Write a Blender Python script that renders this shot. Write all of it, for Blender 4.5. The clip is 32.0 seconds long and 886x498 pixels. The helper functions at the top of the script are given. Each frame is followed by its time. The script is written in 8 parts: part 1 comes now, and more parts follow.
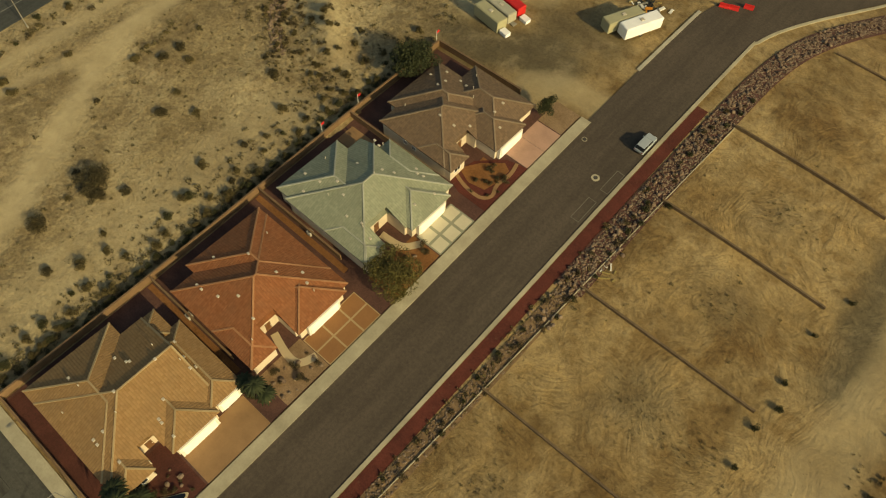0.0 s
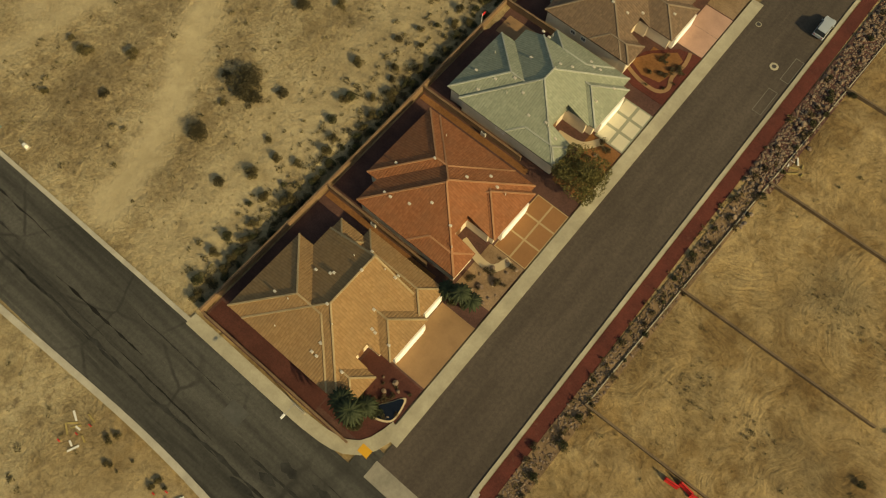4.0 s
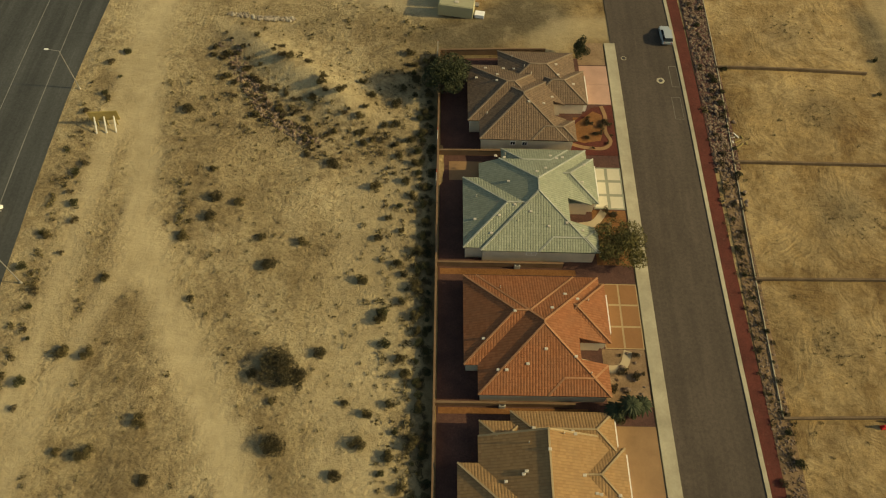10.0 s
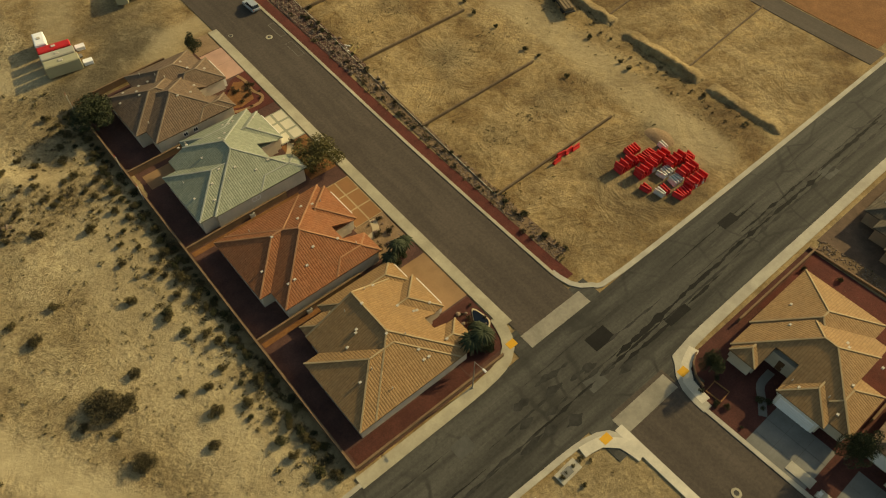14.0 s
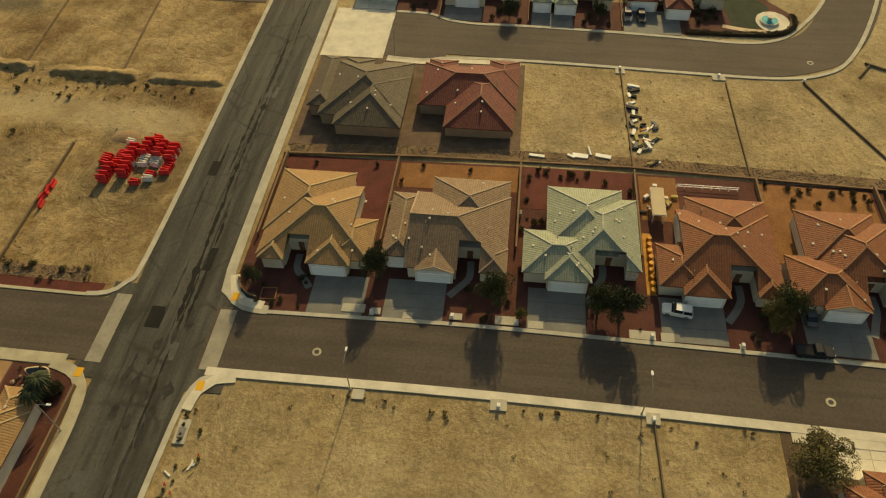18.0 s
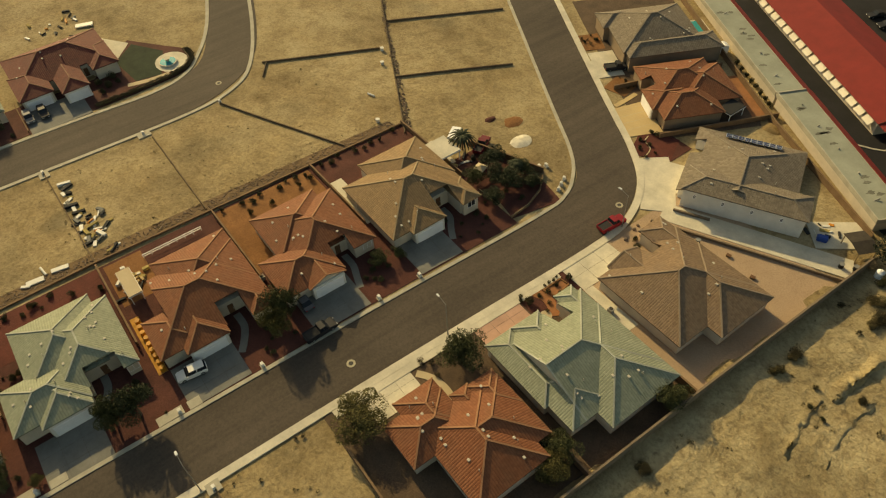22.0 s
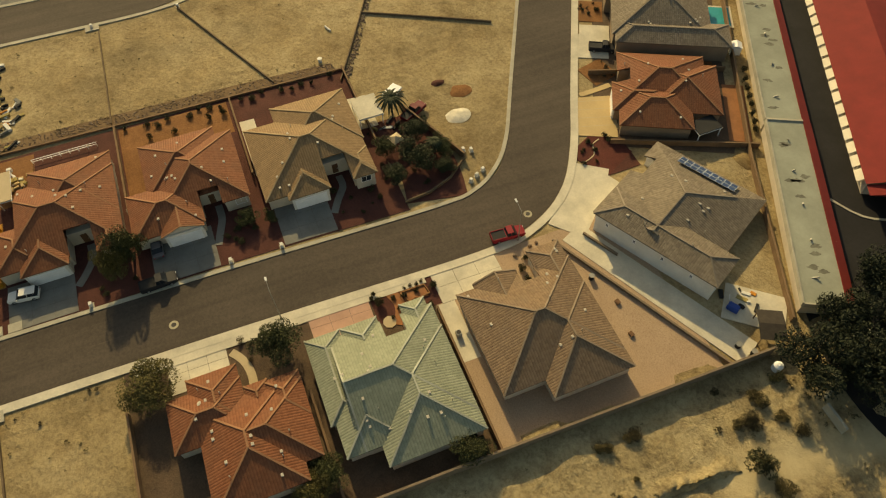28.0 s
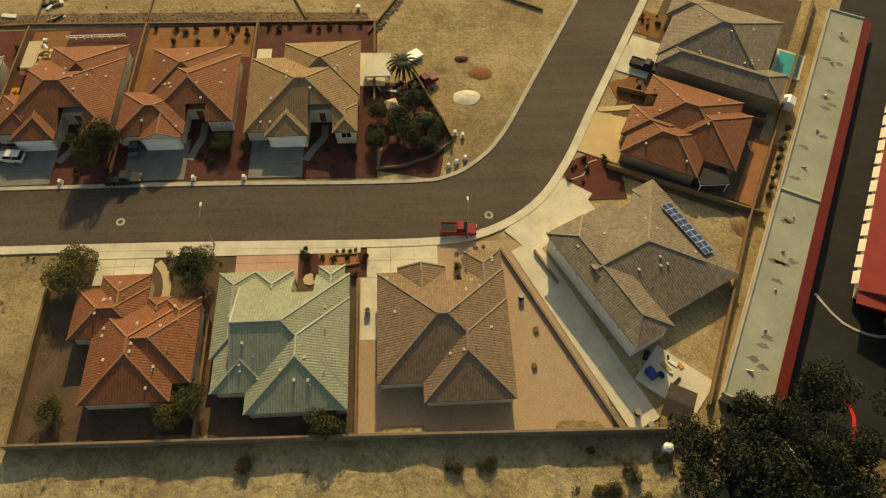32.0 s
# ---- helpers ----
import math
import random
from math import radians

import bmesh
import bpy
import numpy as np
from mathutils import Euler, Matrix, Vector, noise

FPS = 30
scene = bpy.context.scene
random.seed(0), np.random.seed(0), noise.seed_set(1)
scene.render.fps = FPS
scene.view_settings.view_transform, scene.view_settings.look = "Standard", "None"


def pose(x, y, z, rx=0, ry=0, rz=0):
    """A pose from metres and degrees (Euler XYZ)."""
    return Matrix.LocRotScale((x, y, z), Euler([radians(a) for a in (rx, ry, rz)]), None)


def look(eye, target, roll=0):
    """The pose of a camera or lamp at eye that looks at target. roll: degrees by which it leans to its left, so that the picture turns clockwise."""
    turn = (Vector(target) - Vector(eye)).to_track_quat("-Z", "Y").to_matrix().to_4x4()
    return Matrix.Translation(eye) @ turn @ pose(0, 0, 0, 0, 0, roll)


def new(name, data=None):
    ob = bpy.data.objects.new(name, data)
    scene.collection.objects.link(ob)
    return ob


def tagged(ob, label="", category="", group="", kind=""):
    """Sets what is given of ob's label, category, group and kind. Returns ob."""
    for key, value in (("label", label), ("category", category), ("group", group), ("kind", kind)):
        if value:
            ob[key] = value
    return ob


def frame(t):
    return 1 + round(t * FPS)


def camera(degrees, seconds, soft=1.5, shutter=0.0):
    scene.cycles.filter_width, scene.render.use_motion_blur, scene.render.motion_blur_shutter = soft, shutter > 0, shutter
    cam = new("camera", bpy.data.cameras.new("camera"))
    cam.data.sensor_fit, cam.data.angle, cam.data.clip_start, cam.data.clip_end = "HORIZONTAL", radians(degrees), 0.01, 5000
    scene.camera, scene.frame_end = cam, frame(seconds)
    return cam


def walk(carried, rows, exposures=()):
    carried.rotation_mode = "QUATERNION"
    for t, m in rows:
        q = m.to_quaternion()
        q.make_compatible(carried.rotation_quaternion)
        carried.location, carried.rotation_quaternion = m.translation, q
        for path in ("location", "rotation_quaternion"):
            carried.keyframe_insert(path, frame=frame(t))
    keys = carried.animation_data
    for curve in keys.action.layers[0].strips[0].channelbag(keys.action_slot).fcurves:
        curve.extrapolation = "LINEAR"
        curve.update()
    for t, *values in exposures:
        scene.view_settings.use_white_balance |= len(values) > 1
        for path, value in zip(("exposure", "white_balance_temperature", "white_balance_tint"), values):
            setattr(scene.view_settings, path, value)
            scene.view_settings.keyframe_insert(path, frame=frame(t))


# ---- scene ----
cam = camera(64.4, 32.0, soft=1.15)
METRES, EYE, TILT, LEAN, TURN = 230.0, 97.0, 0.0, 0.0, 38.6
ROWS = [
    (0.0, 0.0, 0.0, 0.0, 3.0, -59.2, -1.79),
    (0.5, -0.016, -0.0027, -0.0011, 5.75, -60.55, -1.74),
    (1.0, -0.0323, -0.0035, -0.0022, 5.96, -61.72, -1.75),
    (1.5, -0.0483, -0.0013, -0.0029, 5.85, -62.97, -1.72),
    (2.0, -0.0641, 0.0017, -0.0037, 5.32, -64.13, -1.72),
    (2.5, -0.0801, 0.0045, -0.0045, 4.38, -65.3, -1.73),
    (3.0, -0.0957, 0.0072, -0.0053, 3.32, -66.48, -1.75),
    (3.5, -0.1112, 0.0099, -0.006, 2.29, -67.66, -1.78),
    (4.0, -0.1264, 0.0128, -0.0069, 1.36, -68.87, -1.75),
    (4.5, -0.1419, 0.0168, -0.0077, 0.34, -69.82, -1.78),
    (6.5, -0.1984, 0.0401, -0.0115, -7.95, -70.03, -1.62),
    (7.0, -0.2119, 0.0482, -0.012, -12.44, -68.28, -1.71),
    (7.5, -0.2251, 0.057, -0.0127, -16.93, -66.49, -1.75),
    (8.0, -0.2378, 0.067, -0.0129, -21.42, -64.79, -1.81),
    (8.5, -0.2503, 0.0763, -0.0131, -25.95, -63.0, -1.82),
    (9.0, -0.2626, 0.0869, -0.0129, -30.36, -61.38, -1.87),
    (9.5, -0.2755, 0.0958, -0.013, -34.29, -59.56, -1.87),
    (10.0, -0.2895, 0.1035, -0.0133, -38.14, -57.84, -1.86),
    (10.5, -0.3043, 0.1079, -0.0135, -42.34, -56.1, -1.74),
    (11.0, -0.32, 0.1085, -0.014, -46.8, -54.31, -1.57),
    (11.5, -0.3359, 0.1052, -0.0141, -51.88, -53.63, -1.38),
    (12.0, -0.3507, 0.0978, -0.0145, -57.74, -53.32, -1.11),
    (12.5, -0.3633, 0.0874, -0.0136, -63.37, -53.19, -0.8),
    (13.0, -0.3756, 0.0751, -0.0142, -68.49, -52.91, -0.61),
    (13.5, -0.3873, 0.0625, -0.0132, -73.61, -52.67, -0.48),
    (15.5, -0.4349, 0.0195, -0.0132, -95.32, -51.44, -0.07),
    (16.0, -0.4465, 0.0084, -0.0133, -101.06, -51.2, 0.17),
    (16.5, -0.4588, -0.002, -0.0132, -106.62, -50.85, 0.36),
    (17.0, -0.471, -0.0133, -0.0138, -111.56, -50.49, 0.54),
    (17.5, -0.4834, -0.0252, -0.0143, -116.61, -50.16, 0.81),
    (18.0, -0.4949, -0.0359, -0.0143, -122.11, -49.91, 1.05),
    (18.5, -0.5071, -0.0463, -0.0147, -127.94, -49.62, 1.31),
    (19.0, -0.5191, -0.057, -0.0148, -133.03, -49.38, 1.64),
    (19.5, -0.5307, -0.0665, -0.0158, -137.99, -49.08, 1.76),
    (20.0, -0.541, -0.0767, -0.0157, -143.03, -49.03, 1.91),
    (20.5, -0.5523, -0.0874, -0.0154, -148.28, -48.94, 2.16),
    (21.0, -0.5639, -0.0968, -0.0158, -153.87, -48.7, 2.34),
    (21.5, -0.5755, -0.1073, -0.0148, -159.63, -48.57, 2.58),
    (22.0, -0.5864, -0.1176, -0.0143, -165.14, -48.3, 2.69),
    (22.5, -0.597, -0.1284, -0.0131, -169.72, -48.11, 2.73),
    (23.0, -0.6076, -0.1391, -0.0129, -170.4, -49.0, 2.63),
    (23.5, -0.6178, -0.15, -0.0128, -169.99, -49.71, 2.43),
    (24.0, -0.6281, -0.1611, -0.0124, -168.57, -50.41, 2.29),
    (24.5, -0.6385, -0.1722, -0.0122, -166.48, -51.03, 2.14),
    (25.0, -0.6489, -0.1835, -0.012, -164.04, -51.74, 1.98),
    (25.5, -0.6591, -0.1949, -0.012, -161.43, -52.43, 1.8),
    (27.5, -0.6993, -0.2377, -0.014, -152.67, -55.11, 1.46),
    (28.0, -0.7096, -0.2488, -0.0139, -150.34, -55.77, 1.33),
    (28.5, -0.72, -0.2601, -0.0139, -148.12, -56.33, 1.18),
    (29.0, -0.7304, -0.2711, -0.014, -145.88, -56.8, 1.0),
    (29.5, -0.7401, -0.2823, -0.0136, -143.66, -57.28, 0.81),
    (30.0, -0.7504, -0.293, -0.0138, -141.61, -57.72, 0.77),
    (30.5, -0.7597, -0.3042, -0.0134, -139.67, -58.13, 0.67),
    (31.0, -0.7693, -0.3153, -0.0128, -137.65, -58.43, 0.55),
    (31.5, -0.7794, -0.3263, -0.0127, -134.71, -58.7, 0.41),
    (32.0, -0.789, -0.3378, -0.0123, -131.37, -58.92, 0.25),
]
EXPOSURES = [(0.0, -0.40, 9600, -4.6), (4.0, -0.29, 9850, -3.0), (12.0, -0.29, 9700, -3.5), (16.0, -0.20, 10450, -2.3), (20.0, -0.20, 10650, -1.9), (25.0, -0.20, 10450, -1.6), (32.0, -0.12, 10550, -0.7)]
walk(cam, [(t, pose(0, 0, EYE, TILT, LEAN, TURN) @ pose(METRES * x, METRES * y, METRES * z, 90 + pitch, roll, yaw)) for t, x, y, z, yaw, pitch, roll in ROWS], EXPOSURES)

# ---- light ----
SUN_EL, SUN_AZ = 26.4, -5.0          # height above the horizon; turn from +x towards +y
world = bpy.data.worlds.new("sky")
scene.world = world
world.use_nodes = True
wn = world.node_tree.nodes
sky = wn.new("ShaderNodeTexSky")
sky.sky_type, sky.sun_disc = "NISHITA", False
sky.sun_elevation, sky.sun_rotation = radians(SUN_EL), radians(90 - SUN_AZ)
sky.dust_density, sky.ozone_density = 2.0, 1.6
world.node_tree.links.new(sky.outputs[0], wn["Background"].inputs[0])
wn["Background"].inputs[1].default_value = 0.148
sun_data = bpy.data.lights.new("sun", "SUN")
sun_data.energy, sun_data.angle, sun_data.color = 5.0, radians(0.6), (1.0, 0.85, 0.61)
sun = new("sun", sun_data)
sx, sy, sz = math.cos(radians(SUN_EL)) * math.cos(radians(SUN_AZ)), math.cos(radians(SUN_EL)) * math.sin(radians(SUN_AZ)), math.sin(radians(SUN_EL))
sun.matrix_world = look((sx * 100, sy * 100, sz * 100), (0, 0, 0))


# ---- materials ----
def nodes_of(name, rough=0.9, metal=0.0):
    m = bpy.data.materials.new(name)
    m.use_nodes = True
    nt = m.node_tree
    b = nt.nodes["Principled BSDF"]
    b.inputs["Roughness"].default_value, b.inputs["Metallic"].default_value = rough, metal
    b.inputs["Specular IOR Level"].default_value = 0.25
    return m, nt, b


def add(nt, kind, **values):
    n = nt.nodes.new(kind)
    for k, v in values.items():
        n.inputs[k.replace("_", " ")].default_value = v
    return n


def ramp(nt, source, stops):
    r = nt.nodes.new("ShaderNodeValToRGB")
    while len(r.color_ramp.elements) < len(stops):
        r.color_ramp.elements.new(0.5)
    for e, (p, c) in zip(r.color_ramp.elements, stops):
        e.position, e.color = p, (*c, 1)
    nt.links.new(source, r.inputs[0])
    return r.outputs[0]


def mix(nt, fac, a, b, how="MIX"):
    n = nt.nodes.new("ShaderNodeMix")
    n.data_type, n.blend_type = "RGBA", how
    for value, slot in ((fac, 0), (a, 6), (b, 7)):
        if isinstance(value, (int, float)):
            n.inputs[slot].default_value = value
        elif isinstance(value, tuple):
            n.inputs[slot].default_value = (*value, 1)
        else:
            nt.links.new(value, n.inputs[slot])
    return n.outputs[2]


def calc(nt, op, a, b=0.0, c=0.0):
    n = nt.nodes.new("ShaderNodeMath")
    n.operation = op
    for i, v in enumerate((a, b, c)):
        if isinstance(v, (int, float)):
            n.inputs[i].default_value = v
        else:
            nt.links.new(v, n.inputs[i])
    return n.outputs[0]


def noise_at(nt, scale, detail=4.0, rough=0.6, stretch=None, coords="world"):
    n = add(nt, "ShaderNodeTexNoise", Scale=scale, Detail=detail, Roughness=rough)
    if coords == "world":
        src = nt.nodes.new("ShaderNodeNewGeometry").outputs["Position"]
    else:
        src = nt.nodes.new("ShaderNodeTexCoord").outputs["Object"]
    if stretch:
        mp = nt.nodes.new("ShaderNodeMapping")
        mp.inputs["Scale"].default_value = stretch
        nt.links.new(src, mp.inputs["Vector"])
        src = mp.outputs[0]
    nt.links.new(src, n.inputs["Vector"])
    return n.outputs["Fac"]


def bump(nt, b, height, strength, distance):
    n = nt.nodes.new("ShaderNodeBump")
    n.inputs["Strength"].default_value, n.inputs["Distance"].default_value = strength, distance
    nt.links.new(height, n.inputs["Height"])
    nt.links.new(n.outputs[0], b.inputs["Normal"])


def plain(name, col, rough=0.85, var=0.25, big=0.15, fine=3.0, metal=0.0, relief=0.0, per_object=0.0):
    """A surface with stains at a large and a small scale."""
    m, nt, b = nodes_of(name, rough, metal)
    lo, hi = tuple(c * (1 - var) for c in col), tuple(min(1, c * (1 + var)) for c in col)
    c1 = ramp(nt, noise_at(nt, big, 5.0), [(0.3, lo), (0.7, hi)])
    c2 = ramp(nt, noise_at(nt, fine, 6.0, 0.7), [(0.3, (1 - var, 1 - var, 1 - var)), (0.75, (1, 1, 1))])
    out = mix(nt, 0.8, c1, c2, "MULTIPLY")
    if per_object:
        info = nt.nodes.new("ShaderNodeObjectInfo").outputs["Random"]
        out = mix(nt, 1.0, out, ramp(nt, info, [(0, (1 - per_object,) * 3), (1, (1, 1, 1))]), "MULTIPLY")
    nt.links.new(out, b.inputs["Base Color"])
    if relief:
        bump(nt, b, noise_at(nt, fine, 6.0, 0.7), 0.6, relief)
    return m


def tile_roof(name, dark, light, weather):
    """Barrel tiles in courses: u runs along the eave, v up the slope, in metres."""
    m, nt, b = nodes_of(name, 0.8)
    uv = nt.nodes.new("ShaderNodeUVMap")
    uv.uv_map = "slope"
    sep = nt.nodes.new("ShaderNodeSeparateXYZ")
    nt.links.new(uv.outputs[0], sep.inputs[0])
    u, v = calc(nt, "DIVIDE", sep.outputs[0], 0.40), calc(nt, "DIVIDE", sep.outputs[1], 0.42)
    barrel = calc(nt, "ABSOLUTE", calc(nt, "SINE", calc(nt, "MULTIPLY", u, math.pi)))
    course = calc(nt, "FRACT", v)
    height = calc(nt, "ADD", calc(nt, "MULTIPLY", barrel, 0.034), calc(nt, "MULTIPLY", calc(nt, "SUBTRACT", 1.0, course), 0.03))
    cell = nt.nodes.new("ShaderNodeCombineXYZ")
    nt.links.new(calc(nt, "FLOOR", u), cell.inputs[0])
    nt.links.new(calc(nt, "FLOOR", v), cell.inputs[1])
    white = nt.nodes.new("ShaderNodeTexWhiteNoise")
    nt.links.new(cell.outputs[0], white.inputs["Vector"])
    tone = mix(nt, white.outputs[0], dark, light)
    tone = mix(nt, calc(nt, "MULTIPLY", ramp(nt, noise_at(nt, 0.35, 6.0, 0.65), [(0.42, (0, 0, 0)), (0.72, (1, 1, 1))]), 0.55), tone, weather)
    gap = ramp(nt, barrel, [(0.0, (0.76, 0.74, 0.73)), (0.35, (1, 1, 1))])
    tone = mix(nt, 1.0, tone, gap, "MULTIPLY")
    nt.links.new(tone, b.inputs["Base Color"])
    bump(nt, b, height, 1.0, 1.0)
    return m


def sheet(name, stops, big, fine, specks, speck_scale, relief):
    """Bare ground: colours by a large noise, fine grain, dark specks."""
    m, nt, b = nodes_of(name, 0.95)
    base = ramp(nt, noise_at(nt, big, 7.0, 0.6), stops)
    grain = ramp(nt, noise_at(nt, fine, 8.0, 0.75), [(0.32, (0.58, 0.56, 0.54)), (0.62, (1, 1, 1))])
    out = mix(nt, 0.9, base, grain, "MULTIPLY")
    spot = ramp(nt, noise_at(nt, speck_scale, 5.0, 0.7), [(0.60, (0, 0, 0)), (0.70, (1, 1, 1))])
    out = mix(nt, calc(nt, "MULTIPLY", spot, 0.6), out, specks)
    nt.links.new(out, b.inputs["Base Color"])
    bump(nt, b, noise_at(nt, fine, 8.0, 0.75), 0.9, relief)
    return m


def ground_material():
    """Desert sand west of the rear walls, browner graded lots east of them, pale wheel tracks and paler bands, by the
    sheet's own layers.
    """
    m, nt, b = nodes_of("desert_ground", 0.95)

    def layer(name):
        n = nt.nodes.new("ShaderNodeAttribute")
        n.attribute_name = name
        return n.outputs["Fac"]
    sand = ramp(nt, noise_at(nt, 0.05, 8.0, 0.66), [(0.34, (0.225, 0.168, 0.090)), (0.47, (0.352, 0.276, 0.154)), (0.62, (0.465, 0.378, 0.224))])
    patch = ramp(nt, noise_at(nt, 0.30, 7.0, 0.70), [(0.40, (0.62, 0.58, 0.54)), (0.52, (1, 1, 1))])
    sand = mix(nt, 0.65, sand, patch, "MULTIPLY")
    lot = ramp(nt, noise_at(nt, 0.07, 8.0, 0.62), [(0.34, (0.214, 0.150, 0.072)), (0.50, (0.304, 0.221, 0.112)), (0.68, (0.394, 0.298, 0.160))])
    place = nt.nodes.new("ShaderNodeNewGeometry").outputs["Position"]
    bend = add(nt, "ShaderNodeTexNoise", Scale=0.06, Detail=2.0, Roughness=0.5)
    nt.links.new(place, bend.inputs["Vector"])
    bent = mix(nt, 1.0, place, mix(nt, 1.0, bend.outputs["Color"], (26.0, 26.0, 0.0), "MULTIPLY"), "ADD")
    marks = []
    for size in ((0.30, 1.6, 1.0), (1.5, 0.32, 1.0)):
        turn = nt.nodes.new("ShaderNodeMapping")
        turn.inputs["Scale"].default_value = size
        nt.links.new(bent, turn.inputs["Vector"])
        mark = add(nt, "ShaderNodeTexNoise", Scale=1.0, Detail=2.5, Roughness=0.55)
        nt.links.new(turn.outputs[0], mark.inputs["Vector"])
        marks.append(mark.outputs["Fac"])
    where = ramp(nt, noise_at(nt, 0.06, 4.0, 0.6), [(0.44, (0, 0, 0)), (0.56, (1, 1, 1))])
    scraped = mix(nt, where, marks[0], marks[1])
    lot = mix(nt, calc(nt, "MULTIPLY_ADD", layer("graded"), 0.20, 0.24), lot, ramp(nt, scraped, [(0.36, (0.62, 0.59, 0.56)), (0.50, (1, 1, 1)), (0.66, (1.14, 1.13, 1.10))]), "MULTIPLY")
    clod = ramp(nt, noise_at(nt, 1.1, 6.0, 0.7), [(0.58, (0, 0, 0)), (0.70, (1, 1, 1))])
    lot = mix(nt, calc(nt, "MULTIPLY", clod, 0.5), lot, (0.135, 0.092, 0.05))
    stir = ramp(nt, noise_at(nt, 0.5, 7.0, 0.7), [(0.40, (0.66, 0.62, 0.58)), (0.52, (1, 1, 1))])
    lot = mix(nt, 0.62, lot, stir, "MULTIPLY")
    bare = ramp(nt, noise_at(nt, 0.16, 5.0, 0.6), [(0.40, (0.80, 0.74, 0.66)), (0.50, (1, 1, 1)), (0.64, (1.18, 1.14, 1.06))])
    lot = mix(nt, 1.0, lot, bare, "MULTIPLY")
    dark = ramp(nt, noise_at(nt, 0.045, 5.0, 0.6), [(0.50, (1, 1, 1)), (0.66, (0.56, 0.49, 0.42))])
    lot = mix(nt, 1.0, lot, dark, "MULTIPLY")
    out = mix(nt, layer("sand"), lot, sand)
    spot = ramp(nt, noise_at(nt, 0.42, 7.0, 0.72), [(0.57, (0, 0, 0)), (0.66, (1, 1, 1))])
    out = mix(nt, calc(nt, "MULTIPLY", spot, calc(nt, "MULTIPLY", layer("rough"), 0.7)), out, (0.17, 0.12, 0.065))
    chaff = ramp(nt, noise_at(nt, 0.65, 8.0, 0.74), [(0.42, (0.25, 0.25, 0.25)), (0.56, (1, 1, 1))])
    out = mix(nt, calc(nt, "MULTIPLY", chaff, calc(nt, "MULTIPLY", layer("litter"), 0.62)), out, (0.165, 0.118, 0.062))
    # Dark soil tone; it also colours one painted shadow band on the lots.
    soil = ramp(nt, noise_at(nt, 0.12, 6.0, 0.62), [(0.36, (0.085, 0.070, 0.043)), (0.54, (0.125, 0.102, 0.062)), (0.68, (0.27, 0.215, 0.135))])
    out = mix(nt, layer("damp_and_shade"), out, soil)
    path = ramp(nt, noise_at(nt, 0.22, 6.0, 0.6), [(0.35, (0.385, 0.310, 0.182)), (0.65, (0.475, 0.388, 0.236))])
    grain = ramp(nt, noise_at(nt, 1.6, 8.0, 0.78), [(0.40, (0.56, 0.53, 0.50)), (0.54, (1.06, 1.05, 1.04))])
    out = mix(nt, 0.50, out, grain, "MULTIPLY")
    out = mix(nt, calc(nt, "MULTIPLY", layer("track_and_band"), 0.88), out, path)
    nt.links.new(out, b.inputs["Base Color"])
    bump(nt, b, calc(nt, "MULTIPLY_ADD", scraped, calc(nt, "MULTIPLY_ADD", layer("graded"), 0.30, 0.12), noise_at(nt, 0.50, 9.0, 0.70)), 0.95, 0.85)
    bumps = [n for n in nt.nodes if n.bl_idname == "ShaderNodeBump"][0]
    nt.links.new(calc(nt, "MULTIPLY", calc(nt, "MULTIPLY_ADD", layer("rough"), 0.60, 0.40), calc(nt, "MULTIPLY_ADD", layer("track_and_band"), -0.75, 1.0)), bumps.inputs["Strength"])
    return m


def road_material(name, col, stretch, spread, cracks, pale):
    """Asphalt worn in streaks along the road, with oil stains and, where old, a net of dark cracks."""
    m, nt, b = nodes_of(name, 0.9)
    tone = ramp(nt, noise_at(nt, 0.06, 5.0, 0.6), [(0.3, tuple(c * 0.84 for c in col)), (0.7, tuple(c * 1.16 for c in col))])
    wear = ramp(nt, noise_at(nt, 1.0, 4.0, 0.6, stretch), [(0.36, (1 - spread,) * 3), (0.66, (1 + spread,) * 3)])
    tone = mix(nt, 1.0, tone, wear, "MULTIPLY")
    scuff = ramp(nt, noise_at(nt, 0.8, 6.0, 0.7, tuple(2.4 * c for c in stretch)), [(0.60, (0, 0, 0)), (0.74, (1, 1, 1))])
    tone = mix(nt, calc(nt, "MULTIPLY", scuff, pale), tone, tuple(c * 2.0 for c in col))
    grain = ramp(nt, noise_at(nt, 2.2, 7.0, 0.75), [(0.34, (0.74, 0.73, 0.72)), (0.62, (1.06, 1.05, 1.04))])
    tone = mix(nt, 1.0, tone, grain, "MULTIPLY")
    if cracks:
        cell = add(nt, "ShaderNodeTexVoronoi", Scale=cracks)
        cell.feature = "DISTANCE_TO_EDGE"
        warp = add(nt, "ShaderNodeTexNoise", Scale=0.5, Detail=5.0)
        place = nt.nodes.new("ShaderNodeNewGeometry").outputs["Position"]
        nt.links.new(place, warp.inputs["Vector"])
        nt.links.new(mix(nt, 0.75, place, warp.outputs["Color"], "ADD"), cell.inputs["Vector"])
        line = ramp(nt, cell.outputs["Distance"], [(0.008, (1, 1, 1)), (0.03, (0, 0, 0))])
        where = ramp(nt, noise_at(nt, 0.1, 3.0), [(0.42, (0, 0, 0)), (0.6, (1, 1, 1))])
        tone = mix(nt, calc(nt, "MULTIPLY", calc(nt, "MULTIPLY", line, where), 0.7), tone, tuple(c * 0.4 for c in col))
    nt.links.new(tone, b.inputs["Base Color"])
    bump(nt, b, noise_at(nt, 3.0, 7.0, 0.75), 0.6, 0.02)
    return m


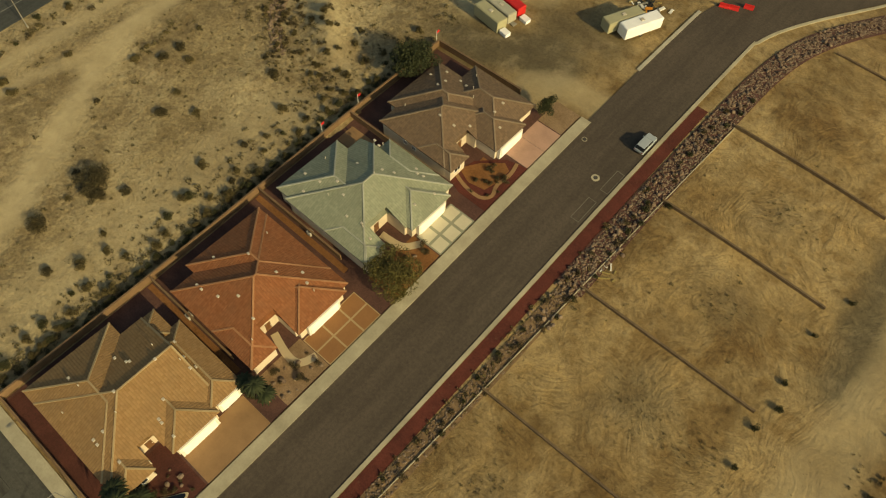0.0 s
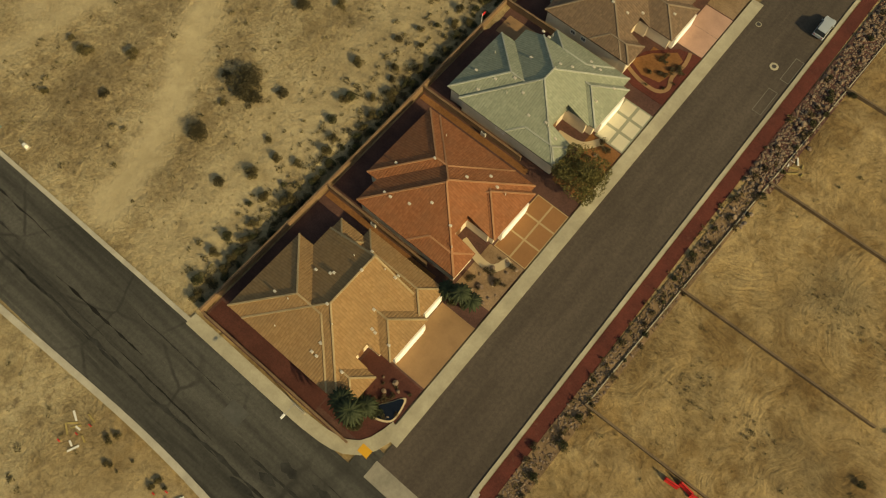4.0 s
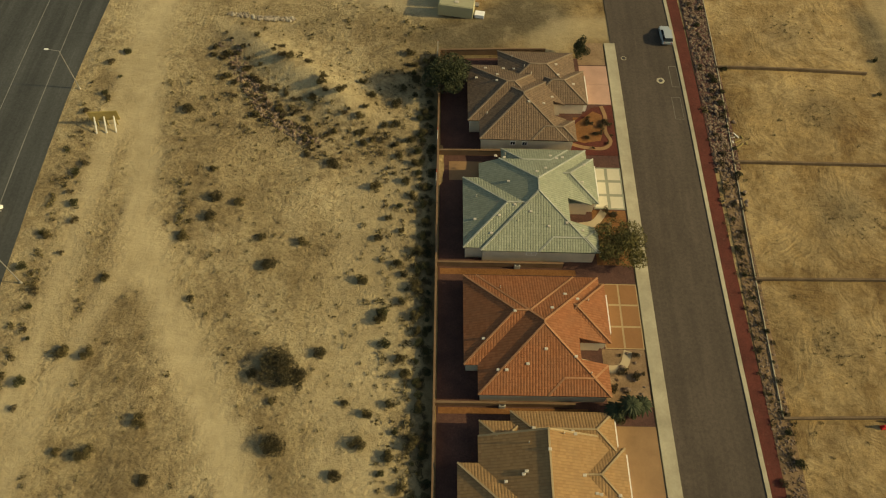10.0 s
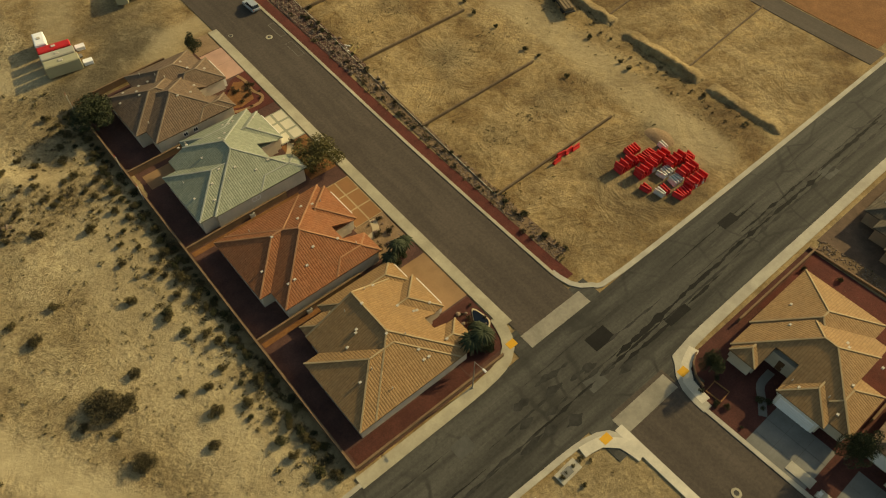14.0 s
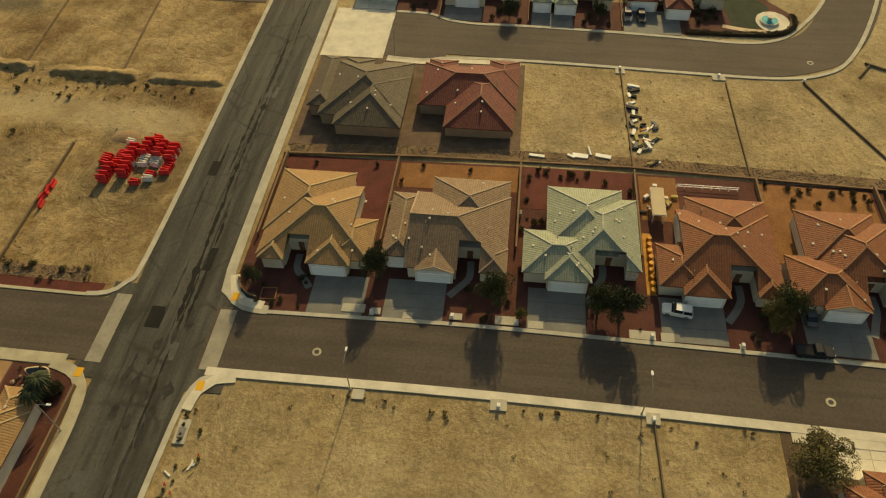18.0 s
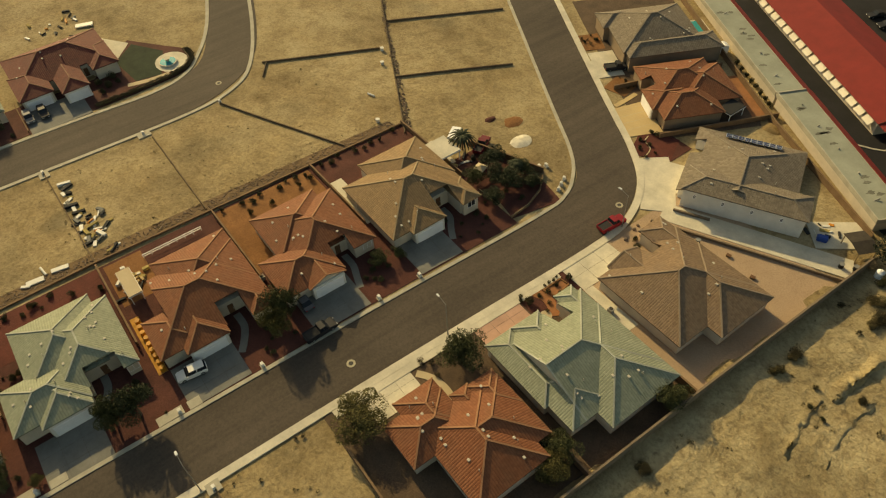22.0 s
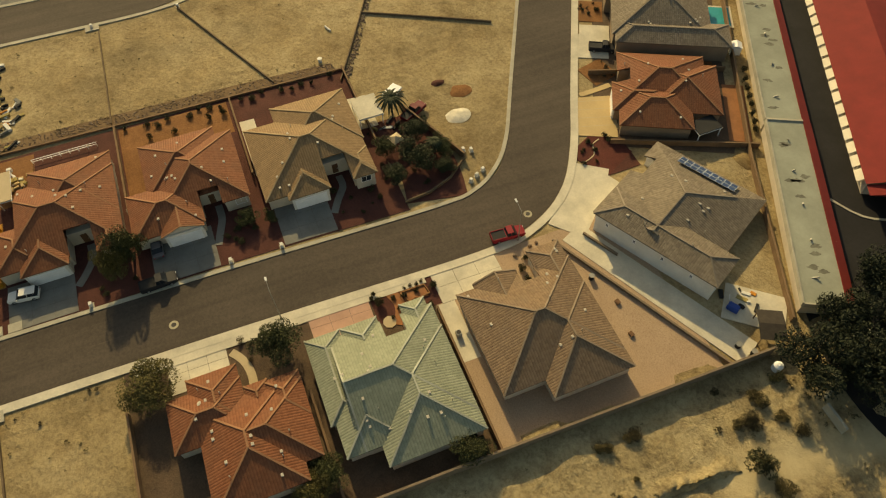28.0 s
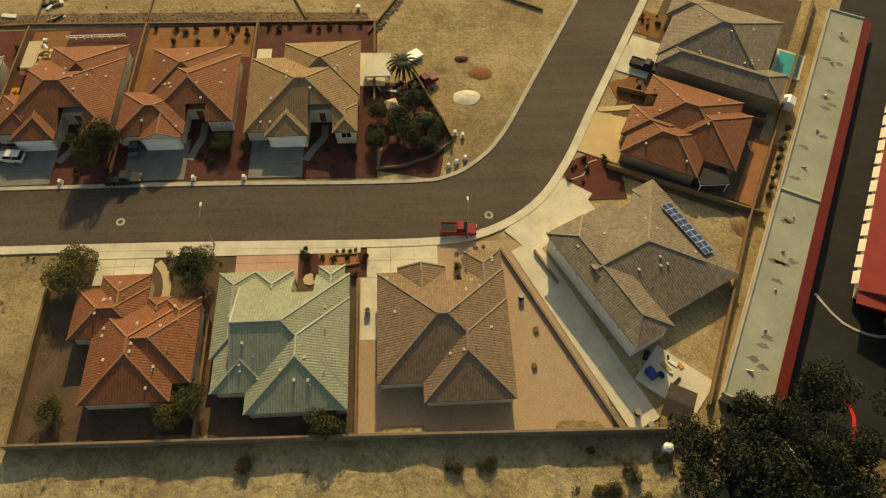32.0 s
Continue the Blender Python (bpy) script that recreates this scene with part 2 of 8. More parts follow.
GROUND = ground_material()
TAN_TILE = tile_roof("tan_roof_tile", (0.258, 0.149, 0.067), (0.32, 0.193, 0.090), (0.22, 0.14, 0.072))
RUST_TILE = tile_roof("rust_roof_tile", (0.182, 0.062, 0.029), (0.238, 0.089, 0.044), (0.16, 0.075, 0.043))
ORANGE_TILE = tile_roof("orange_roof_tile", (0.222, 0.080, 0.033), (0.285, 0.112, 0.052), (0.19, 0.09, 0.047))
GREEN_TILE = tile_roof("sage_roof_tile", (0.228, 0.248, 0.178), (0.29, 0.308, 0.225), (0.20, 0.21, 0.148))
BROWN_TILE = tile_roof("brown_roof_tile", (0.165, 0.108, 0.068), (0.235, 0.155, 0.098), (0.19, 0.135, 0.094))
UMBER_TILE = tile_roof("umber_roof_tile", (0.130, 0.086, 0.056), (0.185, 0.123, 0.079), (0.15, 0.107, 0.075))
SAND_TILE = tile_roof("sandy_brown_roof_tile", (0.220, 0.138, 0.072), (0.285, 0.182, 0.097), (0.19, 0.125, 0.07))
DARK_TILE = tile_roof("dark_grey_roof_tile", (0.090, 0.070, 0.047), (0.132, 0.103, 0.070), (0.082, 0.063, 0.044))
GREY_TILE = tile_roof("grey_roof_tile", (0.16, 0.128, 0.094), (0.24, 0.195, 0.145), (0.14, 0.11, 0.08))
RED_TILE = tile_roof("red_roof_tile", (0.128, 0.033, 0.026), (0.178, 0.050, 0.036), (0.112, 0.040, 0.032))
CAPS = {TAN_TILE: plain("tan_cap", (0.380, 0.281, 0.160)), SAND_TILE: plain("sandy_cap", (0.350, 0.255, 0.150)), RUST_TILE: plain("rust_cap", (0.334, 0.167, 0.091)), ORANGE_TILE: plain("orange_cap", (0.380, 0.190, 0.099)), GREEN_TILE: plain("sage_cap", (0.380, 0.388, 0.319)),
        BROWN_TILE: plain("brown_cap", (0.304, 0.228, 0.160)), UMBER_TILE: plain("umber_cap", (0.25, 0.188, 0.132)), DARK_TILE: plain("dark_grey_cap", (0.167, 0.137, 0.099)), GREY_TILE: plain("grey_cap", (0.274, 0.228, 0.175)), RED_TILE: plain("red_cap", (0.258, 0.129, 0.084))}
STUCCO = plain("tan_stucco", (0.60, 0.52, 0.41), 0.9, 0.12, 0.4, 6.0)
BROWN_STUCCO = plain("brown_stucco", (0.26, 0.19, 0.13), 0.9, 0.12, 0.4, 6.0)
PALE_STUCCO = plain("pale_stucco", (0.74, 0.71, 0.65), 0.9, 0.10, 0.4, 6.0)
WHITE_PAINT = plain("white_paint", (0.84, 0.84, 0.84), 0.5, 0.06, 0.5, 8.0)
GLASS = plain("window_glass", (0.03, 0.035, 0.04), 0.08, 0.2)
ASPHALT = road_material("asphalt", (0.083, 0.066, 0.052), (0.55, 0.03, 1.0), 0.13, 0.0, 0.25)
OLD_ASPHALT = road_material("worn_asphalt", (0.062, 0.060, 0.051), (0.03, 0.45, 1.0), 0.38, 0.10, 0.5)
HIGHWAY = road_material("highway_asphalt", (0.066, 0.070, 0.066), (0.55, 0.02, 1.0), 0.22, 0.0, 0.5)
GUTTER = plain("worn_gutter_concrete", (0.29, 0.262, 0.205), 0.9, 0.25, 0.3, 2.0)
DEEP_TAR = plain("fresh_black_asphalt", (0.019, 0.018, 0.019), 0.85, 0.3, 0.15, 2.0)
TAR = plain("tar_seam", (0.022, 0.021, 0.019), 0.9, 0.3)
TAR.node_tree.nodes["Principled BSDF"].inputs["Specular IOR Level"].default_value = 0.1
CONCRETE = plain("pale_concrete", (0.60, 0.545, 0.43), 0.9, 0.18, 0.3, 3.0)
KERB = plain("kerb_concrete", (0.42, 0.385, 0.305), 0.9, 0.16, 0.4, 3.0)
DULL_CONCRETE = plain("dull_pavement_concrete", (0.405, 0.362, 0.258), 0.9, 0.2, 0.3, 3.0)
BRICK_GRAVEL = sheet("brick_red_gravel", [(0.3, (0.086, 0.024, 0.019)), (0.7, (0.142, 0.038, 0.028))], 0.3, 4.0, (0.13, 0.07, 0.045), 1.5, 0.05)
GREY_CONCRETE = plain("grey_concrete", (0.19, 0.185, 0.165), 0.9, 0.18, 0.3, 3.0)
PINK_CONCRETE = plain("pink_concrete", (0.46, 0.28, 0.21), 0.9, 0.14, 0.3, 3.0)
BROWN_CONCRETE = plain("tan_stained_concrete", (0.285, 0.170, 0.088), 0.9, 0.14, 0.3, 3.0)
DARK_GRAVEL = sheet("dark_brown_gravel", [(0.3, (0.085, 0.058, 0.04)), (0.7, (0.15, 0.10, 0.066))], 0.3, 4.0, (0.06, 0.04, 0.03), 1.5, 0.08)
YARD_GRAVEL = sheet("dusky_gravel", [(0.3, (0.080, 0.040, 0.034)), (0.7, (0.140, 0.070, 0.056))], 0.3, 4.0, (0.07, 0.035, 0.03), 1.5, 0.06)
RED_GRAVEL = sheet("red_gravel", [(0.3, (0.075, 0.026, 0.021)), (0.7, (0.120, 0.043, 0.033))], 0.3, 4.0, (0.08, 0.04, 0.03), 1.5, 0.08)
BROWN_GRAVEL = sheet("brown_gravel", [(0.3, (0.22, 0.14, 0.08)), (0.7, (0.34, 0.23, 0.14))], 0.3, 4.0, (0.10, 0.07, 0.04), 1.5, 0.08)
ORANGE_DIRT = sheet("orange_dirt", [(0.3, (0.195, 0.086, 0.032)), (0.7, (0.29, 0.135, 0.056))], 0.3, 3.0, (0.20, 0.11, 0.05), 1.0, 0.08)
PINK_GRAVEL = sheet("pinkish_gravel", [(0.3, (0.40, 0.28, 0.19)), (0.7, (0.46, 0.33, 0.225))], 0.2, 5.0, (0.38, 0.26, 0.17), 1.0, 0.03)
BLOCK = plain("tan_block_wall", (0.20, 0.125, 0.073), 0.9, 0.18, 0.5, 4.0)
GREY_BLOCK = plain("grey_block_wall", (0.215, 0.160, 0.112), 0.9, 0.18, 0.5, 4.0)
FOOTING = plain("dark_low_wall", (0.160, 0.112, 0.070), 0.95, 0.25, 0.5, 4.0)
RED_METAL = plain("red_metal_roof", (0.22, 0.024, 0.021), 0.8, 0.12, 0.3, 3.0)
FLAT_ROOF = plain("grey_flat_roof", (0.29, 0.30, 0.24), 0.9, 0.15, 0.2, 2.0)


# ---- terrain ----
STATIONS = [(-25, 71, 4.3), (-50, 42, 2.8), (-16, 31, 1.1), (-18, 9, 0.4), (-75, 11, 0.2), (-66, -15, -0.6), (-50, -2, -0.3), (-35, -14, -0.3),
            (15, 9.6, 0), (22, -27, 0.7), (-28, -50, 0.1), (-35, -78, 1.6), (-34, -100, 1.2), (-30, -125.7, 1.6), (-5, -115, 2.0), (-5, -135, 1.6),
            (-5, -93, 2.0), (17, -122, 1.0), (51, -100, -0.5), (51, -138, -1.1), (58, -142, -1.5), (52, -185, -0.4), (-30, -184, -1.3), (-20, -208, -0.9),
            (-33, -229, -0.8), (-65.6, -198.7, -0.3), (-50, -175, 0.2), (-50, -154, 0.2), (-95, -5, 0), (-25, 100, 5), (-100, 60, 2), (40, 60, 2)]
SURVEY = np.array(STATIONS, dtype=float)


def lay(x, y):
    """The height of the land."""
    w = np.exp(-((x - SURVEY[:, 0]) ** 2 + (y - SURVEY[:, 1]) ** 2) / (2 * 22.0 ** 2))
    u, v = 0.79 * (x + 90.5) - 0.61 * (y - 71.5), 0.61 * (x + 90.5) + 0.79 * (y - 71.5)
    mound = 3.3 * math.exp(-(u / 16.0) ** 4 - abs(v / 3.0) ** 1.4) if abs(u) < 40 else 0.0
    return float((w * SURVEY[:, 2]).sum() / (w.sum() + 0.15)) + mound


def mesh_from(name, verts, faces, mats, smooth=False):
    me = bpy.data.meshes.new(name)
    me.from_pydata(verts, [], faces)
    for m in mats if isinstance(mats, (list, tuple)) else [mats]:
        me.materials.append(m)
    if smooth:
        me.polygons.foreach_set("use_smooth", [True] * len(me.polygons))
    return me


def thing(name, label, category, x, y, z=None, rz=0.0, group="", kind=""):
    """An empty at a thing's base."""
    ob = new(name)
    ob.empty_display_size = 0.5
    ob.matrix_basis = pose(x, y, lay(x, y) if z is None else z, 0, 0, rz)
    return tagged(ob, label, category, group, kind)


def part(name, data, material, parent, label="", at=None):
    """One mesh object under a thing or a part. data: a bmesh or a mesh."""
    if isinstance(data, bmesh.types.BMesh):
        me = bpy.data.meshes.new(name)
        data.to_mesh(me)
        data.free()
        data = me
    if material is not None and not data.materials:
        data.materials.append(material)
    ob = new(name, data)
    ob.parent = parent
    if at is not None:
        ob.matrix_basis = at
    return tagged(ob, label)


def box(bm, x0, x1, y0, y1, z0, z1, bevel=0.0):
    vs = [bm.verts.new((x, y, z)) for z in (z0, z1) for x, y in ((x0, y0), (x1, y0), (x1, y1), (x0, y1))]
    fs = [bm.faces.new([vs[i] for i in f]) for f in ((3, 2, 1, 0), (4, 5, 6, 7), (0, 1, 5, 4), (1, 2, 6, 5), (2, 3, 7, 6), (3, 0, 4, 7))]
    if bevel:
        bmesh.ops.bevel(bm, geom=list({e for f in fs for e in f.edges}), offset=bevel, segments=1, affect="EDGES")
    return bm


def boxed(*dims, bevel=0.0):
    return box(bmesh.new(), *dims, bevel=bevel)


def beam(bm, a, b, w, h):
    """A bar from a to b, w wide and h high."""
    a, b = Vector(a), Vector(b)
    side = (b - a).cross(Vector((0, 0, 1)))
    side = (side.normalized() if side.length > 1e-6 else Vector((1, 0, 0))) * w / 2
    up = (b - a).cross(side).normalized() * -h / 2
    if up.z < 0:
        up = -up
    vs = [bm.verts.new(p + s * side + u * up) for p in (a, b) for s, u in ((-1, -1), (1, -1), (1, 1), (-1, 1))]
    for f in ((3, 2, 1, 0), (4, 5, 6, 7), (0, 1, 5, 4), (1, 2, 6, 5), (2, 3, 7, 6), (3, 0, 4, 7)):
        bm.faces.new([vs[i] for i in f])
    return bm


def rod(bm, a, b, r0, r1, n=8):
    a, b = Vector(a), Vector(b)
    m = Matrix.Translation((a + b) / 2) @ (b - a).to_track_quat("Z", "Y").to_matrix().to_4x4()
    bmesh.ops.create_cone(bm, cap_ends=True, segments=n, radius1=r0, radius2=r1, depth=(b - a).length, matrix=m)
    return bm


def drape(x0, x1, y0, y1, lift, step=2.0, thick=0.25):
    """A slab that follows the land over a rectangle."""
    nx, ny = max(1, round((x1 - x0) / step)), max(1, round((y1 - y0) / step))
    vs, fs = [], []
    for j in range(ny + 1):
        for i in range(nx + 1):
            x, y = x0 + (x1 - x0) * i / nx, y0 + (y1 - y0) * j / ny
            vs.append((x, y, lay(x, y) + lift))
    for j in range(ny):
        for i in range(nx):
            k = j * (nx + 1) + i
            fs.append((k, k + 1, k + nx + 2, k + nx + 1))
    rim = [i for i in range(nx + 1)] + [j * (nx + 1) + nx for j in range(1, ny + 1)] + [ny * (nx + 1) + i for i in range(nx - 1, -1, -1)] + [j * (nx + 1) for j in range(ny - 1, 0, -1)]
    n0 = len(vs)
    vs += [(vs[k][0], vs[k][1], vs[k][2] - thick) for k in rim]
    for a in range(len(rim)):
        b = (a + 1) % len(rim)
        fs.append((rim[a], n0 + a, n0 + b, rim[b]))
    return vs, fs


def smooth_line(points, step=2.0):
    """A polyline through the points, rounded, at even steps."""
    p = [Vector((*q, 0)) for q in points]
    dense = []
    for i in range(len(p) - 1):
        a, b, c, d = p[max(i - 1, 0)], p[i], p[i + 1], p[min(i + 2, len(p) - 1)]
        n = max(1, round((c - b).length / step))
        for k in range(n):
            t = k / n
            dense.append(0.5 * ((2 * b) + (c - a) * t + (2 * a - 5 * b + 4 * c - d) * t * t + (3 * b - a - 3 * c + d) * t ** 3))
    return dense + [p[-1]]


def ribbon(points, left, right, lift, thick=0.25, cross=4, step=2.0, rounded=True):
    """A slab that follows the land along a line, from left to right of it."""
    line = smooth_line(points, step) if rounded else [Vector((*q, 0)) for q in points]
    vs, fs = [], []
    for i, p in enumerate(line):
        d = (line[min(i + 1, len(line) - 1)] - line[max(i - 1, 0)]).normalized()
        nrm = Vector((-d.y, d.x, 0))
        for k in range(cross + 1):
            q = p + nrm * (left + (right - left) * k / cross)
            vs.append((q.x, q.y, lay(q.x, q.y) + lift))
    c = cross + 1
    for i in range(len(line) - 1):
        for k in range(cross):
            fs.append((i * c + k, i * c + k + 1, (i + 1) * c + k + 1, (i + 1) * c + k)[::-1])
    rim = list(range(c)) + [i * c + cross for i in range(1, len(line))] + [(len(line) - 1) * c + k for k in range(cross - 1, -1, -1)] + [i * c for i in range(len(line) - 2, 0, -1)]
    n0 = len(vs)
    vs += [(vs[k][0], vs[k][1], vs[k][2] - thick) for k in rim]
    for a in range(len(rim)):
        b = (a + 1) % len(rim)
        fs.append((rim[a], rim[b], n0 + b, n0 + a))
    return vs, fs


def laid(name, shape, material, label, category="ground"):
    ob = new(name, mesh_from(name, *shape, material))
    return tagged(ob, label, category, kind="structure")


# First band is shadow painted into the soil colour; the rest is dark soil.
DAMP_AND_SHADE = [([(18.8, 90), (20.6, 76), (21.6, 64)], 3.0, 0.95), ([(63, 43), (63, 55)], 5.0, 0.9), ([(-62, 81), (-54, 85), (-45, 88)], 6.0, 0.9), ([(-52, 96), (-42, 98)], 5.0, 0.7), ([(-89, 84), (-86, 88)], 3.0, 0.5),
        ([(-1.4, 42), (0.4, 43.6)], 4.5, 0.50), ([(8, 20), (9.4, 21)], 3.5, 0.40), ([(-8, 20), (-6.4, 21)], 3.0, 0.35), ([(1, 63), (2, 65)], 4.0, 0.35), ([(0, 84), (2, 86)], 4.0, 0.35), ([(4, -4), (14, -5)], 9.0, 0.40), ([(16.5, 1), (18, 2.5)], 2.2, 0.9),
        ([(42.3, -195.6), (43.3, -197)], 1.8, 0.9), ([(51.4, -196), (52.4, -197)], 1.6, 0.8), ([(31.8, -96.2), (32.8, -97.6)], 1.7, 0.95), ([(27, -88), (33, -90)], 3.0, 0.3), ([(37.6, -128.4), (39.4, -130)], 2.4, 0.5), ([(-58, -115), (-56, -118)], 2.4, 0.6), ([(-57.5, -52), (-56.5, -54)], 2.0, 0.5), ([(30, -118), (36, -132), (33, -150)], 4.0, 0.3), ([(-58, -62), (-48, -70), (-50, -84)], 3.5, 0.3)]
# Wheel tracks, plus paler bands beside the rear wall and along the mound crest.
TRACKS_AND_BANDS = [([(-128, 118), (-119.0, 96), (-118.6, 75), (-115, 55), (-112.3, 40), (-108, 30), (-102, 19.5), (-95.2, 8.0), (-90.6, -2), (-87.6, -13)], 2.7, 0.9),
          ([(-126.7, 117), (-122, 82), (-121.2, 62), (-121, 48), (-121.6, 31), (-122.4, 15), (-124.4, 2)], 1.9, 0.8), ([(-111.4, 34), (-115.6, 22), (-119, 8), (-121, -6)], 1.8, 0.7),
          ([(22, -8), (24, 10), (25, 30), (25, 50), (28.5, 75), (24, 105), (14, 135)], 4.4, 0.5), ([(-118, 112), (-97.6, 106), (-82.3, 97.6), (-67, 91)], 4.0, 0.75), ([(-75, 46), (-76.5, 20), (-75.5, -10)], 6.0, 0.42), ([(-60, 101), (-50, 125)], 4.0, 0.5), ([(-106, 84.5), (-99.6, 77.6), (-94, 72.2), (-84.2, 66), (-75, 61)], 1.5, 0.6), ([(-34.5, 84), (-40, 84), (-46, 80)], 3.4, 0.6),
          ([(-80, -190), (-82, -205), (-84, -225)], 2.6, 1.0)]

LITTER = [([(-114, 26), (-111, 16), (-106, 6), (-100, -8)], 5.0), ([(-118, 66), (-113, 58)], 2.5), ([(-101, 60), (-90, 60), (-76, 54)], 6.0), ([(-72, 74), (-74, 64)], 4.0), ([(-105, 44), (-98, 30), (-90, 14), (-84, -6)], 2.5), ([(-86, 87.5), (-78, 83), (-73.5, 75)], 3.0), ([(-106, 80), (-100, 69), (-91.7, 60), (-84, 54)], 3.0), ([(-126.5, 50), (-126, 20), (-125, 4)], 2.0), ([(-90, 40), (-80, 36)], 2.5),
          ([(-36.2, -38), (-36.6, -70), (-37.4, -114)], 1.2), ([(-40, -34.6), (-64, -34.4)], 1.8), ([(-37, -36.5), (-41, -44), (-47, -38)], 2.2), ([(-35.8, -55), (-37.5, -57)], 2.0), ([(-35, -97), (-37, -101)], 1.6), ([(-62.5, -40), (-62.8, -80), (-63.5, -114)], 1.5), ([(48.4, -82), (48, -110), (47.4, -134), (50.4, -146), (58, -155)], 1.0), ([(21, -82), (21.2, -120), (20, -150)], 1.4), ([(-17.6, -4), (-12, -11), (16, -11.4), (34, -11)], 1.8), ([(38.6, -2), (44, -7), (60, -9)], 2.0), ([(-10, -176), (-16, -184), (-2, -192)], 1.4), ([(24, 4), (29, 0), (26, -8)], 2.2)]


def near_line(x, y, pts):
    best = 1e9
    for (ax, ay), (bx, by) in zip(pts, pts[1:]):
        dx, dy = bx - ax, by - ay
        t = min(1, max(0, ((x - ax) * dx + (y - ay) * dy) / (dx * dx + dy * dy)))
        best = min(best, math.hypot(x - ax - t * dx, y - ay - t * dy))
    return best


def make_ground():
    xs = [-3000, -1200, -600, -330] + [-250 + 2.0 * i for i in range(221)] + [280, 500, 1200, 3000]
    ys = [-3000, -1200, -600, -400] + [-330 + 2.0 * i for i in range(271)] + [290, 500, 1200, 3000]
    vs, sand, track_and_band, rough, damp_and_shade, litter, graded = [], [], [], [], [], [], []
    for y in ys:
        for x in xs:
            far = abs(x) > 400 or abs(y) > 400
            n = 0 if far else noise.noise(Vector((x * 0.11, y * 0.11, 0)))
            s = min(1, max(0, (-64.5 - x) / 3.0 + n))
            tr = 0.0 if far else max(q[2] * min(1, max(0, (q[1] - near_line(x, y, q[0])) / 2.0 + 0.5 + 0.5 * n)) for q in TRACKS_AND_BANDS)
            hump = 0.0 if far else s * (1 - tr) * 0.45 * max(0, n + 0.6 * noise.noise(Vector((x * 0.3, y * 0.3, 4))))
            if y < -120:
                hump *= 2.0
            if not far and (x > -66 and y < 70 or x < -126 or -36 < y < -12):
                hump = 0.0
            z = lay(x, y) + hump - 0.05
            vs.append((x, y, z))
            if x > -66 and y < -33:
                s = 0.62 + 0.3 * n
            darkened = 0.0 if far else max(k * min(1, max(0, (w - near_line(x, y, p)) / 5.0 + 0.5 + 0.7 * n)) for p, w, k in DAMP_AND_SHADE)
            damp_and_shade.append(darkened)
            graded.append(1.0 if y > -14 and -16 < x < 70 else 0.0)
            litter.append(0.0 if far else max(min(1, max(0, (w - near_line(x, y, p)) / 5.0 + 0.5 + 0.9 * n)) for p, w in LITTER))
            sand.append(s), track_and_band.append(tr), rough.append(0.25 + 0.75 * s if x < -60 else 0.2)
    w = len(xs)
    fs = [(j * w + i, j * w + i + 1, (j + 1) * w + i + 1, (j + 1) * w + i) for j in range(len(ys) - 1) for i in range(w - 1)]
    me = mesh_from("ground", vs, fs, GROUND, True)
    for name, values in (("sand", sand), ("track_and_band", track_and_band), ("rough", rough), ("damp_and_shade", damp_and_shade), ("litter", litter), ("graded", graded)):
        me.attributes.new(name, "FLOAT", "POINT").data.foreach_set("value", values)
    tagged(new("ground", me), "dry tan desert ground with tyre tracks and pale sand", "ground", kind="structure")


make_ground()
STREET_1 = [(-27.5, -16.5), (-27.5, 20), (-27.5, 70), (-27.5, 108), (-27, 118), (-23.5, 130), (-13.5, 152), (0, 182), (20, 230)]
STREET_2 = [(-27.2, -31.5), (-27.6, -70), (-28.2, -110), (-28.6, -150), (-28.5, -172), (-27.6, -180), (-24.0, -187.0), (-17, -192.3), (0, -201.6), (60, -233.5), (120, -266)]
SIDE_ROAD = [(-900, -60), (-240, -30), (-150, -25), (-100, -24.2), (-40, -24), (20, -23.4), (80, -22.8), (200, -20), (700, 0)]
TOP_STREET = [(58.5, -44), (58.2, -80), (57.2, -110), (56.8, -128), (59.5, -140), (66, -148.5), (80, -156), (110, -168), (180, -196)]
laid("side_road", ribbon(SIDE_ROAD, -7.3, 7.5, 0.05, cross=6), OLD_ASPHALT, "worn patched asphalt side road", "road")
laid("street_north", ribbon(STREET_1, -5.9, 5.9, 0.04), ASPHALT, "dark asphalt residential street", "road")
laid("street_south", ribbon(STREET_2, -5.7, 5.7, 0.04), ASPHALT, "dark asphalt residential street that bends", "road")
laid("street_top", ribbon(TOP_STREET, -6.4, 6.4, 0.04), ASPHALT, "asphalt street of the upper row", "road")
laid("highway", ribbon([(-175, -900), (-152, -300), (-143, -40), (-142, 20), (-142.5, 60), (-145, 200), (-170, 800)], -12, 12, 0.05), HIGHWAY, "wide worn asphalt highway", "road")
laid("street_mouth_north", drape(-36.2, -18.2, -19.0, -12.6, 0.034), OLD_ASPHALT, "worn asphalt at the street mouth", "road")
laid("street_mouth_south", drape(-37.0, -18.2, -37.0, -29.5, 0.034), OLD_ASPHALT, "worn asphalt at the street mouth", "road")

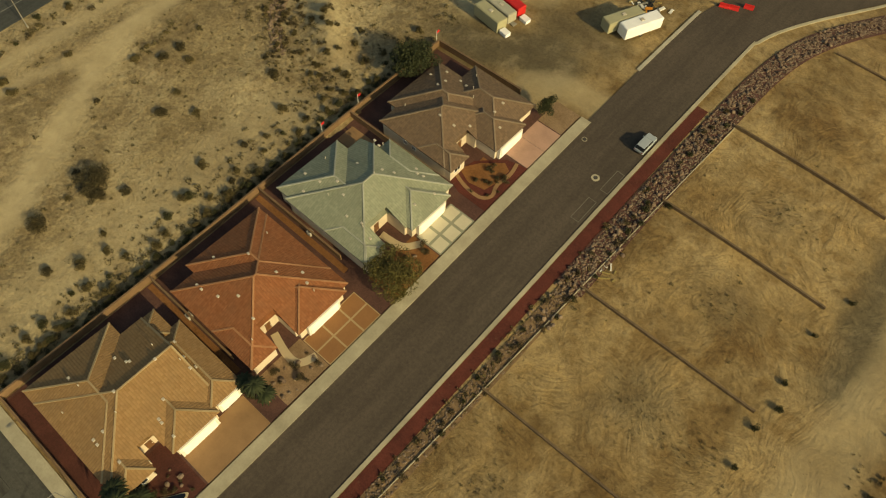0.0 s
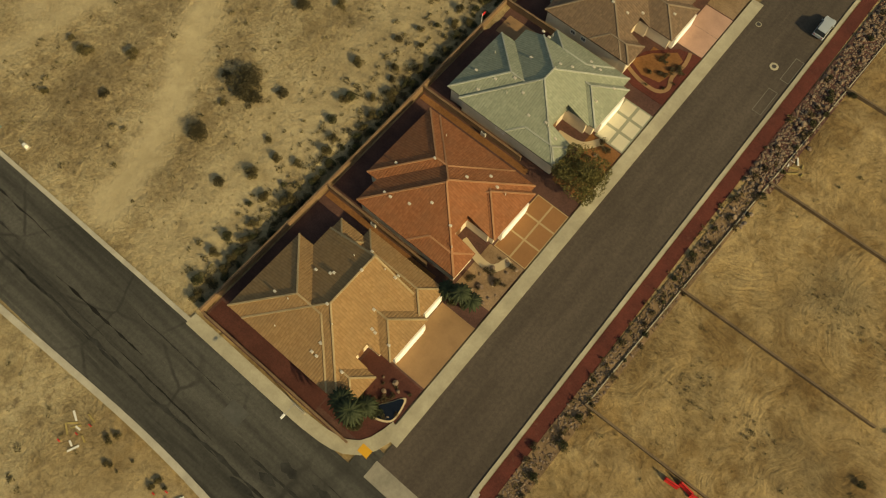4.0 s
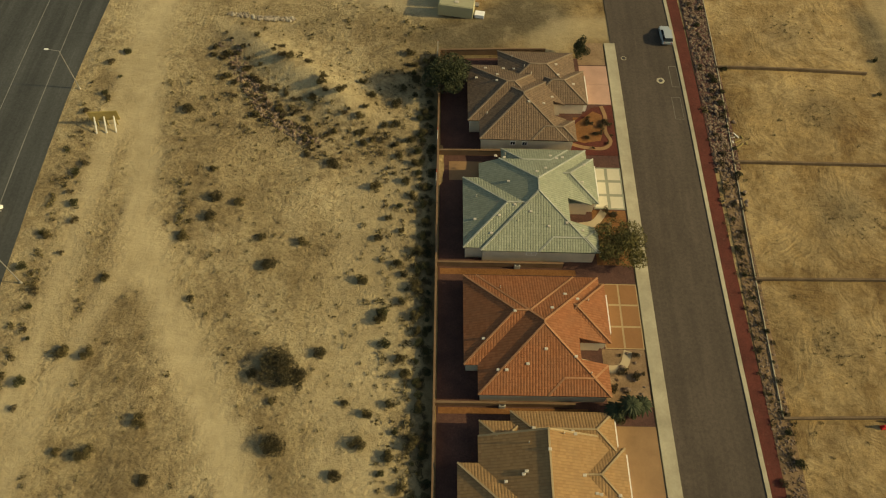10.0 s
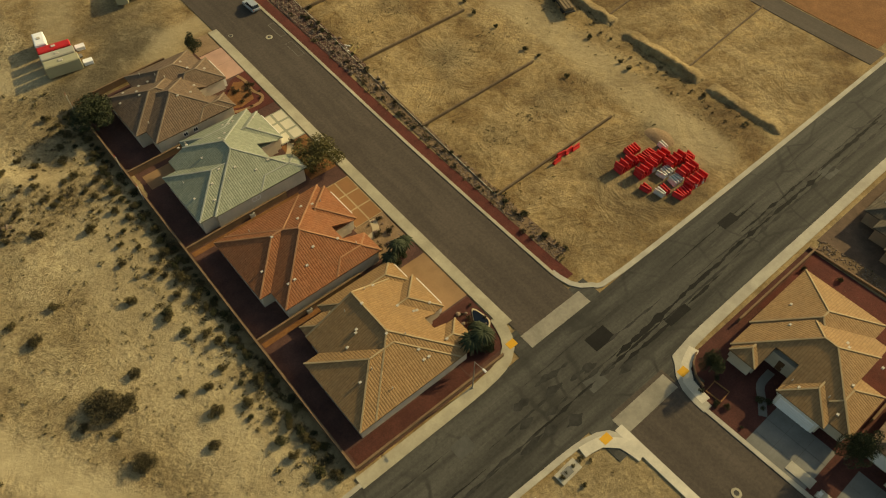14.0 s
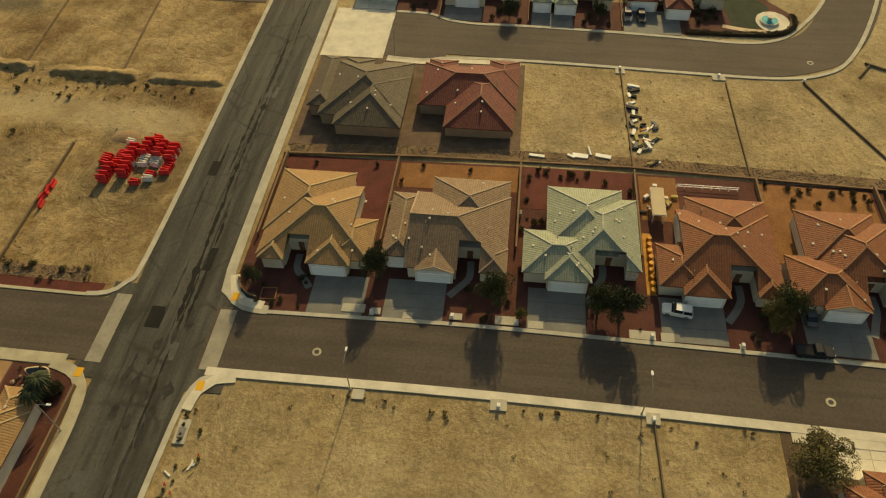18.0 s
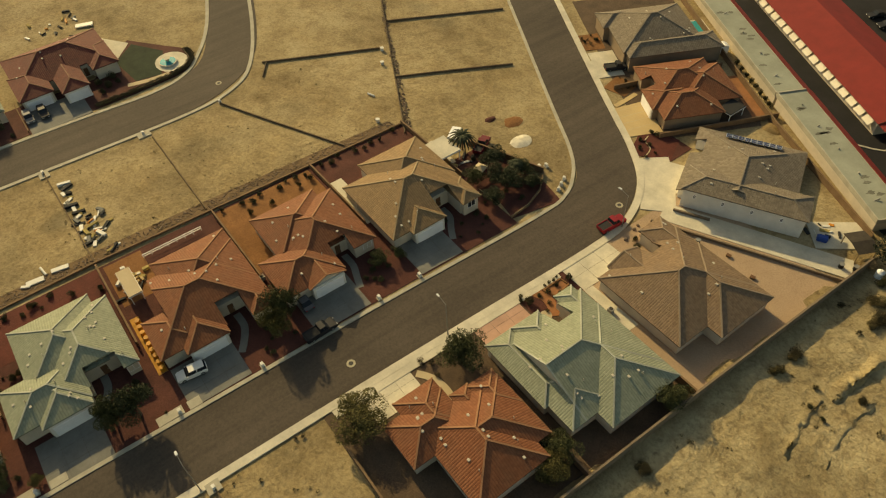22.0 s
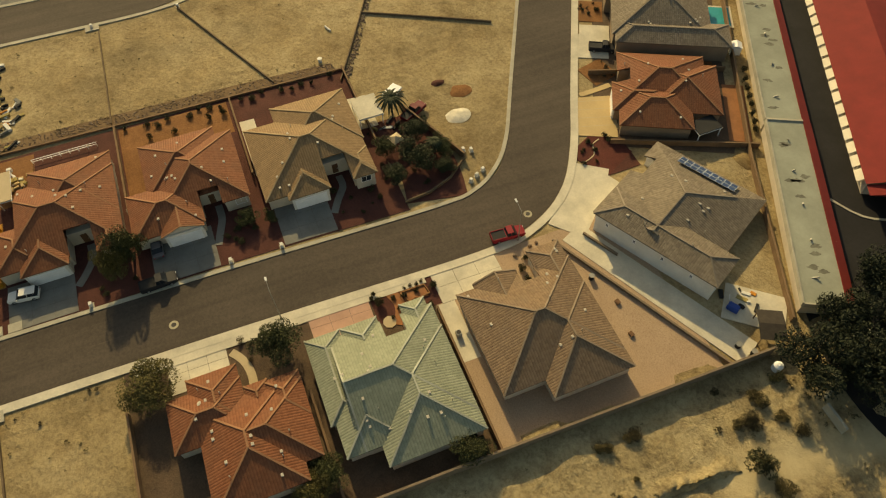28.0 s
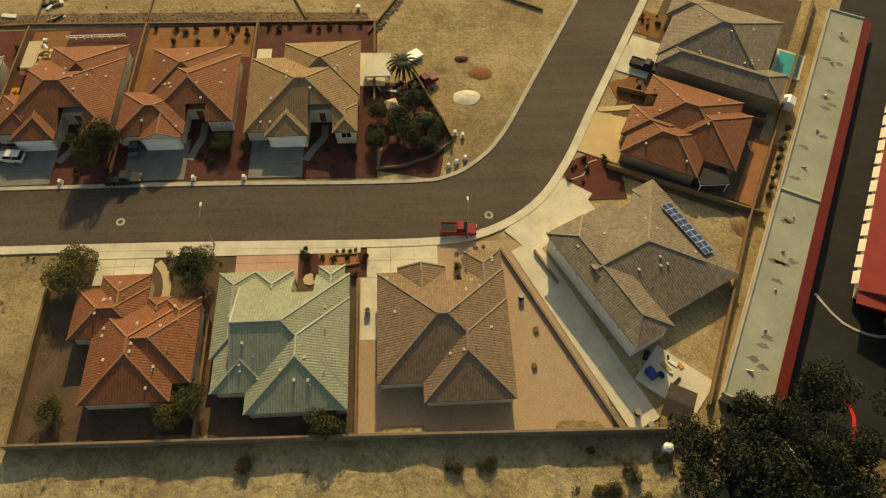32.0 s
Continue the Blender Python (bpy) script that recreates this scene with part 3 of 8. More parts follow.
# kerbs and pavements
laid("pavement_west", ribbon([(-33.7, -11), (-33.7, 40), (-33.7, 80)], -1.0, 1.0, 0.15, rounded=True, cross=1), DULL_CONCRETE, "pale concrete pavement and kerb", "pavement")
laid("kerb_north", ribbon([(-33.6, 96), (-33.6, 118)], -0.4, 0.3, 0.15, cross=1), KERB, "pale concrete kerb", "kerb")
laid("kerb_east", ribbon([(-21.3, -9), (-21.3, 40), (-21.3, 110), (-20.8, 118), (-17.5, 128), (-7.2, 150), (6, 180), (26, 228)], -0.3, 0.3, 0.15, cross=1), DULL_CONCRETE, "pale concrete kerb", "kerb")
laid("pavement_side_north", ribbon([(-66, -16.3), (-60, -16.3), (-44, -16.2), (-38, -15.2), (-35.4, -12.6), (-34.4, -9)], -1.0, 0.9, 0.14, cross=2), DULL_CONCRETE, "pale concrete pavement round the corner", "pavement")
laid("kerb_side_west", ribbon([(-120, -34), (-86, -32.2), (-60, -31.0), (-45.4, -31.3), (-38.6, -31.8), (-35.0, -33.2), (-33.6, -36.0)], -0.5, 0.4, 0.14, cross=1), KERB, "pale concrete kerb", "kerb")
laid("kerb_side_east", ribbon([(-21.2, -8.5), (-20.6, -12), (-18, -14.6), (-12, -15.8), (30, -15.8), (120, -14.5)], -0.4, 0.5, 0.14, cross=1), KERB, "pale concrete kerb", "kerb")
laid("pavement_side_south", ribbon([(-21.5, -40), (-21.0, -36), (-18.6, -32.8), (-14, -31.6), (20, -31.4), (60, -31.2), (120, -30.6)], -0.8, 0.9, 0.14, cross=1), KERB, "pale concrete pavement round the corner", "pavement")
laid("pavement_row", ribbon([(-21.4, -38), (-21.4, -70), (-22.2, -110), (-22.7, -150), (-22.6, -172), (-21.8, -177.4), (-19.2, -182), (-13, -187.4), (4, -196.5), (64, -228.4)], -0.8, -0.1, 0.15, cross=1), KERB, "pale concrete kerb and pavement", "pavement")
laid("pavement_row_south", ribbon([(-33.0, -33.5), (-33.3, -70), (-34.0, -110), (-34.5, -150), (-34.6, -174), (-33.2, -183), (-28.4, -191.2), (-20, -197.6), (-3, -206.6), (57, -238.5)], -1.1, 0.3, 0.15, cross=1), CONCRETE, "pale concrete kerb and pavement", "pavement")
laid("pavement_houses", drape(-36.7, -35.3, -163.4, -119.0, 0.13), CONCRETE, "pale concrete pavement before the houses", "pavement")
laid("kerb_top_west", ribbon([(49.3, -48.0), (49.0, -56.2), (50.6, -62.7), (51.2, -80), (50.2, -115), (50.2, -133), (52.6, -143.5), (59, -151), (76, -160), (106, -172)], -0.5, 0.4, 0.14, cross=1), KERB, "pale concrete kerb", "kerb")
laid("kerb_top_east", ribbon([(68.3, -47.2), (68.1, -55.4), (66.0, -60.0), (65.0, -67), (65.2, -80), (64.2, -112), (63.4, -128), (65.4, -136.6), (71, -142.6), (84, -151), (112, -163)], -0.4, 0.5, 0.14, cross=1), KERB, "pale concrete kerb", "kerb")
laid("valley_gutter", drape(-33.6, -20.6, -16.5, -13.9, 0.075), GUTTER, "worn concrete gutter across the street mouth", "gutter")
laid("valley_gutter_south", drape(-33.2, -22.0, -35.0, -32.2, 0.075), GUTTER, "worn concrete gutter across the street mouth", "gutter")
laid("street_top_end", drape(49.6, 68.0, -61, -46.5, 0.046, thick=0.1), ASPHALT, "asphalt street of the upper row", "road")
laid("concrete_apron", drape(48.4, 68.6, -47.0, -32.6, 0.09), CONCRETE, "pale concrete apron at the street end", "pavement")
laid("pavement_top", ribbon([(48.4, -48.0), (48.0, -56.2), (49.2, -63.0), (49.8, -78)], -0.7, 0.9, 0.13, cross=1), CONCRETE, "pale concrete pavement before a house", "pavement")

# yards and strips of gravel
for name, x0, x1, y0, y1, mat, text in (
        ("yard_rear_a", -65, -34.9, -15, 76, YARD_GRAVEL, "dusky reddish gravel of the house yards"),
        ("strip_red", -20.9, -18.8, -11, 96, BRICK_GRAVEL, "strip of dark red gravel beside the kerb"),
        ("yard_row", 15.2, -22.2, -33, -166.0, RED_GRAVEL, "dark red gravel of the house yards"),
        ("yard_south", -65.5, -35.2, -117.5, -163.2, DARK_GRAVEL, "dusky reddish gravel of the house yards"),
        ("yard_pink", -66, -35.2, -163.4, -198, PINK_GRAVEL, "smooth pinkish gravel yard"),
        ("yard_top", 18, 49.5, -33, -79, plain("dark_brown_yard_gravel", (0.135, 0.088, 0.060), 0.95, 0.3, 0.5, 3.0, relief=0.04), "brown gravel of the house yards")):
    laid(name, drape(min(x0, x1), max(x0, x1), min(y0, y1), max(y0, y1), 0.02, thick=0.1), mat, text, "gravel")


# ---- houses ----
def loft(sections):
    """A skin through rings of equal length."""
    bm = bmesh.new()
    rings = [[bm.verts.new(p) for p in ring] for ring in sections]
    for a, b in zip(rings, rings[1:]):
        for k in range(len(a)):
            m = (k + 1) % len(a)
            bm.faces.new((a[k], a[m], b[m], b[k]))
    bm.faces.new(rings[0][::-1])
    bm.faces.new(rings[-1])
    bmesh.ops.recalc_face_normals(bm, faces=bm.faces[:])
    return bm


def clip(poly, axis, value, keep_less):
    out = []
    for a, b in zip(poly, poly[1:] + poly[:1]):
        ia, ib = (a[axis] <= value) == keep_less, (b[axis] <= value) == keep_less
        if ia:
            out.append(a)
        if ia != ib:
            t = (value - a[axis]) / (b[axis] - a[axis])
            out.append(tuple(p + (q - p) * t for p, q in zip(a, b)))
    return out


def without(polys, rect):
    x0, x1, y0, y1 = rect
    out = []
    for p in polys:
        mid = clip(clip(p, 0, x0, False), 0, x1, True)
        pieces = [clip(p, 0, x0, True), clip(p, 0, x1, False)]
        if len(mid) > 2:
            pieces += [clip(mid, 1, y0, True), clip(mid, 1, y1, False)]
        for q in pieces:
            if len(q) > 2 and abs(sum(a[0] * b[1] - b[0] * a[1] for a, b in zip(q, q[1:] + q[:1]))) > 0.02:
                out.append(q)
    return out


def hip_height(w, x, y, pitch, ends=""):
    if not (w[0] <= x <= w[1] and w[2] <= y <= w[3]):
        return -1.0
    return pitch * min([d for c, d in (("x", x - w[0]), ("X", w[1] - x), ("y", y - w[2]), ("Y", w[3] - y)) if c not in ends])


DOOR_WOOD = plain("door_wood", (0.16, 0.08, 0.04), 0.5, 0.2, 1.0, 6.0)


def house(label, cx, cy, rz, wings, notches, tile, wall_mat=STUCCO, eave=2.95, pitch=0.415, doors=(), windows=(), vents=9, base=None, lift=(), seed=1):
    """A stucco house under hip roofs. wings: eave rectangles x0, x1, y0, y1 about (cx, cy); notches: rectangles left open (a fifth number names the one wing that it cuts);
    doors: garage doors (x, y, width, facing); windows: (x, y, z, width, height, facing), facing in degrees."""
    rnd = random.Random(seed)
    top = thing("house", label, "house", cx, cy, base, rz, "houses of the estate")
    ends = [w[4] if len(w) > 4 else "" for w in wings]
    wings = [(w[0] - cx, w[1] - cx, w[2] - cy, w[3] - cy) if rz == 0 else tuple(w[:4]) for w in wings]
    notches = [(w[0] - cx, w[1] - cx, w[2] - cy, w[3] - cy, *w[4:]) if rz == 0 else w for w in notches]
    cuts = [[n[:4] for n in notches if len(n) == 4 or n[4] == i] for i in range(len(wings))]
    notches = [n for n in notches if len(n) == 4]
    rises = [lift[i] if i < len(lift) else 0.0 for i in range(len(wings))]
    for i, w in enumerate(wings):
        x0, x1, y0, y1 = w
        e = eave + rises[i] + i * 0.014
        along_x = "x" in ends[i].lower() if ends[i] else x1 - x0 >= y1 - y0
        h = (y1 - y0 if along_x else x1 - x0) / 2
        if along_x:
            p, q = (x0 + (0 if "x" in ends[i] else h), y0 + h), (x1 - (0 if "X" in ends[i] else h), y0 + h)
            faces = [([(x0, y0), (x1, y0), q, p], 1, y0, 1), ([(x1, y1), (x0, y1), p, q], 1, y1, -1), ([(x0, y1), (x0, y0), p], 0, x0, 1), ([(x1, y0), (x1, y1), q], 0, x1, -1)]
        else:
            p, q = (x0 + h, y0 + (0 if "y" in ends[i] else h)), (x0 + h, y1 - (0 if "Y" in ends[i] else h))
            faces = [([(x0, y0), (x1, y0), p], 1, y0, 1), ([(x1, y1), (x0, y1), q], 1, y1, -1), ([(x0, y1), (x0, y0), p, q], 0, x0, 1), ([(x1, y0), (x1, y1), q, p], 0, x1, -1)]
        bm = bmesh.new()
        uv = bm.loops.layers.uv.new("slope")
        for poly, axis, start, sign in faces:
            if (axis, sign, ) in [{"x": (0, 1), "X": (0, -1), "y": (1, 1), "Y": (1, -1)}[c] for c in ends[i]]:
                continue
            pieces = [poly]
            for n in cuts[i]:
                pieces = without(pieces, n)
            for piece in pieces:
                hi = [bm.verts.new((*c, e + pitch * (c[axis] - start) * sign)) for c in piece]
                lo = [bm.verts.new((v.co.x, v.co.y, v.co.z - 0.20)) for v in hi]
                f = bm.faces.new(hi)
                for lp in f.loops:
                    c = lp.vert.co
                    lp[uv].uv = (c[1 - axis] + 50.0, (c[axis] - start) * sign * math.hypot(1, pitch))
                bm.faces.new(lo[::-1])
                for k in range(len(hi)):
                    m = (k + 1) % len(hi)
                    bm.faces.new((hi[k], lo[k], lo[m], hi[m]))
        bmesh.ops.remove_doubles(bm, verts=bm.verts[:], dist=0.0005)
        part("roof", bm, tile, top)
        lines = [((x0, y0), p), ((x1, y1), q), (((x0, y1), p) if along_x else ((x1, y0), p)), (((x1, y0), q) if along_x else ((x0, y1), q)), (p, q)]
        for a, b in lines:
            bm = bmesh.new()
            steps = max(1, round(math.hypot(b[0] - a[0], b[1] - a[1]) / 0.9))
            for k in range(steps):
                pa, pb = [tuple(a[j] + (b[j] - a[j]) * t / steps for j in (0, 1)) for t in (k, k + 1)]
                mid = ((pa[0] + pb[0]) / 2, (pa[1] + pb[1]) / 2)
                if any(n[0] < mid[0] < n[1] and n[2] < mid[1] < n[3] for n in cuts[i]):
                    continue
                here = hip_height(w, *mid, pitch, ends[i]) + rises[i]
                if any(hip_height(v, *mid, pitch, ends[j]) + rises[j] > here + 0.05 for j, v in enumerate(wings) if j != i):
                    continue
                za, zb = [e + max(0.0, hip_height(w, min(max(c[0], x0), x1), min(max(c[1], y0), y1), pitch, ends[i])) + 0.01 for c in (pa, pb)]
                beam(bm, (*pa, za), (*pb, zb), 0.26, 0.12)
            bmesh.ops.remove_doubles(bm, verts=bm.verts[:], dist=0.001)
            if bm.faces:
                part("ridge_cap", bm, CAPS[tile], top, "row of paler ridge tiles")
            else:
                bm.free()
        g = 0.42 + 0.017 * i
        pieces = [[(x0 + g, y0 + g), (x1 - g, y0 + g), (x1 - g, y1 - g), (x0 + g, y1 - g)]]
        for n in cuts[i]:
            pieces = without(pieces, (n[0] - g + 0.2, n[1] + g - 0.2, n[2] - g + 0.2, n[3] + g - 0.2))
        bm = bmesh.new()
        for piece in pieces:
            hi = [bm.verts.new((*c, e - 0.05)) for c in piece]
            lo = [bm.verts.new((*c, -1.2)) for c in piece]
            bm.faces.new(hi)
            for k in range(len(hi)):
                m = (k + 1) % len(hi)
                bm.faces.new((hi[k], lo[k], lo[m], hi[m]))
        part("wall", bm, wall_mat, top)
        for c in ends[i]:
            gx, gy = {"x": (x0 + 0.3, y0 + h), "X": (x1 - 0.3, y0 + h), "y": (x0 + h, y0 + 0.3), "Y": (x0 + h, y1 - 0.3)}[c]
            tri = [(-h + 0.3, 0), (h - 0.3, 0), (0, (h - 0.3) * pitch)]
            if c in "xX":
                rings = [[(gx + d, gy + a, e - 0.12 + z) for a, z in tri] for d in (-0.08, 0.08)]
            else:
                rings = [[(gx + a, gy + d, e - 0.12 + z) for a, z in tri] for d in (-0.08, 0.08)]
            part("gable", loft(rings), wall_mat, top)
    for x, y, width, facing in doors:
        if rz == 0:
            x, y = x - cx, y - cy
        cf, sf = math.cos(radians(facing)), math.sin(radians(facing))
        x, y = x + 0.34 * cf, y + 0.34 * sf
        part("garage_front", boxed(-0.6, 0.0, -width / 2 - 0.5, width / 2 + 0.5, -0.6, eave - 0.12), PALE_STUCCO, top, "", pose(x, y, 0, 0, 0, facing))
        door = part("garage_door", boxed(0.0, 0.03, -width / 2 - 0.1, width / 2 + 0.1, 0.0, 2.3), WHITE_PAINT, top, "white panelled garage door", pose(x, y, 0, 0, 0, facing))
        for k in range(4):
            part("panel", boxed(0.03, 0.07, -width / 2, width / 2, 0.05 + k * 0.54, 0.05 + k * 0.54 + 0.51), WHITE_PAINT, door)
    if rz == 0 and doors:
        for n in notches:
            faces_east = doors[0][3] == 0
            if (n[0] > 0) == faces_east or len(notches) == 1:
                dx = n[0] - 0.21 if faces_east else n[1] + 0.21
                leaf = part("entry_door", boxed(-0.05, 0.06, -0.5, 0.5, 0.0, 2.1, bevel=0.02), DOOR_WOOD, top, "brown panelled entry door", pose(dx, (n[2] + n[3]) / 2, 0.05, 0, 0, doors[0][3]))
                part("door_handle", boxed(0.06, 0.12, 0.36, 0.42, 0.95, 1.1), WHITE_PAINT, leaf)
    for x, y, z, width, height, facing in windows:
        if rz == 0:
            x, y = x - cx, y - cy
        bm = bmesh.new()
        for a0, a1, b0, b1 in ((-width / 2, width / 2, 0, 0.08), (-width / 2, width / 2, height - 0.08, height), (-width / 2, -width / 2 + 0.08, 0.08, height - 0.08), (width / 2 - 0.08, width / 2, 0.08, height - 0.08), (-0.03, 0.03, 0.08, height - 0.08)):
            box(bm, 0, 0.07, a0, a1, b0, b1)
        win = part("window", bm, WHITE_PAINT, top, "", pose(x, y, z, 0, 0, facing))
        part("pane", boxed(0.0, 0.03, -width / 2 + 0.08, width / 2 - 0.08, 0.08, height - 0.08), GLASS, win)
    bx0, bx1, by0, by1 = min(w[0] for w in wings), max(w[1] for w in wings), min(w[2] for w in wings), max(w[3] for w in wings)
    made = 0
    while made < vents * 1.6:
        x, y = rnd.uniform(bx0 + 1.5, bx1 - 1.5), rnd.uniform(by0 + 1.5, by1 - 1.5)
        if any(n[0] - 0.5 < x < n[1] + 0.5 and n[2] - 0.5 < y < n[3] + 0.5 for n in notches):
            continue
        best = max(range(len(wings)), key=lambda j: hip_height(wings[j], x, y, pitch, ends[j]) + rises[j])
        h = hip_height(wings[best], x, y, pitch, ends[best])
        if h < 0.5:
            continue
        z = eave + rises[best] + best * 0.014 + h
        if made % 4 == 3:
            part("vent_pipe", rod(bmesh.new(), (x, y, z - 0.1), (x, y, z + 0.55), 0.07, 0.07), VENT, top)
        else:
            bm = boxed(x - 0.24, x + 0.24, y - 0.19, y + 0.19, z - 0.1, z + 0.14)
            bmesh.ops.bevel(bm, geom=bm.edges[:], offset=0.05, segments=1, affect="EDGES")
            part("roof_vent", bm, VENT, top, "pale roof vent")
        made += 1
    return top


VENT = plain("vent_metal", (0.50, 0.45, 0.37), 0.6, 0.1)
house("tan stucco corner house under tan tiled hip roofs", -51, -2, 0,
      [(-62.3, -44, -11.9, 2.0), (-59.6, -42.1, -11.9, 5.5, "Y"), (-59.4, -53.5, 1.5, 7.6), (-52, -40.3, -3.5, 4.2), (-55.2, -41.3, 3.6, 9.0), (-52, -40.4, -11.0, -6.2), (-47.8, -43.4, -8.4, -4.0)],
      [(-44.3, -39, -6.0, -3.7)], TAN_TILE, doors=[(-40.42, 0.3, 5.2, 0), (-41.42, 6.3, 2.6, 0)], windows=[(-40.9, -8.6, 0.9, 1.8, 1.4, 0), (-50, -11.4, 0.9, 1.8, 1.3, -90)], vents=14, seed=3)
house("tan stucco house under orange-red tiled hip roofs", -51, 20, 0,
      [(-61.4, -45, 15.2, 29.5), (-59.5, -41.3, 10.9, 29.5), (-50, -40.5, 18.9, 28.4), (-50, -41.4, 10.9, 15.4)],
      [(-45.4, -39, 15.6, 18.8)], ORANGE_TILE, doors=[(-40.62, 23.6, 5.2, 0)], windows=[(-41.9, 13.1, 0.9, 1.8, 1.4, 0)], vents=8, seed=4)
house("tan stucco house under sage green tiled hip roofs", -51, 43, 0,
      [(-61.4, -45, 33.5, 46.8), (-58.8, -41.1, 33.0, 53.0), (-50, -40.0, 42.2, 51.2), (-50, -40.8, 33.0, 37.2), (-55.1, -44, 46.3, 52.95)],
      [(-45.2, -39, 37.6, 41.9), (-60, -51.8, 49.7, 54, 1)], GREEN_TILE, doors=[(-40.12, 46.7, 5.2, 0)], windows=[(-41.5, 35, 0.9, 1.8, 1.4, 0), (-51, 33.5, 1.2, 1.6, 0.9, -90)], vents=14, seed=5)
house("tan stucco house under brown tiled hip roofs", -51, 64, 0,
      [(-60.5, -46, 58.1, 71.3), (-58.6, -43.9, 54.1, 69.3), (-55.0, -41.4, 64.3, 75.0), (-50, -39.9, 62.4, 70.4), (-50, -42.5, 54.1, 58.6)],
      [(-46, -39, 58.9, 62.2)], UMBER_TILE, doors=[(-40.02, 66.4, 5.0, 0)], windows=[(-43, 56.3, 0.9, 1.6, 1.4, 0), (-53, 54.5, 1.2, 0.9, 0.9, -90), (-51, 54.5, 1.2, 0.9, 0.9, -90)], vents=10, seed=6)
house("tan stucco corner house under tan tiled hip roofs", -3, -45, 0,
      [(-7, 8.3, -49.4, -35.6), (-12.4, 4.9, -55.3, -36.0), (-13.7, -3, -52.2, -44.7), (-12.3, -2.9, -55.3, -48.3), (-13.3, -8, -40.8, -36.4)],
      [(-6.4, 9, -60, -51.5, 1), (-14.5, -8.8, -44.6, -40.8)], TAN_TILE, doors=[(-13.4, -48.4, 5.2, 180)], windows=[(-12.3, -38.5, 0.9, 1.8, 1.4, 180)], vents=6, seed=7)
house("tan stucco house under brown tiled hip roofs", -3, -67, 0,
      [(-6, 8.0, -77.8, -63.9), (-13.4, 4, -78.0, -61.4, "Y"), (-14.0, -5, -69.6, -63.1, "x"), (-11.3, 3.5, -62.5, -57.1), (-13.5, -8, -78.1, -73.6)],
      [(-15, -8.5, -73.6, -70.0)], BROWN_TILE, doors=[(-13.5, -66.3, 5.2, 180), (-10.8, -59.9, 2.6, 180)], windows=[(-12.7, -76, 0.9, 1.8, 1.4, 180)], vents=8, seed=8)
house("tan stucco house under sage green tiled hip roofs", -3, -90, 0,
      [(-7, 7.1, -97.3, -84.3), (-11.1, 4.9, -99.7, -87), (-12.9, -3.6, -91.9, -80.5), (-14.1, -6, -91.7, -84.2), (-8.1, -4, -96.1, -92.2)],
      [(-12, -8.1, -97.2, -92.2)], GREEN_TILE, doors=[(-13.7, -88, 5.2, 180)], windows=[(-10.6, -98.4, 0.9, 1.8, 1.4, 180)], vents=16, seed=9)
house("tan stucco house under orange-red tiled hip roofs", -3, -111, 0,
      [(-7, 6.7, -121.6, -108.0), (-13.5, 3.5, -121.7, -102.2), (-15, -4, -113.1, -105.9), (-13.4, -4.7, -109.3, -102.25), (-14.4, -9, -121.5, -117.3)],
      [(-14.6, -9.5, -117.3, -113.3), (-8.2, 9, -106.2, -100, 1)], RUST_TILE, doors=[(-14.5, -109.4, 5.2, 180)], windows=[(-13.1, -119.6, 0.9, 1.8, 1.4, 180)], vents=8, seed=10)
house("tan stucco house under orange-red tiled hip roofs", -3, -133, 0,
      [(-7, 5.5, -139.2, -126.2), (-12.3, 3.5, -142.0, -127), (-14.9, -5, -134.2, -122.8), (-15.6, -8, -133.9, -127.0, "x"), (-9.3, -4, -137.5, -134.2)],
      [(-13, -9.3, -137.5, -134.2)], RUST_TILE, doors=[(-15.3, -130.5, 5.0, 180)], windows=[(-11.8, -140.3, 0.9, 1.8, 1.4, 180)], vents=10, seed=11)
house("tan stucco house under tan tiled hip roofs", -3, -154, 0,
      [(-7, 6.2, -163.3, -149.6), (-14.6, 2.6, -163.0, -144.0), (-15.7, -5, -154.8, -147.6), (-15.4, -9, -163.0, -158.8)],
      [(-16, -10.5, -158.8, -154.8)], SAND_TILE, doors=[(-15.3, -151.2, 5.2, 180)], windows=[(-14.9, -161, 0.9, 1.8, 1.4, 180)], vents=8, seed=12)
house("tan stucco house under orange-red tiled hip roofs", -51, -133, 0,
      [(-60.7, -46, -138.7, -126.4), (-58.2, -46.4, -141.2, -127), (-51.1, -43.1, -133.3, -123.0), (-50, -41, -133.2, -126.1), (-50, -44.9, -136.7, -133.4), (-52, -45.2, -141.1, -136.0)],
      [], RUST_TILE, doors=[(-41.6, -129.5, 4.8, 0)], windows=[(-60.2, -132, 0.9, 2.0, 1.4, 180)], vents=12, seed=13)
house("tan stucco house under sage green tiled hip roofs", -51, -152, 0,
      [(-62.8, -46, -162.3, -148.5), (-59.8, -42.1, -162.2, -146.4, "Y"), (-54.8, -41.1, -148.2, -143.0), (-50, -41.1, -153.9, -148.3), (-50, -40.6, -161.5, -157.6), (-59.8, -50, -152, -143.7)],
      [(-45.6, -39, -157.2, -154.1)], GREEN_TILE, doors=[(-41.9, -145.3, 2.8, 0), (-41.6, -151.1, 4.6, 0)], windows=[(-62.3, -155, 0.9, 2.0, 1.4, 180)], vents=12, seed=14)
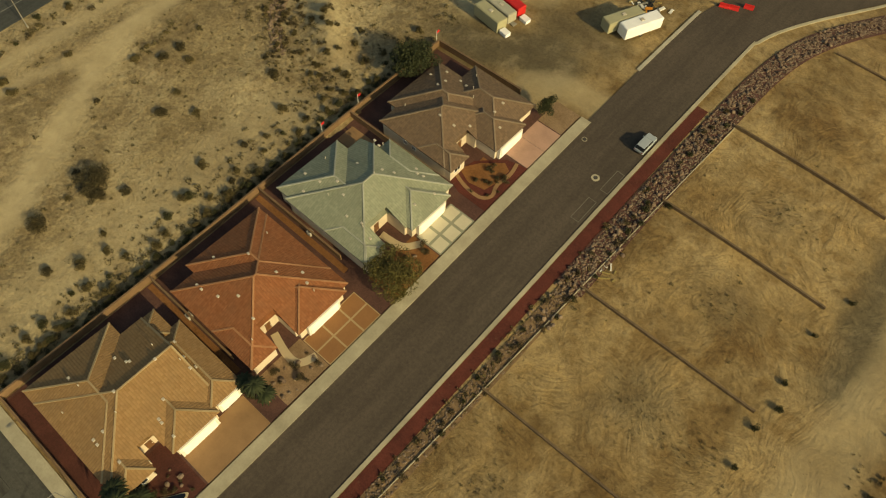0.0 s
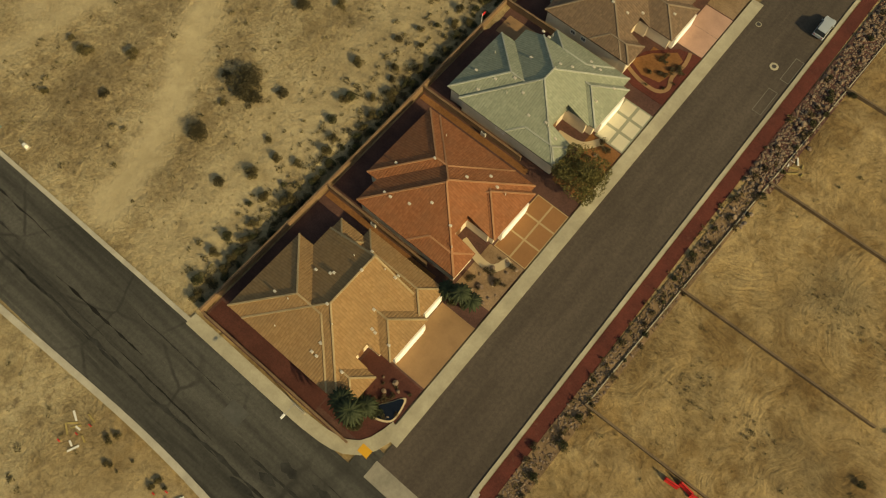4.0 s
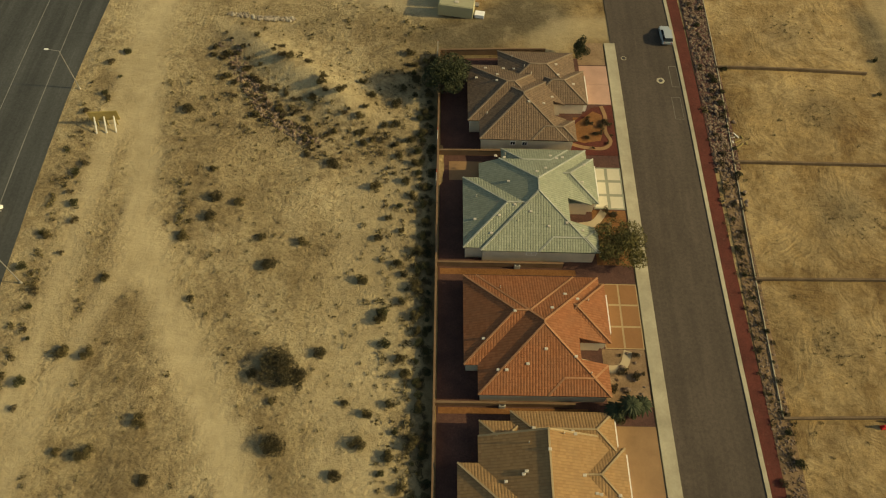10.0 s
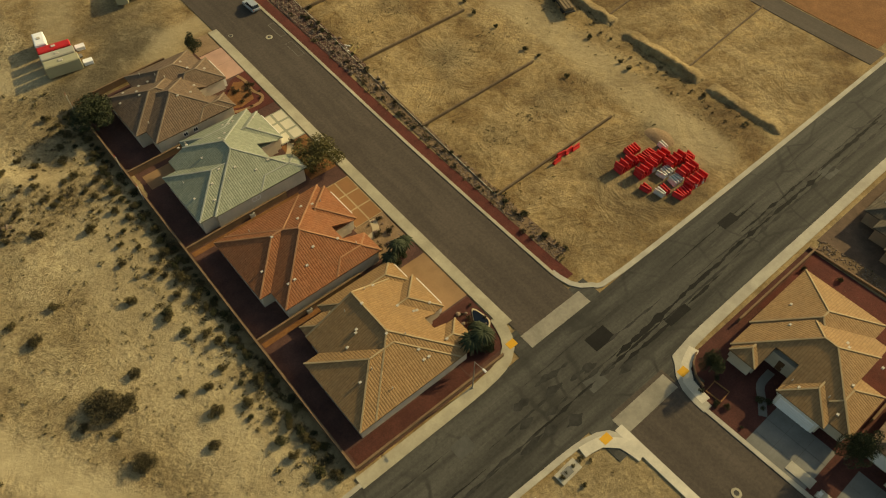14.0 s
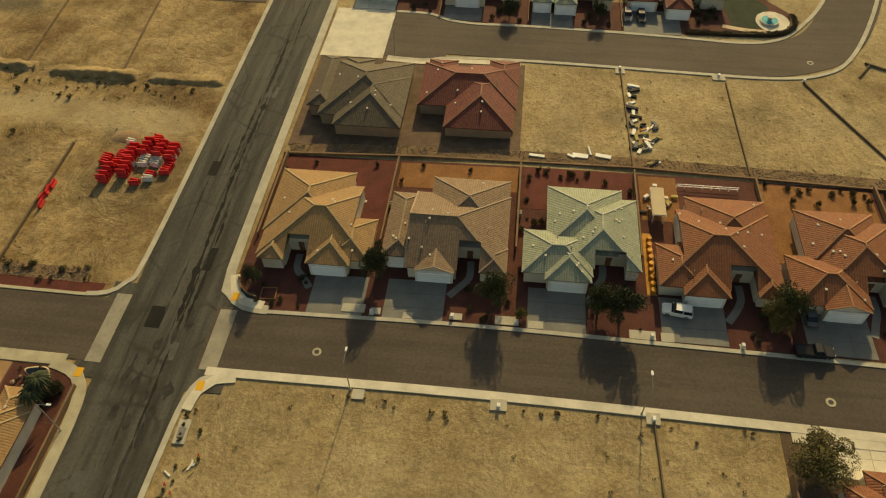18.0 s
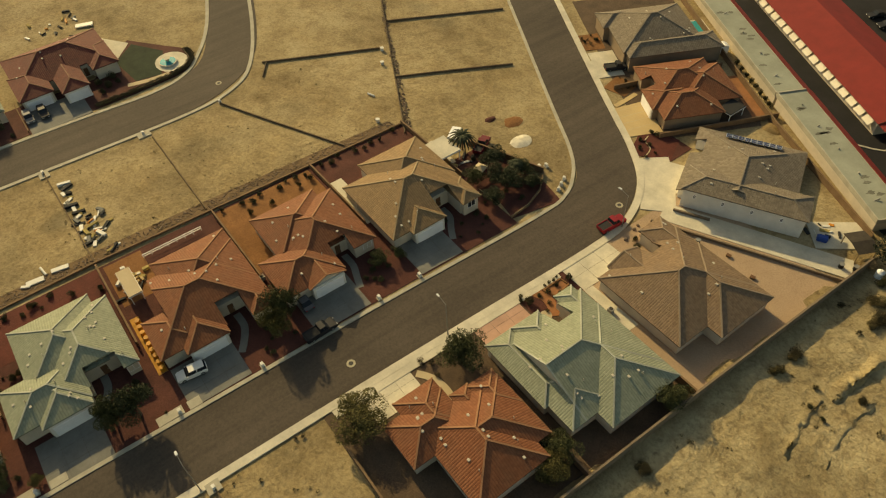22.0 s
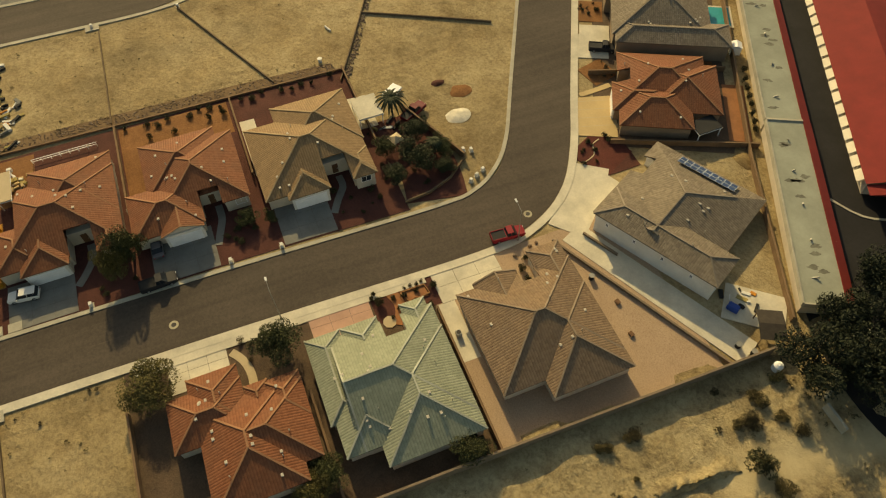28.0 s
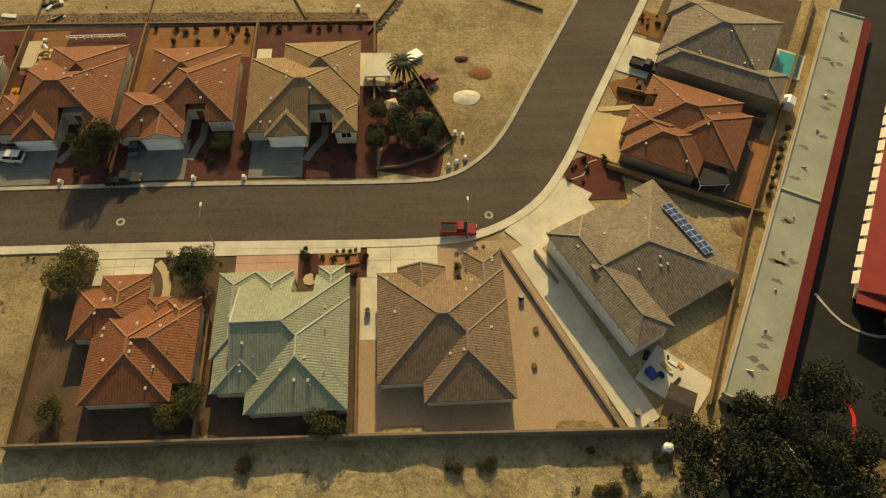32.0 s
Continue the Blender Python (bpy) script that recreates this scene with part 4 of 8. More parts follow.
house("tan stucco house under brown tiled hip roofs", -51, -176, 0,
      [(-62.2, -47, -185.1, -172.5), (-59.4, -42, -185.0, -166.2), (-52, -41.3, -176.4, -169.2, "X"), (-50, -38.8, -184.8, -179.2), (-56.6, -45, -172.9, -166.5)],
      [(-44.2, -38, -179.0, -176.4)], BROWN_TILE, doors=[(-41.6, -172.7, 5.0, 0)], windows=[(-61.7, -178, 0.9, 2.0, 1.4, 180)], vents=8, seed=15)
house("tall pale stucco house under weathered grey tiled hip roofs", -36.2, -191.6, 27.5,
      [(-22.7, -0.9, -6.7, 0.1), (-20.5, 0.1, -22.0, -2.0, "Y")], [(-2.1, 0.6, -17.6, -13.3)], GREY_TILE, PALE_STUCCO, 4.6, 0.36, lift=(0, -2.5), windows=[(-3.5, -0.33, 2.6, 0.5, 0.9, 90), (-8.5, -0.33, 2.6, 0.5, 0.9, 90), (-13.5, -0.33, 2.6, 0.5, 0.9, 90), (-18.5, -0.33, 2.6, 0.5, 0.9, 90)], vents=7, seed=16)
house("stucco house under dark red tiled hip roofs", -15, -218, -27.9,
      [(-4.8, 9.2, -8.7, 7.6), (-6.2, 6.8, -10.9, 2), (-10.2, 0.3, -5.5, 7.6), (-6.5, 0.8, -2, 8.7)], [(0.9, 4.0, 5.4, 9)], RUST_TILE, BROWN_STUCCO, doors=[(-2.9, 8.2, 4.8, 90)], vents=6, seed=17)
house("tall stucco house under weathered grey tiled hip roofs", 4, -230, -27.9,
      [(-11.3, -4.5, -12.5, 9.6), (-9, 8.8, -9.1, 10.2), (2, 8.8, 3, 11.5)], [], GREY_TILE, BROWN_STUCCO, eave=3.8, vents=8, seed=18)
house("stucco house under grey-brown tiled hip roofs", 34, -44, 0,
      [(21.5, 38, -55.3, -41.6), (24.5, 42.9, -55.35, -38.0), (27.0, 44.2, -40.2, -35.1), (32, 43.6, -46.8, -40.4)], [(40.6, 45, -48.6, -46.8)], DARK_TILE, BROWN_STUCCO, vents=6, seed=19)
# Dark rear windows are added in place of shaded openings between patio columns.
house("stucco house under dark red tiled hip roofs", 34, -68, 0,
      [(22.8, 40, -77.4, -63.6), (29.4, 43.8, -77.8, -57.6), (36, 45.0, -64.6, -58.4), (37, 45.6, -77.9, -71.4)], [(41.6, 47, -67.4, -64.8)], RED_TILE, BROWN_STUCCO, windows=[(23.3, y, 0.15, 1.9, 2.1, 180) for y in (-66.2, -69.0, -71.8, -74.6)], vents=6, seed=20)
UPPER = "stucco house of the upper row under tiled hip roofs"
house(UPPER, 86, -46, 0, [(78, 96, -57, -36.6), (73.2, 88, -47.4, -36.5), (72.6, 80, -46.0, -40.4), (76.2, 90, -57.1, -50.4)], [(72, 79, -50.2, -47.6)], UMBER_TILE, doors=[(73.3, -43.2, 4.6, 180)], vents=5, seed=30)
house(UPPER, 86, -67.5, 0, [(79, 97, -77, -58), (72.2, 87, -68.6, -58.1), (71.6, 79, -67.2, -60.8), (75.4, 88, -77.1, -71.6)], [(72, 80, -71.4, -68.8)], RUST_TILE, doors=[(72.3, -64.0, 5.0, 180)], vents=5, seed=31)
house(UPPER, 86, -89, 0, [(78, 96, -99, -79.6), (71.4, 85, -84.8, -79.5), (70.9, 85, -90.4, -85.0), (73.4, 86, -99.1, -94.0)], [(72, 79, -93.8, -90.6)], GREEN_TILE, doors=[(71.8, -82.1, 3.4, 180), (71.3, -87.7, 4.2, 180)], vents=5, seed=32)
house(UPPER, 86, -112.5, 0, [(79, 95.5, -126, -103), (71.6, 85, -117.6, -111.2), (74.4, 86, -110.2, -102.4), (76.6, 88, -126.1, -119.8)], [(73, 80, -119.6, -117.8)], RED_TILE, doors=[(72.0, -114.4, 4.4, 180), (74.8, -106.3, 5.0, 180)], vents=5, seed=33)


# ---- walls ----
def block_wall(name, label, points, height, material, thick=0.2, cap=True):
    """A block wall that follows the land; its capping is a part."""
    vs, fs = ribbon(points, -thick / 2, thick / 2, height, height + 0.4, 1, 3.0, False) if len(points) > 2 else ribbon(points, -thick / 2, thick / 2, height, height + 0.4, 1, 3.0)
    ob = tagged(new(name, mesh_from(name, vs, fs, material)), label, "wall", kind="structure")
    if cap:
        part("coping", mesh_from("coping", *(ribbon(points, -thick / 2 - 0.06, thick / 2 + 0.06, height + 0.07, 0.07, 1, 3.0, len(points) == 2)), material), None, ob)
    return ob


REAR = "tan block garden wall"
block_wall("wall_rear", REAR, [(-65.4, -14.8), (-65.4, 77)], 1.4, BLOCK)
for i, y in enumerate((-14.7, 10.6, 32.4, 53.6, 77)):
    block_wall("wall_lot_%d" % i, REAR, [(-65.2, y), (-46 if i else -38, y)], 1.3 if i else 0.9, BLOCK)
block_wall("wall_back_row", "brown block wall behind the row", [(15.4, -33), (16.4, -60), (16.6, -100), (15.4, -140), (15.2, -166)], 0.4, BLOCK)
for i, y in enumerate((-34.0, -56.0, -79.4, -100.4, -122.4, -143.4, -165.6)):
    block_wall("wall_row_%d" % i, REAR, [(15.2, y), (-6, y)], 1.1, BLOCK)
block_wall("wall_south", "grey block boundary wall", [(-65.3, -117), (-65.9, -163.5), (-66.9, -205.5)], 2.0, GREY_BLOCK)
for i, (a, b) in enumerate((((-65.2, -117.6), (-42, -117.6)), ((-65.6, -141.8), (-48, -141.8)), ((-65.8, -163.2), (-42, -163.2)), ((-66.6, -199.2), (-36.9, -185.2)), ((-43.4, -193.5), (-37.5, -190.5)))):
    block_wall("wall_south_%d" % i, "tan block wall between yards", [a, b], 1.5 if i < 3 else 0.55, BLOCK if i < 3 else GREY_BLOCK)
block_wall("wall_lot_south", "low dark footing wall between empty lots", [(-35.6, -100.3), (-64.5, -101.6)], 0.4, FOOTING, 0.22, False)
block_wall("wall_n_o", "tan block wall between yards", [(-21.5, -204.6), (-32.6, -228.2)], 1.1, BLOCK)
block_wall("wall_back_angled", "tan block wall behind the yards", [(17.5, -252.4), (-34.0, -225.2), (-63.7, -211.4)], 1.3, BLOCK)
block_wall("wall_o_p", "tan block wall between yards", [(-4.0, -209.5), (-13.5, -234.0)], 1.1, BLOCK)
for i, y in enumerate((9.4, 31.2, 53.3, 74.6, 96.3)):
    block_wall("wall_footing_%d" % i, "low dark footing wall between empty lots", [(-17.5 + 0.04 * y, y), (14.4, y + 0.8)], 0.6, FOOTING, 0.30, False)
for i, (a, b) in enumerate((((50.5, -99.9), (16.5, -100.5)), ((47, -122.2), (16.8, -121.9)), ((49.2, -138.8), (16.4, -152.3)), ((57.7, -153.8), (43.6, -178.6)), ((57.0, -154.6), (52.2, -151.2)), ((31, -174.7), (17.6, -198.6)), ((52.8, -186.5), (37.7, -212.4)), ((12, -164.4), (66.5, -193.5)))):
    block_wall("wall_line_%d" % i, "low dark footing wall between empty lots", [a, b], 0.42, FOOTING, 0.22, False)
block_wall("wall_footing_far", "low dark footing wall between empty lots", [(-8.5, 126.6), (14, 128)], 0.35, FOOTING, 0.35, False)
laid("corner_ramp", ribbon([(-40.0, -32.6), (-36.8, -33.3), (-34.8, -35.2), (-34.1, -38.5)], -0.9, 0.7, 0.15, cross=2), CONCRETE, "pale concrete ramp round the corner", "pavement")
laid("corner_ramp_east", ribbon([(-15.0, -32.4), (-18.6, -33.6), (-20.2, -35.4), (-20.8, -39.0)], -0.7, 0.9, 0.155, cross=2), CONCRETE, "pale concrete ramp round the corner", "pavement")
for i, (a, b) in enumerate((((37.5, 55.2), (66, 56.4)), ((36.9, 32.6), (70, 35.6)), ((37.0, 10.0), (70, 13.0)))):
    block_wall("wall_terrace_%d" % i, "low dark footing wall between empty lots", [a, b], 0.32, FOOTING, 0.30, False)


def earth_bank(points, reach, height):
    """A bank of earth: steep to one side of its line, gentle to the other."""
    line = smooth_line(points, 0.8)
    cross = ((-0.24, -0.02), (-0.12, 0.45), (0.0, 0.95), (0.12, 1.0), (0.5, 0.5), (1.0, -0.03))
    vs, fs = [], []
    for i, p in enumerate(line):
        d = (line[min(i + 1, len(line) - 1)] - line[max(i - 1, 0)]).normalized()
        side = Vector((-d.y, d.x, 0))
        n = 0.62 + 0.9 * noise.noise(Vector((p.x * 0.16, p.y * 0.16, 7))) + 0.5 * noise.noise(Vector((p.x * 0.7, p.y * 0.7, 2)))
        end = min(1.0, i / 4, (len(line) - 1 - i) / 4)
        for k, (o, h) in enumerate(cross):
            q = p + side * (o * reach + 0.9 * noise.noise(Vector((p.x * 0.5, p.y * 0.5, k))))
            vs.append((q.x, q.y, lay(q.x, q.y) + (h * height * max(0.15, n) * end if h > 0 else -0.1)))
    c = len(cross)
    for i in range(len(line) - 1):
        for k in range(c - 1):
            fs.append((i * c + k, i * c + k + 1, (i + 1) * c + k + 1, (i + 1) * c + k))
    me = mesh_from("earth_bank", vs, fs, GROUND, True)
    for name in ("sand", "rough"):
        me.attributes.new(name, "FLOAT", "POINT").data.foreach_set("value", [1.0 if points[0][0] < -66 else 0.3] * len(vs))
    tagged(new("earth_bank", me), "low rough bank of bare brown earth", "bank", kind="structure")


for line in ([(36.2, -14), (36.0, -6), (36.2, 3.6)], [(36.4, 5.6), (36.5, 15), (36.6, 27)], [(37.0, 30), (37.2, 38), (36.8, 47)], [(36.4, 48.5), (36.2, 64), (35.6, 84), (33.4, 110)]):
    earth_bank(line, -3.4, 1.35)
earth_bank([(-78.4, -178.0), (-78.8, -184.5), (-79.4, -191.5)], 2.2, 1.0)
for line in ([(-80.0, -162), (-78.4, -170), (-77.2, -177)], [(-83.4, -168), (-82.0, -176), (-82.4, -184)]):
    earth_bank(line, 1.8, 0.2)
for i, (y0, y1) in enumerate(((9.6, 31), (31.4, 53), (53.5, 74.4), (74.8, 96))):
    block_wall("wall_lot_edge_%d" % i, "very low pale footing along the bank", [(-17.3 + 0.04 * y0, y0), (-17.3 + 0.04 * y1, y1)], 0.22, DULL_CONCRETE, 0.14, False)
laid("kerb_desert", ribbon([(-128, -17.6), (-100, -17.0), (-66, -16.6)], -0.35, 0.3, 0.14, cross=1), KERB, "pale concrete kerb along the desert", "kerb")

# ---- driveways and garden ground ----
def slab_drive(name, label, x0, x1, y0, y1, nx, ny, material, joint, gap=0.25):
    """A driveway of slabs on a bed that shows as joints."""
    bed = tagged(new(name, mesh_from(name, *drape(x0, x1, y0, y1, 0.05, 1.5), joint)), label, "driveway", kind="structure")
    for i in range(nx):
        for j in range(ny):
            a0, a1 = x0 + (x1 - x0) * i / nx + gap / 2, x0 + (x1 - x0) * (i + 1) / nx - gap / 2
            b0, b1 = y0 + (y1 - y0) * j / ny + gap / 2, y0 + (y1 - y0) * (j + 1) / ny - gap / 2
            part("slab", mesh_from("slab", *drape(a0, a1, b0, b1, 0.075, 2.0, 0.05), material), None, bed)


CREAM = plain("cream_band", (0.50, 0.40, 0.26), 0.9, 0.12)
JOINT = plain("dark_joint", (0.16, 0.14, 0.12), 0.95, 0.2)
SAGE_JOINT = plain("sage_band", (0.27, 0.27, 0.20), 0.9, 0.15)
PALE_SLAB = plain("cream_slab", (0.55, 0.50, 0.37), 0.9, 0.12)
TERRA = plain("terracotta_slab", (0.275, 0.135, 0.060), 0.9, 0.14)
SANDY_SLAB = plain("sandy_slab", (0.52, 0.38, 0.20), 0.9, 0.14)
slab_drive("driveway_a", "tan stained concrete driveway", -40.9, -34.9, -2.9, 8.0, 1, 1, BROWN_CONCRETE, JOINT, 0.06)
slab_drive("driveway_b", "terracotta driveway with cream bands", -40.6, -34.9, 19.3, 29.8, 2, 3, TERRA, plain("tan_band", (0.40, 0.29, 0.16), 0.9, 0.12), 0.30)
slab_drive("driveway_c", "cream slab driveway with sage bands", -40.0, -34.9, 43.2, 51.4, 2, 3, PALE_SLAB, SAGE_JOINT, 0.5)
slab_drive("driveway_d", "pink concrete driveway", -40.0, -34.9, 65.0, 74.2, 1, 2, PINK_CONCRETE, JOINT, 0.06)
for nm, y0, y1 in (("e", -55.4, -46.2), ("f", -68.5, -58.7), ("g", -91.0, -81.8), ("h", -112.6, -102.6), ("i", -134.4, -124.4), ("j", -153.6, -144.8)):
    slab_drive("driveway_" + nm, "grey concrete driveway with scored joints", -22.0, -13.6, y0, y1, 3, 3, GREY_CONCRETE, JOINT, 0.05)
slab_drive("driveway_k", "pale concrete driveway", -41.2, -35.0, -132.0, -123.4, 2, 3, CONCRETE, JOINT, 0.05)
slab_drive("driveway_l", "pink concrete driveway", -41.2, -35.0, -153.9, -144.4, 2, 3, PINK_CONCRETE, JOINT, 0.05)
slab_drive("driveway_m", "pale concrete driveway", -41.2, -35.2, -175.4, -164.4, 2, 3, CONCRETE, JOINT, 0.05)
laid("path_m", drape(-51.5, -41.2, -166.3, -163.5, 0.05), CONCRETE, "pale concrete side path", "path")
for nm, pts, l, r, mat, text in (
        ("driveway_n", [(-36.0, -188.5), (-30.0, -195.0), (-25.0, -199.0)], -3.0, 3.4, CONCRETE, "pale concrete driveway that fans out"),
        ("driveway_n_front", [(-32.5, -193.5), (-29, -201)], -3.5, 3.0, CONCRETE, "pale concrete driveway"),
        ("lane_n", [(-36.5, -188.6), (-66.0, -202.2)], -1.9, 2.7, CONCRETE, "grey concrete lane between two walls"),
        ("driveway_o", [(-13.5, -201.5), (-17.0, -208.5)], -4.2, 4.2, SANDY_SLAB, "sandy concrete driveway"),
        ("driveway_p", [(4.5, -211.0), (1.5, -217.0)], -3.5, 3.5, CONCRETE, "pale concrete driveway"),
        ("patio_n", [(-56.5, -204.5), (-62.5, -211.5)], -3.5, 3.0, CONCRETE, "pale concrete patio")):
    laid(nm, ribbon(pts, l, r, 0.09, cross=3), mat, text, "driveway")
for nm, x0, x1, y0, y1, mat, text in (
        ("garden_a_side", -64.6, -44.2, -14.4, -11.7, RED_GRAVEL, "dark red gravel side strip"), ("garden_e_back", -1.0, 15.0, -55.6, -34.4, BRICK_GRAVEL, "dark red gravel back yard"),
        ("garden_g_back", 4.0, 15.0, -100.0, -80.0, BRICK_GRAVEL, "dark red gravel back yard"), ("garden_a", -44.0, -35.0, -13.6, -3.2, RED_GRAVEL, "dark red gravel front garden"),
        ("garden_b", -41.2, -35, 11.2, 19.2, BROWN_GRAVEL, "tan gravel front garden"), ("garden_c", -40.5, -35, 33, 43, ORANGE_DIRT, "orange gravel front garden"),
        ("garden_d", -42, -35, 54.4, 62, ORANGE_DIRT, "orange gravel front garden"), ("garden_d_side", -40, -35, 74.4, 80, BROWN_GRAVEL, "tan gravel beside the driveway"),
        ("yard_h", 3.2, 14.6, -108, -101.2, ORANGE_DIRT, "orange dirt yard"), ("yard_h_side", -13.4, 0, -102.4, -100.9, plain("orange_sand", (0.50, 0.25, 0.06), 0.95, 0.3, 0.8, 3.0), "sandy paved side path"), ("yard_i", -4.5, 14.6, -129, -122.8, ORANGE_DIRT, "orange dirt yard"),
        ("yard_i_back", 6, 14.6, -142.6, -129, ORANGE_DIRT, "orange dirt yard"), ("yard_f_back", 8, 14.6, -79, -56.6, ORANGE_DIRT, "orange dirt yard"), ("yard_j_back", -6, 8, -146.5, -143.8, CONCRETE, "pale concrete patio"),
        ("patio_j", -1.8, 6.6, -167.4, -162.9, CONCRETE, "pale concrete patio"), ("yard_o", -28, -21, -207, -199.5, RED_GRAVEL, "dark red gravel front garden"),
        ("patio_c", -63.5, -58, 48.4, 52.2, BROWN_CONCRETE, "brown paved patio"), ("path_b", -64.8, -44, 9.4, 10.3, ORANGE_DIRT, "orange dirt side strip"), ("path_a", -64.8, -44, 31.0, 32.0, ORANGE_DIRT, "orange dirt side strip")):
    laid(nm, drape(x0, x1, y0, y1, 0.045, thick=0.08), mat, text, "gravel")
laid("yards_angled", ribbon([(-25.5, -211.0), (0, -224.6), (24, -237.4)], -14.5, 10.5, 0.02, 0.1, 8), DARK_GRAVEL, "dark brown soil of the angled yards", "gravel")
laid("rear_lane", ribbon([(60, -289), (20, -267.6), (-13, -250), (-40, -235.5), (-70, -219.5), (-90, -222), (-110, -240)], -7, 6, 0.05, cross=4), DEEP_TAR, "very dark asphalt lane", "road")
laid("parking_lot", ribbon([(10, -284), (-30, -268), (-62, -249), (-95, -236)], -18, 14, 0.055, cross=5), DEEP_TAR, "very dark asphalt car park", "road")

for nm, pts in (("e", [(-16.5, -45.7), (-14.5, -44.2), (-12.5, -42.6), (-9.5, -42.4)]), ("f", [(-16.5, -69.0), (-14.5, -70.6), (-12.5, -72.0), (-9.0, -72.0)]), ("g", [(-16.0, -91.4), (-13.0, -92.6), (-10.5, -93.8), (-8.0, -93.9)]),
                ("h", [(-17.5, -113.0), (-15.5, -114.4), (-13.0, -115.6), (-10.0, -115.6)]), ("i", [(-18.0, -134.8), (-15.5, -135.6), (-13.0, -136.4), (-10.0, -136.4)]), ("j", [(-18.5, -154.0), (-16.0, -155.4), (-13.5, -157.0), (-11.0, -157.0)]),
                ("k", [(-37.5, -132.6), (-39.5, -134.0), (-42.0, -134.6), (-44.4, -134.4)]), ("c", [(-38.5, 42.8), (-40.5, 40.4), (-44.5, 39.8)]), ("b", [(-37.4, 19.0), (-38.4, 16.6), (-40.6, 16.2), (-44.6, 17.2)])):
    laid("entry_path_" + nm, ribbon(pts, -0.6, 0.6, 0.09, cross=1, step=0.8), GREY_CONCRETE if nm in "efghij" else CREAM, "curved concrete entry path", "path")
laid("garden_j", ribbon([(-21.6, -170.5), (-14.0, -171.5), (-6.0, -169.5), (-1.0, -169.0)], -6.0, 4.5, 0.04, cross=4), RED_GRAVEL, "dark gravel side garden with shrubs", "gravel")
block_wall("wall_garden_j", "tan block garden wall", [(1.0, -172.6), (-8.0, -176.4), (-14.8, -179.0)], 1.4, BLOCK)
block_wall("wall_garden_curve", "low dark curved garden wall", [(-20.6, -165.8), (-20.0, -170.5), (-18.2, -175.0), (-14.8, -179.0)], 0.6, FOOTING, 0.25, False)
laid("upper_yards", drape(65.8, 78, -126, -46, 0.03, thick=0.1), RED_GRAVEL, "dark red gravel front yards of the upper row", "gravel")
for i, (x0, x1, y0, y1) in enumerate(((68.8, 73.5, -46.6, -36.4), (66.2, 72.4, -67.8, -58.6), (65.6, 71.6, -89.6, -79.8), (65.0, 75.0, -114.9, -101.6))):
    slab_drive("driveway_upper_%d" % i, "grey concrete driveway" if i else "pale concrete driveway", x0, x1, y0, y1, 2, 3, GREY_CONCRETE if i else CONCRETE, JOINT, 0.06)
for i, y in enumerate((-57.6, -79.0, -101.2)):
    block_wall("wall_upper_%d" % i, "low pale wall between front yards", [(66.6, y), (79, y)], 0.5, BLOCK, 0.2, False)


def plot(points, lift, thick=0.15):
    """A flat piece of garden ground with straight sides."""
    n = len(points)
    vs = [(x, y, lay(x, y) + lift) for x, y in points] + [(x, y, lay(x, y) + lift - thick) for x, y in points]
    return vs, [tuple(range(n))] + [(i, i + n, (i + 1) % n + n, (i + 1) % n) for i in range(n)]


LAWN = plain("dark_green_lawn", (0.022, 0.036, 0.018), 0.95, 0.3, 0.5, 6.0, relief=0.03)
laid("upper_corner_bed", plot([(65.6, -115.4), (65.8, -126), (66.4, -135), (67.6, -139.4), (70.6, -142.0), (76.5, -142.0), (81.5, -138.0), (90, -131.6), (84, -124), (76, -118)], 0.045), RED_GRAVEL, "dark gravel corner garden of the upper house", "gravel")
laid("lawn", plot([(70.6, -127.0), (69.4, -132.8), (79.2, -137.0), (87.4, -131.8), (81.8, -125.8)], 0.08), LAWN, "dark green clipped lawn beside the upper house", "lawn")
laid("paved_circle", plot([(73.0 + 4.6 * math.cos(a * 0.3927), -136.9 + 4.0 * math.sin(a * 0.3927)) for a in range(16)], 0.11), CONCRETE, "pale round paving about a fountain", "pavement")
laid("lawn_path", ribbon([(68.6, -134.5), (69.0, -129.5), (70.2, -124.8)], -0.7, 0.7, 0.10, cross=1), CREAM, "pale concrete path beside a lawn", "path")
laid("brown_field", drape(76, 100, -12, 14, 0.03, 4.0), ORANGE_DIRT, "orange-brown bare field", "ground")
laid("far_lane", drape(69.5, 75.5, -14, 18, 0.04, 4.0), ASPHALT, "dark asphalt lane", "road")
laid("yard_o_back", ribbon([(-6.5, -219), (-13.0, -232)], -3.2, 3.0, 0.04, cross=2), ORANGE_DIRT, "orange dirt back yard", "gravel")
laid("upper_patio", plot([(96, -126.0), (88.4, -131.4), (82.6, -126.4), (88, -125.4)], 0.10), CONCRETE, "pale concrete patio beside a lawn", "pavement")
block_wall("wall_upper_corner", "low dark curved garden wall", [(66.6, -126.5), (67.0, -134.0), (68.6, -138.6), (71.5, -140.8), (76.0, -141.2)], 0.6, FOOTING, 0.25, False)
laid("garden_d_red", plot([(-34.9, 53.9), (-34.9, 65.0), (-38.6, 64.2), (-42.6, 60.4), (-43.8, 55.0), (-40.5, 53.9)], 0.075), BRICK_GRAVEL, "dark red gravel before a house", "gravel")
laid("garden_d_bed", plot([(-43.6, 57.6), (-40.6, 56.4), (-37.6, 57.0), (-36.9, 59.4), (-36.9, 62.6), (-38.4, 63.4), (-41.6, 60.6)], 0.10), ORANGE_DIRT, "orange soil bed with shrubs", "garden bed")
